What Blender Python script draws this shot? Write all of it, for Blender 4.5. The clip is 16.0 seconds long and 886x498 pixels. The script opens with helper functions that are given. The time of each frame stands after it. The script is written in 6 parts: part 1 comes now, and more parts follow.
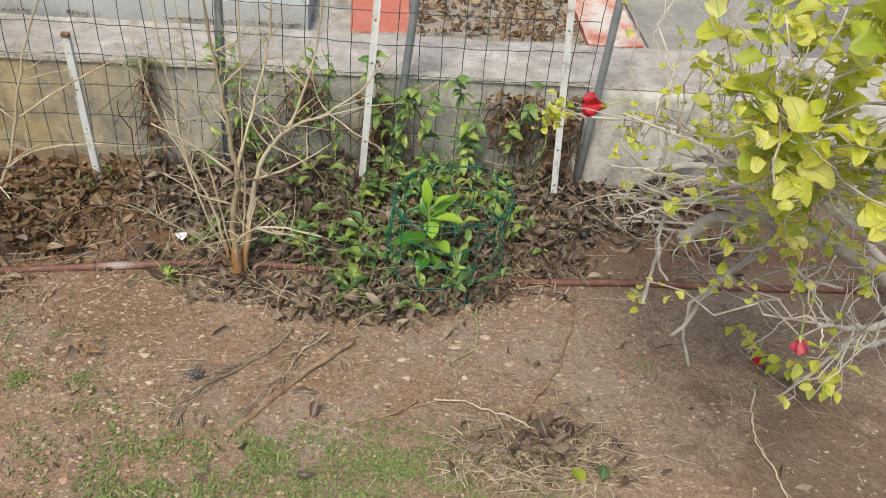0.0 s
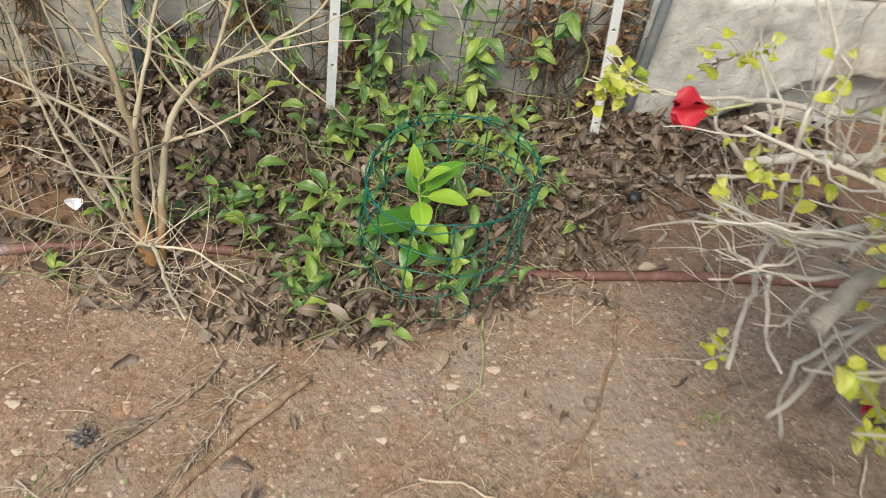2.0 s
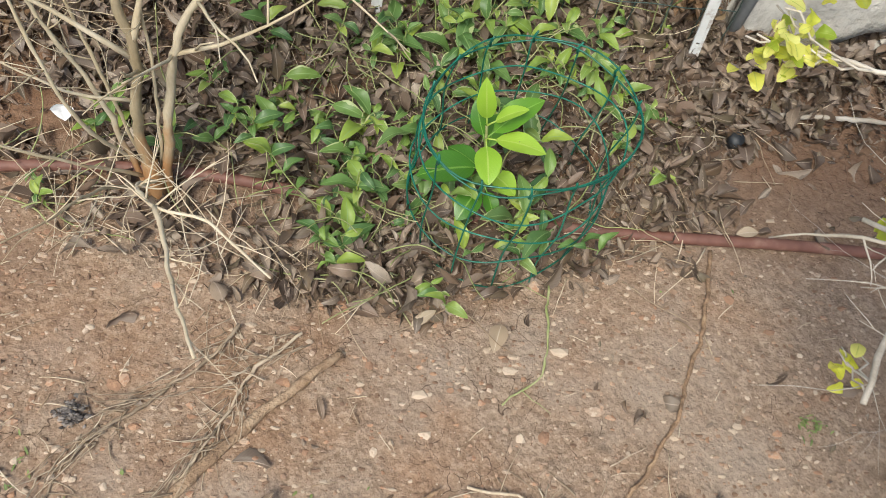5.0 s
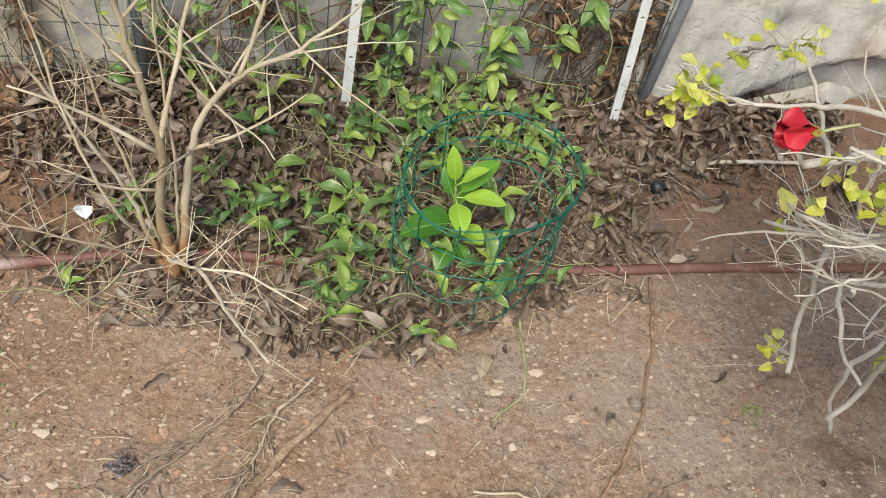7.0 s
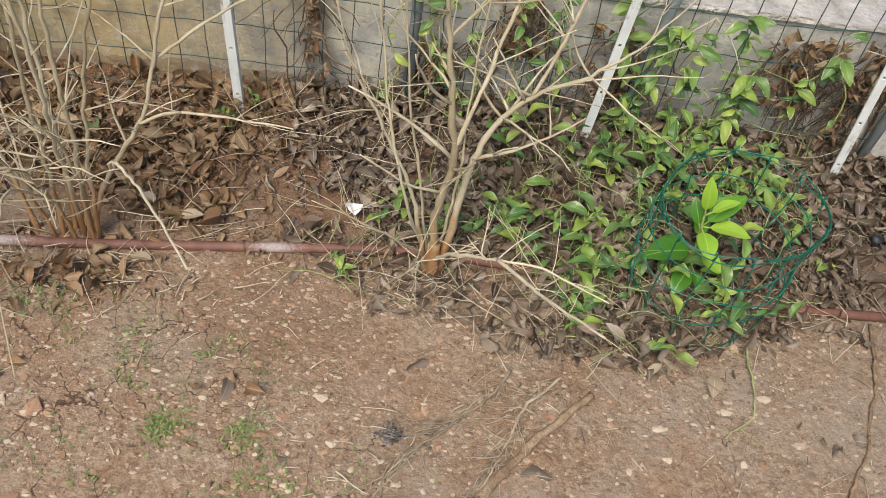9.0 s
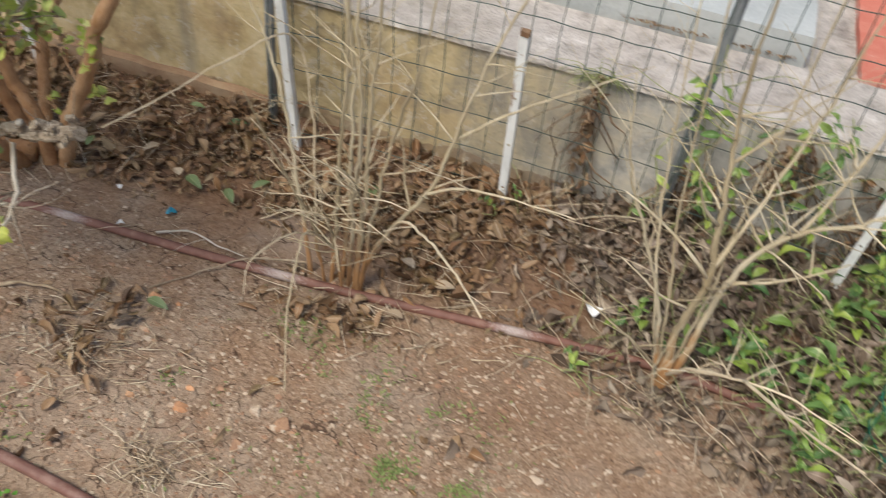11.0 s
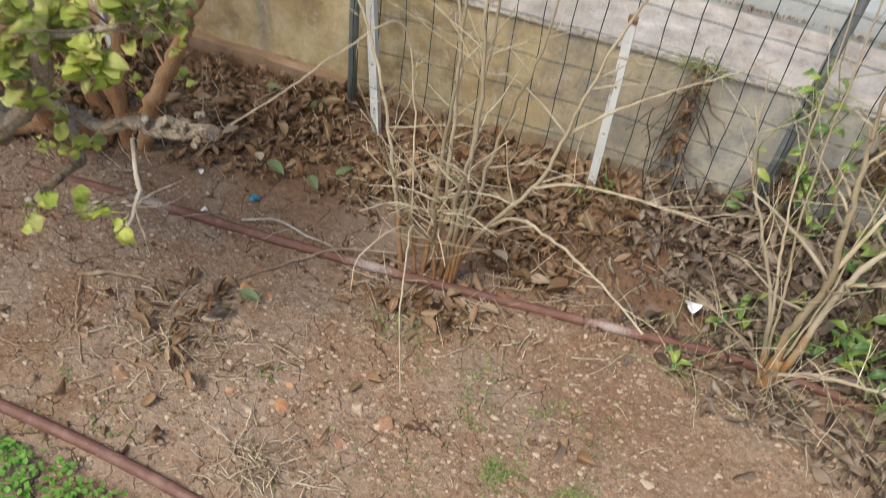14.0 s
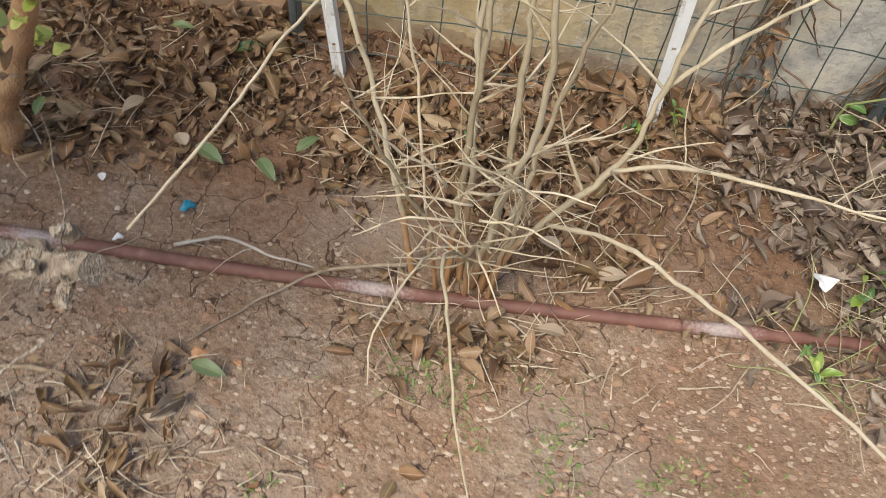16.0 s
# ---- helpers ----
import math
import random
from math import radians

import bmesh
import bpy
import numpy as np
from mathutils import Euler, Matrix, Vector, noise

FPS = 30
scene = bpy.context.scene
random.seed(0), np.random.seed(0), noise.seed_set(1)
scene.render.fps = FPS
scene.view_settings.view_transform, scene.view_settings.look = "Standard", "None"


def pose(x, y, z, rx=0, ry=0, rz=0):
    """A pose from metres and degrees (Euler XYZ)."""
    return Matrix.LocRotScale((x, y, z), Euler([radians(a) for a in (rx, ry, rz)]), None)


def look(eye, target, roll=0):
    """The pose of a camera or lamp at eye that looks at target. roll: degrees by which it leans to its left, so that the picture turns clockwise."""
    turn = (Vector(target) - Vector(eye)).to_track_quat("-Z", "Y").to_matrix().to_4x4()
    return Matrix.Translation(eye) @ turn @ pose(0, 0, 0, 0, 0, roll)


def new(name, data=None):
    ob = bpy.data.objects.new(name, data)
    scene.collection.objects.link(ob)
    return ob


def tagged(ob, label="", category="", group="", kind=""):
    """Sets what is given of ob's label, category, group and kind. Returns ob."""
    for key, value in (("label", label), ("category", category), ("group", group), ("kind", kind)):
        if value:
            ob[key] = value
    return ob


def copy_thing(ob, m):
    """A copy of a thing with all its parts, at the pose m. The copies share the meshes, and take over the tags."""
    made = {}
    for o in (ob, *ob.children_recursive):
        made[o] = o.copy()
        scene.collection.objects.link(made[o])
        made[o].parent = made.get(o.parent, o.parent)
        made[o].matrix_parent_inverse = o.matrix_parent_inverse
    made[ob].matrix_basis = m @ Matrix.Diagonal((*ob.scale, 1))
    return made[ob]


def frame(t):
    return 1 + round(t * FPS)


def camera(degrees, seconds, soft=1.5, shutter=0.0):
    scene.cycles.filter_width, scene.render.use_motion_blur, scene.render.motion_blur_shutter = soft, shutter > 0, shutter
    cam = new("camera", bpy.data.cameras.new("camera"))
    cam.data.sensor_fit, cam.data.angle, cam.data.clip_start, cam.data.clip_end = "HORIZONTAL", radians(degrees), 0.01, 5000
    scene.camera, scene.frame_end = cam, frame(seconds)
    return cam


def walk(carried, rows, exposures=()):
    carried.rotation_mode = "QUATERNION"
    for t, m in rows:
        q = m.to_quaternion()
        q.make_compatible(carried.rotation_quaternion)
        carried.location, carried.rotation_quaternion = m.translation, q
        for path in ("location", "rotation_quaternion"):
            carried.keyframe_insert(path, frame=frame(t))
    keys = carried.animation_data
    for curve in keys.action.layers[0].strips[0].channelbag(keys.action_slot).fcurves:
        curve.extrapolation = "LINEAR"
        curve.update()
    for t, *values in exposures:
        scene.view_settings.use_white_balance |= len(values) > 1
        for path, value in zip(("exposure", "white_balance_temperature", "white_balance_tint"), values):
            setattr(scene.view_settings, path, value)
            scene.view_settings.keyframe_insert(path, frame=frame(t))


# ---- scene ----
cam = camera(54.0, 16.0, 0.8, 0.3)
PATH = [
    (0, (0.8597, 0.0193, 1.2281), (0.9858, 1.2013, 0.3132), 5.69),
    (0.5, (0.8509, 0.0733, 1.2158), (1.0039, 1.2169, 0.2574), 7.03),
    (1, (0.8737, 0.1775, 1.1651), (1.0336, 1.2877, 0.1692), 7.72),
    (1.5, (0.8852, 0.3781, 1.1748), (1.0520, 1.4011, 0.0906), 8.57),
    (2, (0.9186, 0.6346, 1.0988), (1.0383, 1.5856, -0.0551), 7.55),
    (2.5, (0.9382, 0.8541, 1.0403), (0.9937, 1.6833, -0.2085), 5.93),
    (3, (0.9275, 0.9357, 0.9727), (0.9544, 1.6991, -0.3182), 5.85),
    (3.5, (0.9224, 0.9609, 0.9399), (0.9412, 1.6871, -0.3724), 6.78),
    (4, (0.9183, 0.9637, 0.9269), (0.9421, 1.6747, -0.3937), 8.33),
    (4.2, (0.9160, 0.9711, 0.9311), (0.9467, 1.6646, -0.3986), 9.02),
    (6.3, (0.7693, 0.7126, 1.0916), (1.0407, 1.5616, -0.1149), 15.07),
    (6.5, (0.7724, 0.7125, 1.0957), (1.0291, 1.5774, -0.1026), 13.74),
    (7, (0.7795, 0.7234, 1.0985), (1.0039, 1.6052, -0.0941), 11.52),
    (7.5, (0.7645, 0.7200, 1.0987), (0.9433, 1.6063, -0.0982), 9.22),
    (8, (0.6040, 0.6939, 1.0805), (0.7504, 1.6094, -0.0987), 9.28),
    (8.2, (0.5469, 0.6700, 1.0842), (0.6731, 1.6026, -0.0839), 9.50),
    (10.4, (0.4984, 0.5447, 1.1511), (0.4406, 1.5478, 0.0374), 8.78),
    (11, (0.4277, 0.5019, 1.1217), (0.1677, 1.5576, 0.0882), 7.76),
    (11.5, (0.4244, 0.5035, 1.1308), (-0.0338, 1.5298, 0.1375), 5.61),
    (12, (0.4231, 0.4773, 1.1470), (-0.0604, 1.5106, 0.1731), 6.72),
    (12.5, (0.4264, 0.4651, 1.1337), (-0.0331, 1.5079, 0.1582), 6.56),
    (13, (0.3636, 0.4402, 1.1364), (-0.0216, 1.5241, 0.1737), 7.64),
    (13.5, (0.2712, 0.3998, 1.1415), (-0.0165, 1.5491, 0.2216), 10.09),
    (14, (0.2628, 0.5083, 1.1111), (0.0122, 1.5226, 0.0348), 8.44),
    (14.5, (0.2258, 0.6360, 1.0347), (-0.0002, 1.5233, -0.1535), 7.74),
    (15, (0.1744, 0.7411, 0.9735), (-0.0181, 1.5867, -0.2503), 8.68),
    (15.5, (0.1120, 0.8345, 0.9407), (-0.0391, 1.6806, -0.2886), 7.91),
    (16, (0.0441, 0.9246, 0.9014), (-0.0483, 1.7677, -0.3358), 6.43),
]
walk(cam, [(t, look(eye, target, roll)) for t, eye, target, roll in PATH], [(0, 0.27, 6650, 5), (1.5, 0.35, 6650, 5), (3.5, 0.52, 6450, 6), (7, 0.48, 6450, 6), (11, 0.31, 6600, 7), (12.5, 0.30, 6600, 7), (14, 0.31, 6600, 8), (15, 0.39, 6550, 8), (16, 0.50, 6550, 8)])

# ---- world, sun and exposure ----
world = bpy.data.worlds.new("sky")
scene.world = world
world.use_nodes = True
wn = world.node_tree
sky = wn.nodes.new("ShaderNodeTexSky")
sky.sky_type, sky.sun_disc = "NISHITA", False
sky.sun_elevation, sky.sun_rotation = radians(57), radians(206)
sky.air_density, sky.dust_density = 1.0, 3.0
wn.links.new(sky.outputs[0], wn.nodes["Background"].inputs[0])
wn.nodes["Background"].inputs[1].default_value = 0.12
sun = new("sun", bpy.data.lights.new("sun", "SUN"))
sun.data.energy, sun.data.angle, sun.data.color = 2.25, radians(24), (1.0, 0.94, 0.84)
sun.matrix_world = look((-1.8, -3.7, 6.5), (0, 0, 0))


# ---- materials ----
def nodes(name):
    m = bpy.data.materials.new(name)
    m.use_nodes = True
    nt = m.node_tree
    return m, nt, nt.nodes["Principled BSDF"]


def nd(nt, kind, **sets):
    n = nt.nodes.new(kind)
    for key, value in sets.items():
        n.inputs[key].default_value = value
    return n


def ramp(nt, fac, stops):
    r = nt.nodes.new("ShaderNodeValToRGB")
    nt.links.new(fac, r.inputs[0])
    els = r.color_ramp.elements
    while len(els) < len(stops):
        els.new(0.5)
    for e, (p, c) in zip(els, stops):
        e.position, e.color = p, (*c, 1) if len(c) == 3 else c
    return r.outputs[0]


def mix(nt, fac, a, b, how="MIX"):
    n = nt.nodes.new("ShaderNodeMix")
    n.data_type, n.blend_type = "RGBA", how
    for sock, v in ((n.inputs[0], fac), (n.inputs[6], a), (n.inputs[7], b)):
        if isinstance(v, (int, float)):
            sock.default_value = v
        elif isinstance(v, tuple):
            sock.default_value = (*v, 1)
        else:
            nt.links.new(v, sock)
    return n.outputs[2]


def calc(nt, op, a, b=0.0, clamp=False):
    n = nt.nodes.new("ShaderNodeMath")
    n.operation, n.use_clamp = op, clamp
    for sock, v in zip(n.inputs, (a, b)):
        if isinstance(v, (int, float)):
            sock.default_value = v
        else:
            nt.links.new(v, sock)
    return n.outputs[0]


def coords(nt, stretch=(1, 1, 1)):
    g = nt.nodes.new("ShaderNodeNewGeometry")
    mp = nt.nodes.new("ShaderNodeMapping")
    mp.inputs["Scale"].default_value = stretch
    nt.links.new(g.outputs["Position"], mp.inputs[0])
    return mp.outputs[0]


def grain(nt, vec, scale, detail=4.0, rough=0.55):
    n = nd(nt, "ShaderNodeTexNoise", Scale=scale, Detail=detail, Roughness=rough)
    nt.links.new(vec, n.inputs["Vector"])
    return n.outputs["Fac"]


def bumped(nt, bsdf, height, strength, distance):
    b = nd(nt, "ShaderNodeBump", Strength=strength, Distance=distance)
    nt.links.new(height, b.inputs["Height"])
    nt.links.new(b.outputs[0], bsdf.inputs["Normal"])


def rough_stuff(name, colors, scale=30.0, fine=220.0, roughness=0.85, bump=0.4, depth=0.003, stretch=(1, 1, 1), metal=0.0, shift=0.25):
    """A surface with patches, fine grain and relief; the object's random value shifts its tone."""
    m, nt, b = nodes(name)
    v = coords(nt, stretch)
    big, small = grain(nt, v, scale), grain(nt, v, fine, 3.0)
    info = nt.nodes.new("ShaderNodeObjectInfo")
    geo = nt.nodes.new("ShaderNodeNewGeometry")
    rnd = calc(nt, "FRACT", calc(nt, "ADD", info.outputs["Random"], geo.outputs["Random Per Island"]))
    f = calc(nt, "ADD", calc(nt, "ADD", calc(nt, "MULTIPLY", big, 0.75), calc(nt, "MULTIPLY", small, 0.25)), calc(nt, "MULTIPLY", calc(nt, "SUBTRACT", rnd, 0.5), shift), True)
    n = len(colors)
    col = ramp(nt, f, [(0.25 + 0.5 * i / max(1, n - 1), c) for i, c in enumerate(colors)])
    nt.links.new(col, b.inputs["Base Color"])
    b.inputs["Roughness"].default_value, b.inputs["Metallic"].default_value = roughness, metal
    bumped(nt, b, calc(nt, "ADD", big, small), bump, depth)
    return m


def leaf_stuff(name, tones, edge, rib, roughness=0.45, through_light=0.25, edge_at=0.33, spots=0.0):
    """Leaf blade: tone by leaf, paler midrib, side veins, a margin that dries out, light that passes through."""
    m, nt, b = nodes(name)
    info = nt.nodes.new("ShaderNodeObjectInfo")
    geo = nt.nodes.new("ShaderNodeNewGeometry")
    rnd = calc(nt, "FRACT", calc(nt, "ADD", info.outputs["Random"], geo.outputs["Random Per Island"]))
    uv = nt.nodes.new("ShaderNodeTexCoord").outputs["UV"]
    sep = nt.nodes.new("ShaderNodeSeparateXYZ")
    nt.links.new(uv, sep.inputs[0])
    side = calc(nt, "ABSOLUTE", calc(nt, "SUBTRACT", sep.outputs[0], 0.5))
    v = coords(nt)
    patch, fine = grain(nt, v, 60.0, 3.0), grain(nt, v, 600.0, 2.0)
    tone = ramp(nt, rnd, [(i / max(1, len(tones) - 1), c) for i, c in enumerate(tones)])
    tone = mix(nt, calc(nt, "MULTIPLY", patch, 0.32), tone, tuple(0.62 * c for c in tones[0]))
    ribs = calc(nt, "LESS_THAN", side, 0.03)
    vein = calc(nt, "SINE", calc(nt, "MULTIPLY", calc(nt, "SUBTRACT", sep.outputs[1], calc(nt, "MULTIPLY", side, 0.8)), 62.0))
    tone = mix(nt, calc(nt, "MULTIPLY", calc(nt, "GREATER_THAN", vein, 0.9), 0.07), tone, rib)
    tone = mix(nt, calc(nt, "MULTIPLY", ribs, 0.7), tone, rib)
    dry = calc(nt, "GREATER_THAN", calc(nt, "ADD", side, calc(nt, "MULTIPLY", calc(nt, "SUBTRACT", patch, 0.5), 0.9)), edge_at + 0.12)
    dry = calc(nt, "MULTIPLY", dry, calc(nt, "GREATER_THAN", rnd, 0.35))
    tone = mix(nt, calc(nt, "MULTIPLY", dry, 0.75), tone, edge)
    if spots:
        tone = mix(nt, calc(nt, "MULTIPLY", calc(nt, "GREATER_THAN", fine, 0.64), spots), tone, edge)
    nt.links.new(tone, b.inputs["Base Color"])
    b.inputs["Roughness"].default_value = roughness
    bumped(nt, b, calc(nt, "ADD", calc(nt, "MULTIPLY", vein, 0.16), calc(nt, "MULTIPLY", fine, 1.6)), 0.22, 0.0008)
    if through_light:
        tr = nt.nodes.new("ShaderNodeBsdfTranslucent")
        nt.links.new(tone, tr.inputs[0])
        ms = nd(nt, "ShaderNodeMixShader", Fac=through_light)
        nt.links.new(b.outputs[0], ms.inputs[1])
        nt.links.new(tr.outputs[0], ms.inputs[2])
        nt.links.new(ms.outputs[0], nt.nodes["Material Output"].inputs[0])
    return m


def soil_stuff():
    m, nt, b = nodes("garden_soil")
    v = coords(nt)
    wide, mid, fine, dust = grain(nt, v, 1.7, 3.0), grain(nt, v, 9.0, 5.0), grain(nt, v, 60.0, 4.0, 0.62), grain(nt, v, 210.0, 2.0)
    sep = nt.nodes.new("ShaderNodeSeparateXYZ")
    nt.links.new(v, sep.inputs[0])
    # redder towards the west, greyer under the hibiscus
    east = calc(nt, "MULTIPLY", calc(nt, "SUBTRACT", sep.outputs[0], calc(nt, "SUBTRACT", 1.18, calc(nt, "MULTIPLY", mid, 1.2))), 1.2, True)
    crumb = nd(nt, "ShaderNodeTexVoronoi", Scale=170.0)
    nt.links.new(v, crumb.inputs["Vector"])
    bits = nd(nt, "ShaderNodeTexVoronoi", Scale=430.0)
    nt.links.new(v, bits.inputs["Vector"])
    tint = nt.nodes.new("ShaderNodeSeparateColor")
    nt.links.new(crumb.outputs["Color"], tint.inputs[0])
    speck = nt.nodes.new("ShaderNodeSeparateColor")
    nt.links.new(bits.outputs["Color"], speck.inputs[0])
    tone = calc(nt, "ADD", calc(nt, "MULTIPLY", fine, 0.5), calc(nt, "ADD", calc(nt, "MULTIPLY", tint.outputs[0], 0.28), calc(nt, "MULTIPLY", speck.outputs[0], 0.22)))
    red = ramp(nt, tone, [(0.2, (0.180, 0.106, 0.066)), (0.5, (0.290, 0.186, 0.119)), (0.8, (0.405, 0.285, 0.198))])
    tan = ramp(nt, tone, [(0.2, (0.205, 0.143, 0.098)), (0.5, (0.330, 0.242, 0.172)), (0.8, (0.460, 0.358, 0.268))])
    grey = ramp(nt, tone, [(0.2, (0.200, 0.146, 0.106)), (0.55, (0.325, 0.240, 0.176)), (0.8, (0.430, 0.330, 0.248))])
    col = mix(nt, calc(nt, "MULTIPLY", calc(nt, "SUBTRACT", mid, 0.37), 4.0, True), red, tan)
    col = mix(nt, calc(nt, "MULTIPLY", east, 0.85), col, grey)
    # soil turns darker red-brown from y 1.42 towards the wall
    bed_tone = calc(nt, "MULTIPLY", calc(nt, "SUBTRACT", sep.outputs[1], 1.42), 5.0, True)
    col = mix(nt, calc(nt, "MULTIPLY", bed_tone, 0.7), col, (0.165, 0.088, 0.052))
    rust = calc(nt, "MULTIPLY", calc(nt, "SUBTRACT", grain(nt, v, 6.0, 4.0), 0.54), 7.0, True)
    col = mix(nt, calc(nt, "MULTIPLY", rust, 0.3), col, (0.32, 0.185, 0.11))
    ash = calc(nt, "MULTIPLY", calc(nt, "SUBTRACT", grain(nt, v, 4.3, 5.0), 0.53), 7.0, True)
    col = mix(nt, calc(nt, "MULTIPLY", ash, 0.55), col, (0.34, 0.275, 0.22))
    # dark brown patch with a ragged edge below the eastern bush
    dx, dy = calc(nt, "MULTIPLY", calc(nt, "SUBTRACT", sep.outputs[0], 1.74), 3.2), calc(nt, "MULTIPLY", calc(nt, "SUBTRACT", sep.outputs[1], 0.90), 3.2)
    dark_patch = calc(nt, "SUBTRACT", calc(nt, "ADD", 1.0, calc(nt, "MULTIPLY", calc(nt, "SUBTRACT", mid, 0.5), 2.4)), calc(nt, "SQRT", calc(nt, "ADD", calc(nt, "MULTIPLY", dx, dx), calc(nt, "MULTIPLY", dy, dy))))
    col = mix(nt, calc(nt, "MULTIPLY", calc(nt, "MULTIPLY", dark_patch, 4.0, True), 0.55), col, (0.13, 0.086, 0.056))
    # pale trodden crust in the west, redder soil beside the pipe
    for px, py, size, strength, colour in ((-0.25, 1.10, 3.0, 0.4, (0.38, 0.295, 0.23)), (0.34, 1.36, 6.0, 0.5, (0.215, 0.125, 0.078))):
        dx, dy = calc(nt, "MULTIPLY", calc(nt, "SUBTRACT", sep.outputs[0], px), size), calc(nt, "MULTIPLY", calc(nt, "SUBTRACT", sep.outputs[1], py), size * 1.5)
        near = calc(nt, "SUBTRACT", calc(nt, "ADD", 1.0, calc(nt, "MULTIPLY", calc(nt, "SUBTRACT", mid, 0.5), 2.4)), calc(nt, "SQRT", calc(nt, "ADD", calc(nt, "MULTIPLY", dx, dx), calc(nt, "MULTIPLY", dy, dy))))
        col = mix(nt, calc(nt, "MULTIPLY", calc(nt, "MULTIPLY", near, 2.0, True), strength), col, colour)
    # shrinkage cracks
    warp = nd(nt, "ShaderNodeTexNoise", Scale=16.0, Detail=3.0)
    nt.links.new(v, warp.inputs["Vector"])
    wv = mix(nt, 0.035, v, warp.outputs["Color"], "LINEAR_LIGHT")
    vor = nd(nt, "ShaderNodeTexVoronoi", Scale=18.0)
    vor.feature = "DISTANCE_TO_EDGE"
    nt.links.new(wv, vor.inputs["Vector"])
    # open cracks in the dried crust of the west, hairlines elsewhere
    dried = calc(nt, "MULTIPLY", calc(nt, "SUBTRACT", 0.42, sep.outputs[0]), 4.0, True)
    wide_crack = calc(nt, "MULTIPLY", calc(nt, "SUBTRACT", grain(nt, v, 22.0, 3.0), 0.24), calc(nt, "ADD", 0.016, calc(nt, "MULTIPLY", dried, 0.034)))
    crack = calc(nt, "LESS_THAN", vor.outputs[0], wide_crack)
    crack = calc(nt, "MULTIPLY", crack, calc(nt, "GREATER_THAN", grain(nt, v, 3.4, 3.0), calc(nt, "SUBTRACT", 0.56, calc(nt, "MULTIPLY", dried, 0.13))))
    # the shade inside the cracks is put into the colour
    col = mix(nt, calc(nt, "MULTIPLY", crack, 0.75), col, (0.06, 0.036, 0.026))
    nt.links.new(col, b.inputs["Base Color"])
    b.inputs["Roughness"].default_value = 0.95
    b.inputs["Specular IOR Level"].default_value = 0.15
    hgt = calc(nt, "SUBTRACT", calc(nt, "ADD", calc(nt, "ADD", calc(nt, "MULTIPLY", fine, 0.9), calc(nt, "MULTIPLY", grain(nt, v, 26.0, 3.0), 1.1)), calc(nt, "ADD", calc(nt, "MULTIPLY", tint.outputs[1], 0.32), calc(nt, "MULTIPLY", speck.outputs[1], 0.14))), calc(nt, "MULTIPLY", crack, 0.9))
    bumped(nt, b, hgt, 1.0, 0.0075)
    return m


def concrete_stuff():
    m, nt, b = nodes("stained_render")
    v = coords(nt)
    wide, mid, fine = grain(nt, v, 3.2, 4.0), grain(nt, v, 16.0, 5.0, 0.65), grain(nt, v, 160.0, 4.0)
    streak = grain(nt, coords(nt, (14, 14, 1.6)), 1.0, 4.0)
    sep = nt.nodes.new("ShaderNodeSeparateXYZ")
    nt.links.new(v, sep.inputs[0])
    west = calc(nt, "MULTIPLY", calc(nt, "SUBTRACT", calc(nt, "ADD", 0.0, mid), sep.outputs[0]), 2.0, True)
    greys = ramp(nt, mid, [(0.32, (0.34, 0.325, 0.295)), (0.5, (0.52, 0.50, 0.455)), (0.72, (0.67, 0.65, 0.60))])
    buffs = ramp(nt, mid, [(0.32, (0.31, 0.235, 0.125)), (0.5, (0.51, 0.405, 0.225)), (0.72, (0.65, 0.55, 0.355))])
    col = mix(nt, west, greys, buffs)
    col = mix(nt, calc(nt, "MULTIPLY", calc(nt, "SUBTRACT", streak, 0.52), 3.0, True), col, (0.20, 0.185, 0.165))
    rust = calc(nt, "MULTIPLY", calc(nt, "SUBTRACT", wide, 0.56), 7.0, True)
    col = mix(nt, calc(nt, "MULTIPLY", rust, 0.5), col, (0.42, 0.26, 0.13))
    splash = calc(nt, "LESS_THAN", sep.outputs[2], calc(nt, "MULTIPLY", calc(nt, "SUBTRACT", grain(nt, v, 7.0, 4.0), 0.25), 0.14))
    col = mix(nt, calc(nt, "MULTIPLY", splash, 0.5), col, (0.25, 0.15, 0.10))
    pits = calc(nt, "MULTIPLY", calc(nt, "SUBTRACT", grain(nt, v, 75.0, 5.0, 0.7), 0.52), 5.0, True)
    col = mix(nt, calc(nt, "MULTIPLY", pits, 0.3), col, (0.21, 0.185, 0.155))
    flake = calc(nt, "GREATER_THAN", grain(nt, v, 34.0, 6.0, 0.7), 0.585)
    col = mix(nt, calc(nt, "MULTIPLY", flake, 0.35), col, (0.62, 0.585, 0.52))
    nt.links.new(col, b.inputs["Base Color"])
    b.inputs["Roughness"].default_value = 0.9
    bumped(nt, b, calc(nt, "ADD", calc(nt, "SUBTRACT", mid, calc(nt, "MULTIPLY", pits, 0.25)), calc(nt, "MULTIPLY", fine, 0.5)), 0.6, 0.007)
    return m


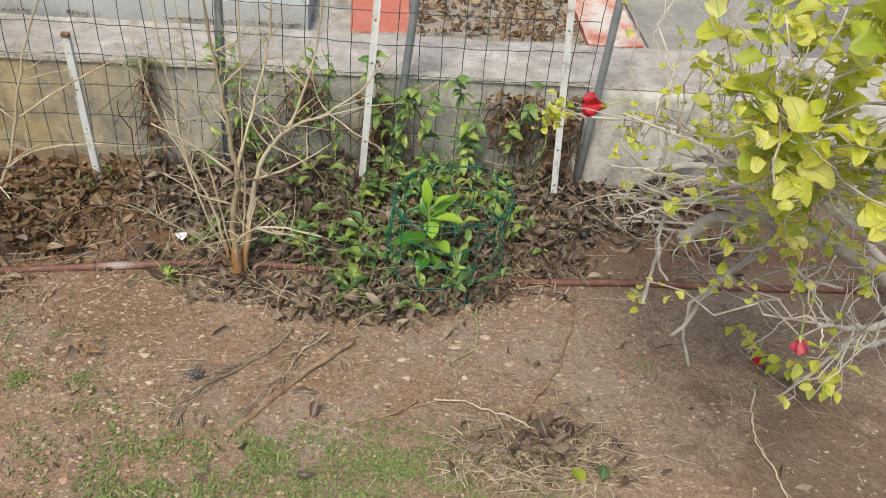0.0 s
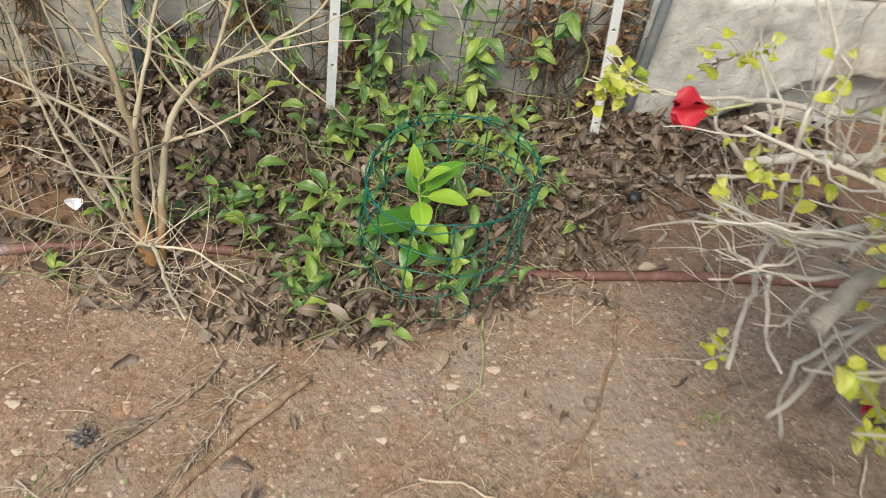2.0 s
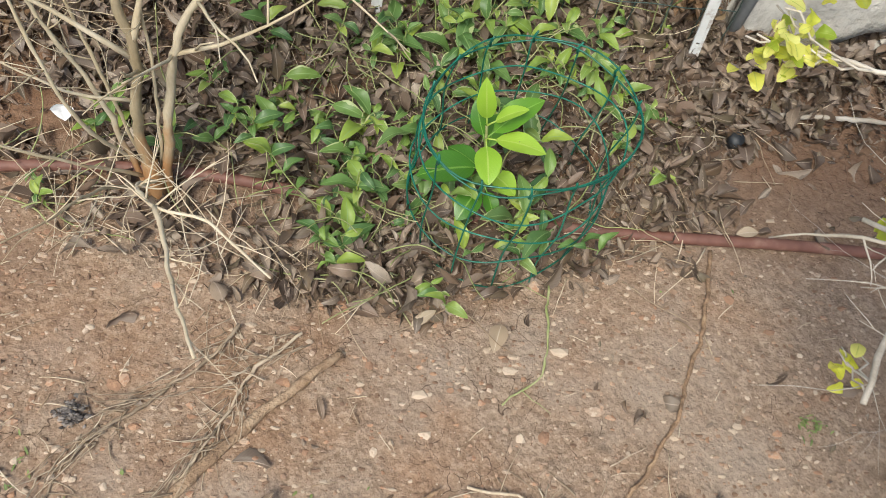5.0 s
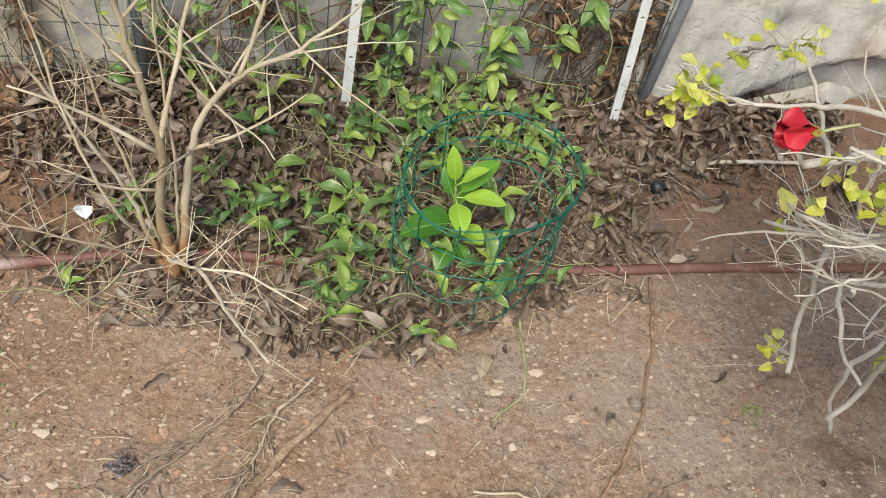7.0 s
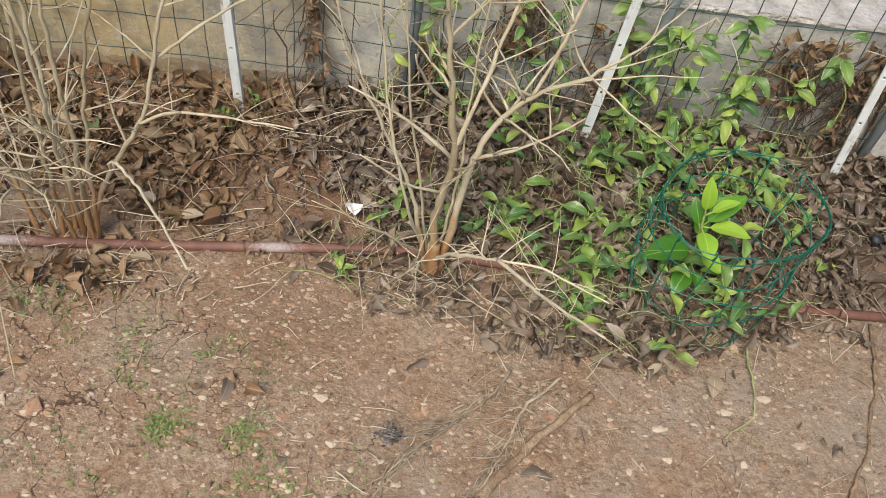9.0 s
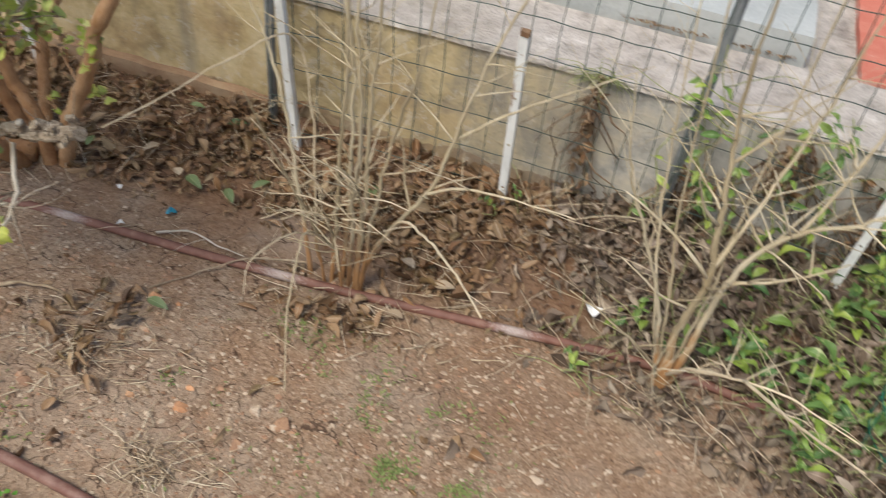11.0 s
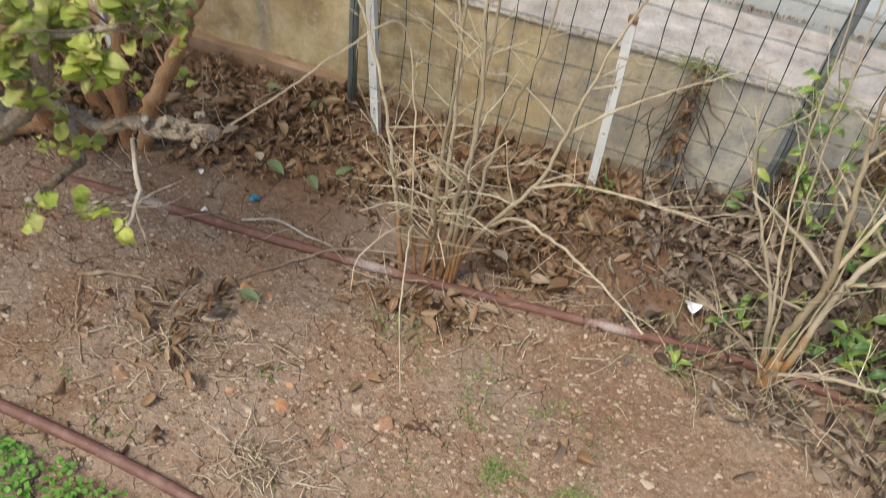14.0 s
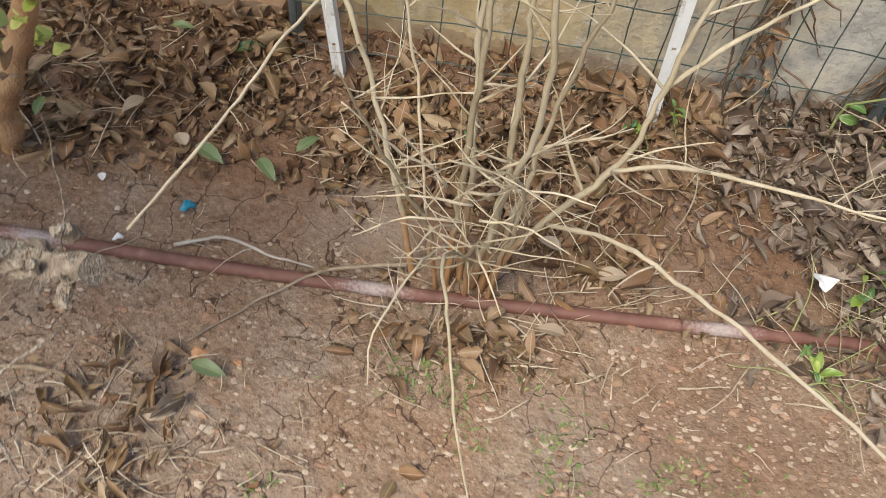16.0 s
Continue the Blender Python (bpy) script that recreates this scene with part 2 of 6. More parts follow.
def pipe_stuff():
    """Brown polythene with pale scuffs every 41 cm and dried mud."""
    m, nt, b = nodes("scuffed_brown_polythene")
    v = coords(nt)
    sep = nt.nodes.new("ShaderNodeSeparateXYZ")
    nt.links.new(v, sep.inputs[0])
    mud, fine = grain(nt, v, 35.0, 4.0), grain(nt, v, 260.0, 3.0)
    col = ramp(nt, mud, [(0.3, (0.135, 0.058, 0.042)), (0.55, (0.195, 0.088, 0.065)), (0.75, (0.30, 0.18, 0.135))])
    u = calc(nt, "ABSOLUTE", calc(nt, "SUBTRACT", calc(nt, "FRACT", calc(nt, "DIVIDE", calc(nt, "ADD", sep.outputs[0], 4.46), 0.416)), 0.5))
    scuff = calc(nt, "MULTIPLY", calc(nt, "SUBTRACT", calc(nt, "SUBTRACT", calc(nt, "MULTIPLY", calc(nt, "LESS_THAN", sep.outputs[0], 0.6), 0.115), u), calc(nt, "MULTIPLY", calc(nt, "SUBTRACT", fine, 0.5), 0.24)), 9.0, True)
    col = mix(nt, calc(nt, "MULTIPLY", scuff, 0.75), col, (0.50, 0.43, 0.40))
    nt.links.new(col, b.inputs["Base Color"])
    b.inputs["Roughness"].default_value = 0.62
    bumped(nt, b, mud, 0.2, 0.001)
    return m


PIPE = pipe_stuff()
SOIL, RENDER_COAT = soil_stuff(), concrete_stuff()
PALE = rough_stuff("pale_concrete", [(0.217, 0.188, 0.165), (0.422, 0.382, 0.348), (0.570, 0.519, 0.479), (0.730, 0.678, 0.627)], 24.0, 130.0, 0.92, 0.9, 0.008)


def coping_stuff():
    """Pale flaking mortar with large grey-brown stains, dirtier towards the west."""
    m = rough_stuff("flaking_coping", [(0.25, 0.22, 0.19), (0.47, 0.42, 0.38), (0.62, 0.565, 0.52), (0.80, 0.755, 0.71)], 22.0, 120.0, 0.92, 0.9, 0.008)
    nt = m.node_tree
    b = nt.nodes["Principled BSDF"]
    col = b.inputs["Base Color"].links[0].from_socket
    v = coords(nt)
    sep = nt.nodes.new("ShaderNodeSeparateXYZ")
    nt.links.new(v, sep.inputs[0])
    west = calc(nt, "MULTIPLY", calc(nt, "SUBTRACT", calc(nt, "ADD", -0.35, grain(nt, v, 7.0)), sep.outputs[0]), 2.2, True)
    stain = calc(nt, "MULTIPLY", calc(nt, "SUBTRACT", grain(nt, v, 5.0, 5.0, 0.65), 0.5), 5.0, True)
    col = mix(nt, calc(nt, "MULTIPLY", stain, 0.4), col, (0.29, 0.25, 0.21))
    col = mix(nt, calc(nt, "MULTIPLY", west, 0.7), col, (0.30, 0.25, 0.18))
    nt.links.new(col, b.inputs["Base Color"])
    return m


COPING = coping_stuff()
WHITEWASH = rough_stuff("whitewashed_concrete", [(0.36, 0.38, 0.38), (0.50, 0.52, 0.515), (0.63, 0.645, 0.635)], 5.0, 110.0, 0.85, 0.5, 0.005)
REDPAINT = rough_stuff("flaking_red_paint", [(0.74, 0.69, 0.63), (0.70, 0.60, 0.53), (0.60, 0.22, 0.155), (0.55, 0.16, 0.11), (0.62, 0.24, 0.17)], 11.0, 200.0, 0.85, 0.4, 0.003)
DUST = rough_stuff("dry_bed_dust", [(0.22, 0.17, 0.125), (0.36, 0.295, 0.23), (0.48, 0.41, 0.335)], 25.0, 200.0, 0.95, 0.8, 0.008)
PAVING = rough_stuff("paving_stone", [(0.17, 0.155, 0.135), (0.27, 0.25, 0.22), (0.40, 0.37, 0.33)], 12.0, 180.0, 0.9, 0.5, 0.004)
FOOT = rough_stuff("soil_splashed_render", [(0.21, 0.13, 0.08), (0.33, 0.215, 0.135), (0.44, 0.33, 0.22)], 14.0, 150.0, 0.95, 0.5, 0.005)
PLAINPIPE = rough_stuff("brown_polythene", [(0.13, 0.06, 0.047), (0.175, 0.082, 0.064), (0.27, 0.16, 0.13)], 40.0, 300.0, 0.6, 0.15, 0.0008)
WHITEIRON = rough_stuff("white_painted_iron", [(0.30, 0.20, 0.13), (0.72, 0.73, 0.72), (0.80, 0.81, 0.80), (0.83, 0.84, 0.83)], 22.0, 240.0, 0.5, 0.25, 0.001)
RUST = rough_stuff("rust", [(0.10, 0.055, 0.032), (0.23, 0.125, 0.065), (0.38, 0.26, 0.155)], 120.0, 500.0, 0.9, 0.8, 0.003)
GALVA = rough_stuff("dull_galvanised_pipe", [(0.17, 0.19, 0.20), (0.26, 0.285, 0.30), (0.36, 0.38, 0.39)], 30.0, 300.0, 0.55, 0.2, 0.001, metal=0.35)
WIRE = rough_stuff("green_coated_wire", [(0.022, 0.045, 0.038), (0.04, 0.07, 0.06), (0.09, 0.115, 0.105)], 40.0, 300.0, 0.5, 0.1, 0.0005)
CAGE = rough_stuff("bright_green_coated_wire", [(0.004, 0.075, 0.050), (0.007, 0.13, 0.085), (0.02, 0.19, 0.13)], 40.0, 300.0, 0.35, 0.1, 0.0005)
TWIG = rough_stuff("pale_twig_bark", [(0.36, 0.285, 0.175), (0.50, 0.42, 0.285), (0.67, 0.59, 0.45)], 45.0, 380.0, 0.8, 0.4, 0.001, (1, 1, 0.3))


def stem_stuff():
    """Ochre bark that is rubbed orange-brown over the lowest hand's width."""
    m = rough_stuff("ochre_stem_bark", [(0.25, 0.195, 0.115), (0.385, 0.32, 0.21), (0.52, 0.455, 0.335)], 14.0, 380.0, 0.8, 0.4, 0.0012, (1, 1, 0.3))
    nt = m.node_tree
    b = nt.nodes["Principled BSDF"]
    col = b.inputs["Base Color"].links[0].from_socket
    v = coords(nt)
    sep = nt.nodes.new("ShaderNodeSeparateXYZ")
    nt.links.new(v, sep.inputs[0])
    low = calc(nt, "MULTIPLY", calc(nt, "SUBTRACT", calc(nt, "ADD", 0.02, calc(nt, "MULTIPLY", grain(nt, v, 30.0), 0.22)), sep.outputs[2]), 14.0, True)
    nt.links.new(mix(nt, calc(nt, "MULTIPLY", low, 0.8), col, (0.37, 0.17, 0.055)), b.inputs["Base Color"])
    return m


STEMBARK = stem_stuff()
BLEACHED = rough_stuff("bleached_bare_twig", [(0.48, 0.385, 0.255), (0.62, 0.52, 0.37), (0.74, 0.65, 0.50)], 45.0, 380.0, 0.8, 0.4, 0.001)
ROTBARK = rough_stuff("rotting_brown_bark", [(0.10, 0.06, 0.036), (0.20, 0.125, 0.075), (0.31, 0.205, 0.125), (0.44, 0.32, 0.21)], 45.0, 300.0, 0.95, 1.0, 0.004, stretch=(1, 1, 1), shift=0.4)
BROWNBARK = rough_stuff("dead_brown_bark", [(0.15, 0.092, 0.055), (0.31, 0.20, 0.12), (0.46, 0.315, 0.19), (0.55, 0.42, 0.30)], 75.0, 400.0, 0.92, 0.8, 0.003)
GREYBARK = rough_stuff("grey_dead_bark", [(0.30, 0.255, 0.20), (0.50, 0.45, 0.38), (0.70, 0.65, 0.575)], 30.0, 400.0, 0.85, 0.6, 0.002)
DARKBARK = rough_stuff("dark_grey_bark", [(0.14, 0.105, 0.074), (0.28, 0.215, 0.155), (0.41, 0.335, 0.255), (0.56, 0.49, 0.41)], 120.0, 420.0, 0.9, 1.0, 0.006)
REDBARK = rough_stuff("reddish_trunk_bark", [(0.27, 0.128, 0.055), (0.43, 0.235, 0.115), (0.54, 0.35, 0.205)], 45.0, 300.0, 0.85, 0.9, 0.004, (1, 1, 0.45))
CUTWOOD = rough_stuff("weathered_sawn_end", [(0.24, 0.21, 0.17), (0.36, 0.33, 0.285), (0.48, 0.45, 0.40)], 150.0, 600.0, 0.9, 0.5, 0.001)
STRAW = rough_stuff("dry_straw", [(0.26, 0.18, 0.11), (0.48, 0.38, 0.26), (0.66, 0.57, 0.43)], 60.0, 400.0, 0.85, 0.2, 0.0005, shift=0.5)
DEADSTALK = rough_stuff("dead_creeper_stalk", [(0.20, 0.15, 0.10), (0.34, 0.265, 0.185), (0.48, 0.39, 0.285)], 60.0, 400.0, 0.9, 0.3, 0.0008, shift=0.5)
DARKROOT = rough_stuff("dark_dead_roots", [(0.09, 0.055, 0.035), (0.19, 0.12, 0.075), (0.34, 0.24, 0.155)], 40.0, 300.0, 0.95, 0.4, 0.001, shift=0.5)
CHAR = rough_stuff("charred_debris", [(0.065, 0.055, 0.05), (0.16, 0.14, 0.125), (0.28, 0.245, 0.22)], 90.0, 400.0, 0.95, 0.6, 0.002, shift=0.6)
GRIT = rough_stuff("soil_grit", [(0.20, 0.125, 0.082), (0.26, 0.168, 0.113), (0.30, 0.195, 0.130), (0.34, 0.235, 0.165), (0.29, 0.20, 0.140), (0.40, 0.28, 0.195), (0.47, 0.37, 0.275)], 60.0, 400.0, 0.95, 0.5, 0.0015, shift=0.95)
STONE = rough_stuff("pebbles", [(0.30, 0.175, 0.11), (0.42, 0.25, 0.15), (0.36, 0.20, 0.125), (0.44, 0.31, 0.215), (0.40, 0.22, 0.13), (0.48, 0.35, 0.25), (0.36, 0.26, 0.19), (0.54, 0.43, 0.325)], 60.0, 400.0, 0.9, 0.5, 0.0015, shift=0.95)
ORANGESTONE = rough_stuff("orange_brick_chip", [(0.42, 0.20, 0.10), (0.56, 0.30, 0.16), (0.62, 0.40, 0.25)], 60.0, 400.0, 0.9, 0.4, 0.001)
PAPER = rough_stuff("white_paper", [(0.70, 0.70, 0.70), (0.80, 0.80, 0.80), (0.85, 0.85, 0.85)], 60.0, 400.0, 0.7, 0.3, 0.001)
BLUE = rough_stuff("blue_wrapper", [(0.01, 0.11, 0.20), (0.02, 0.24, 0.36), (0.10, 0.42, 0.52)], 80.0, 500.0, 0.3, 0.3, 0.001)
BLACK = rough_stuff("black_plastic", [(0.012, 0.014, 0.017), (0.025, 0.028, 0.032), (0.06, 0.065, 0.07)], 60.0, 400.0, 0.5, 0.2, 0.001)
PETAL = rough_stuff("red_petal", [(0.30, 0.006, 0.016), (0.44, 0.010, 0.026), (0.58, 0.03, 0.05)], 40.0, 300.0, 0.5, 0.3, 0.0012)
PINKPETAL = rough_stuff("faded_red_petal", [(0.35, 0.02, 0.05), (0.55, 0.05, 0.09), (0.62, 0.16, 0.18)], 40.0, 300.0, 0.55, 0.3, 0.0012)
DRYLEAF = leaf_stuff("dry_leaf", [(0.09, 0.047, 0.024), (0.196, 0.106, 0.053), (0.304, 0.183, 0.097), (0.415, 0.276, 0.157), (0.256, 0.124, 0.053), (0.506, 0.359, 0.212), (0.125, 0.068, 0.035), (0.356, 0.224, 0.12), (0.33, 0.176, 0.076), (0.217, 0.153, 0.067), (0.286, 0.176, 0.094), (0.54, 0.404, 0.242)], (0.165, 0.108, 0.068), (0.49, 0.385, 0.28), 0.55, 0.14, 0.3, 0.3)
GREYLEAF = leaf_stuff("grey_dead_leaf", [(0.0602, 0.0396, 0.0284), (0.129, 0.0877, 0.0619), (0.232, 0.168, 0.125), (0.327, 0.254, 0.189), (0.185, 0.112, 0.0731), (0.413, 0.331, 0.249), (0.0817, 0.0568, 0.0413), (0.275, 0.206, 0.15), (0.215, 0.138, 0.086), (0.163, 0.133, 0.0817), (0.146, 0.103, 0.0774), (0.473, 0.391, 0.297)], (0.12, 0.088, 0.066), (0.44, 0.355, 0.28), 0.5, 0.12, 0.3, 0.35)
GREENLEAF = leaf_stuff("creeper_leaf", [(0.075, 0.16, 0.055), (0.12, 0.23, 0.065), (0.17, 0.30, 0.075), (0.40, 0.52, 0.08), (0.095, 0.19, 0.075), (0.48, 0.58, 0.11), (0.15, 0.27, 0.08), (0.32, 0.45, 0.07), (0.10, 0.205, 0.06), (0.20, 0.33, 0.08)], (0.50, 0.56, 0.28), (0.27, 0.40, 0.15), 0.4, 0.25, 0.34)
FALLENLEAF = leaf_stuff("fallen_green_leaf", [(0.085, 0.14, 0.055), (0.13, 0.20, 0.075), (0.20, 0.26, 0.12), (0.11, 0.17, 0.06)], (0.30, 0.30, 0.17), (0.30, 0.35, 0.19), 0.4, 0.15, 0.4)
TANLEAF = leaf_stuff("tan_dead_leaf", [(0.36, 0.27, 0.18), (0.46, 0.36, 0.25), (0.54, 0.44, 0.32), (0.40, 0.32, 0.24)], (0.26, 0.19, 0.12), (0.56, 0.47, 0.36), 0.55, 0.1, 0.36, 0.25)
CITRUSLEAF = leaf_stuff("citrus_leaf", [(0.06, 0.19, 0.02), (0.10, 0.27, 0.025), (0.15, 0.34, 0.03)], (0.30, 0.42, 0.06), (0.24, 0.44, 0.08), 0.3, 0.22, 0.5)
LIMELEAF = leaf_stuff("young_citrus_leaf", [(0.26, 0.50, 0.035), (0.34, 0.57, 0.05), (0.44, 0.64, 0.08)], (0.5, 0.6, 0.12), (0.48, 0.62, 0.14), 0.35, 0.3, 0.5)
YELLOWLEAF = leaf_stuff("chlorotic_hibiscus_leaf", [(0.54, 0.63, 0.07), (0.74, 0.77, 0.09), (0.86, 0.85, 0.13), (0.91, 0.88, 0.24), (0.34, 0.48, 0.05), (0.66, 0.71, 0.08), (0.90, 0.89, 0.32), (0.84, 0.83, 0.13), (0.90, 0.88, 0.36), (0.80, 0.80, 0.11)], (0.50, 0.33, 0.14), (0.46, 0.56, 0.11), 0.42, 0.52, 0.38, 0.12)
FRESHLEAF = leaf_stuff("pale_green_leaf", [(0.30, 0.40, 0.06), (0.42, 0.53, 0.08), (0.66, 0.71, 0.17), (0.22, 0.32, 0.05), (0.72, 0.74, 0.26), (0.50, 0.60, 0.10), (0.78, 0.78, 0.34), (0.34, 0.45, 0.07)], (0.48, 0.33, 0.16), (0.48, 0.56, 0.16), 0.45, 0.36, 0.31, 0.16)
WEED = leaf_stuff("weed_leaf", [(0.15, 0.21, 0.065), (0.22, 0.29, 0.085), (0.33, 0.375, 0.13)], (0.30, 0.31, 0.14), (0.23, 0.29, 0.11), 0.6, 0.2, 0.5)
LAWN = leaf_stuff("lawn_clover", [(0.10, 0.28, 0.03), (0.16, 0.38, 0.05), (0.24, 0.46, 0.08)], (0.20, 0.36, 0.07), (0.20, 0.42, 0.09), 0.5, 0.3, 0.5)
GREENSTEM = rough_stuff("green_stem", [(0.16, 0.20, 0.06), (0.30, 0.33, 0.13), (0.44, 0.42, 0.24)], 60.0, 400.0, 0.6, 0.2, 0.0005)


# ---- mesh tools ----
class Shape:
    """Points, faces and leaf coordinates of one mesh."""

    def __init__(self):
        self.v, self.f, self.uv = [], [], []

    def add(self, pts, faces, uv=None):
        n = len(self.v)
        self.v += [tuple(p) for p in pts]
        self.uv += uv or [(0.5, 0.5)] * len(pts)
        self.f += [tuple(i + n for i in f) for f in faces]

    def mesh(self, name, shift=(0, 0, 0), smooth=True):
        me = bpy.data.meshes.new(name)
        sx, sy, sz = shift
        me.from_pydata([(x - sx, y - sy, z - sz) for x, y, z in self.v], [], self.f)
        layer = me.uv_layers.new(name="UVMap")
        idx = np.empty(len(me.loops), dtype=np.int32)
        me.loops.foreach_get("vertex_index", idx)
        layer.data.foreach_set("uv", np.array(self.uv, dtype=np.float32)[idx].ravel())
        if smooth:
            me.polygons.foreach_set("use_smooth", [True] * len(me.polygons))
        me.update()
        return me


ORIGIN = {}


def thing(name, at, label, category, group="", kind=""):
    ob = new(name)
    ob.location = at
    ORIGIN[ob] = Vector(at)
    return tagged(ob, label, category, group, kind)


def part(name, shape, material, parent=None, label="", smooth=True):
    """One mesh of its own under a thing or a part; its points are given in the world."""
    at = ORIGIN[parent] if parent else Vector((0, 0, 0))
    me = shape.mesh(name, at, smooth)
    me.materials.append(material)
    ob = new(name, me)
    if parent:
        ob.parent = parent
    ORIGIN[ob] = at
    return tagged(ob, label)


def piece(name, me, parent, m):
    """A part that shares its mesh, at the world pose m."""
    ob = new(name, me)
    ob.parent = parent
    ob.matrix_local = Matrix.Translation(-ORIGIN[parent]) @ m
    return ob


def smooth_line(pts, step=0.02):
    """Catmull-Rom through the points."""
    p = [Vector(q) for q in pts]
    if len(p) < 3:
        return p
    e = [2 * p[0] - p[1], *p, 2 * p[-1] - p[-2]]
    out = []
    for i in range(1, len(e) - 2):
        n = max(2, min(10, int((e[i + 1] - e[i]).length / step)))
        for k in range(n):
            t = k / n
            a, b, c, d = e[i - 1 : i + 3]
            out.append(0.5 * (2 * b + (c - a) * t + (2 * a - 5 * b + 4 * c - d) * t * t + (3 * b - a - 3 * c + d) * t**3))
    return out + [p[-1]]


def crooked(line, amount, grain_size=14.0):
    """The same line with small natural bends; its ends stay."""
    n = len(line) - 1
    out = []
    for i, p in enumerate(line):
        k = math.sin(math.pi * min(1.0, 4 * min(i, n - i) / max(1, n)) / 2)
        out.append(p + amount * k * (noise.noise_vector(p * grain_size) + 0.6 * noise.noise_vector(p * grain_size * 2.7)))
    return out


def tube(shape, pts, r0, r1=None, sides=6, knobs=0.0, rng=random):
    """A tapered tube with closed ends along the points."""
    pts = [Vector(p) for p in pts]
    r1 = r0 if r1 is None else r1
    n, ring, up = len(pts), [], None
    for i, p in enumerate(pts):
        d = (pts[min(i + 1, n - 1)] - pts[max(i - 1, 0)]).normalized()
        if up is None:
            up = d.orthogonal().normalized()
        up = (up - d * up.dot(d)).normalized() if (up - d * up.dot(d)).length > 1e-6 else d.orthogonal().normalized()
        w = d.cross(up)
        r = (r0 + (r1 - r0) * i / (n - 1)) * (1 + 0.5 * knobs * rng.uniform(-1, 1))
        for k in range(sides):
            a = 2 * math.pi * k / sides
            q = p + r * (math.cos(a) * up + math.sin(a) * w)
            ring.append(q + (q - p) * (1.6 * knobs * noise.noise(q * 60.0) + 1.3 * knobs * noise.noise(q * 170.0)) if knobs else q)
    faces = []
    for i in range(n - 1):
        for k in range(sides):
            j = (k + 1) % sides
            faces.append((i * sides + k, i * sides + j, (i + 1) * sides + j, (i + 1) * sides + k))
    faces += [tuple(range(sides))[::-1], tuple((n - 1) * sides + k for k in range(sides))]
    shape.add(ring, faces)


def box(shape, lo, hi, wobble=0.0, cell=0.0, rng=random):
    """A block; with cell, its faces are divided and roughened by wobble."""
    lo, hi = Vector(lo), Vector(hi)
    n = [max(1, min(90, int((hi[i] - lo[i]) / cell))) if cell else 1 for i in range(3)]
    at, pts, faces = {}, [], []

    def vert(i, j, k, side):
        key = (i, j, k, side)
        if key not in at:
            p = Vector([lo[a] + (hi[a] - lo[a]) * q / n[a] for a, q in enumerate((i, j, k))])
            if wobble:
                p += wobble * noise.noise_vector(p * 18.0) + 0.4 * wobble * noise.noise_vector(p * 60.0)
            at[key] = len(pts)
            pts.append(p)
        return at[key]

    for a, b, c in ((0, 1, 2), (1, 2, 0), (2, 0, 1)):
        for end in (0, n[c]):
            for i in range(n[a]):
                for j in range(n[b]):
                    q = []
                    for di, dj in ((0, 0), (1, 0), (1, 1), (0, 1)):
                        key = [0, 0, 0]
                        key[a], key[b], key[c] = i + di, j + dj, end
                        q.append(vert(*key, (c, end)))
                    faces.append(tuple(q if end else q[::-1]))
    shape.add(pts, faces)


def blade(shape, m, length, width, fold=0.25, curl=0.3, twist=0.0, peak=0.45, n=6, across=4, full=0.8, wavy=0.0, rng=random):
    """A leaf that starts at m's origin and grows along its y; z is its upper side."""
    pts, uv, faces = [], [], []
    y = z = 0.0
    for i in range(n + 1):
        t = i / n
        w = width * 0.5 * (math.sin(math.pi * t ** (math.log(0.5) / math.log(peak))) ** full if 0 < t < 1 else 0.02)
        a = curl * (t - 0.25)
        tw = twist * t
        for k in range(across + 1):
            u = 2 * k / across - 1
            x = u * w
            h = fold * abs(u) * w + wavy * w * math.sin(9 * t + 3 * u) * abs(u)
            x, h = x * math.cos(tw) - h * math.sin(tw), x * math.sin(tw) + h * math.cos(tw)
            pts.append(m @ Vector((x, y - h * math.sin(a), z + h * math.cos(a))))
            uv.append((0.5 + 0.5 * u, t))
        y += length / n * math.cos(a * 1.6)
        z += length / n * math.sin(-a * 1.6)
    for i in range(n):
        for k in range(across):
            j = i * (across + 1) + k
            faces.append((j, j + 1, j + across + 2, j + across + 1))
    shape.add(pts, faces, uv)


def aim(at, way, up=(0, 0, 1), roll=0.0, scale=1.0):
    """The pose at a place whose y runs along way and whose z is as near up as can be."""
    y = Vector(way).normalized()
    z = Vector(up) - y * Vector(up).dot(y)
    if z.length < 1e-4:
        z = y.orthogonal()
    z.normalize()
    x = y.cross(z)
    m = Matrix((x, y, z)).transposed().to_4x4()
    return Matrix.Translation(at) @ m @ Matrix.Rotation(roll, 4, "Y") @ Matrix.Scale(scale, 4)


def height(x, y):
    """The soil's height: flat, with clods, and a low bank of debris at the foot of the wall."""
    z = 0.007 * noise.noise((x * 3.1, y * 3.1, 0.3)) + 0.004 * noise.noise((x * 11, y * 11, 4.0)) + 0.0014 * noise.noise((x * 31, y * 31, 9.0))
    z += 0.035 * math.exp(-(((x - 0.85) / 0.35) ** 2)) * max(0.0, min(1.0, (y - 1.55) / 0.25))
    z += 0.012 * max(0.0, min(1.0, (y - 1.62) / 0.2))
    return z


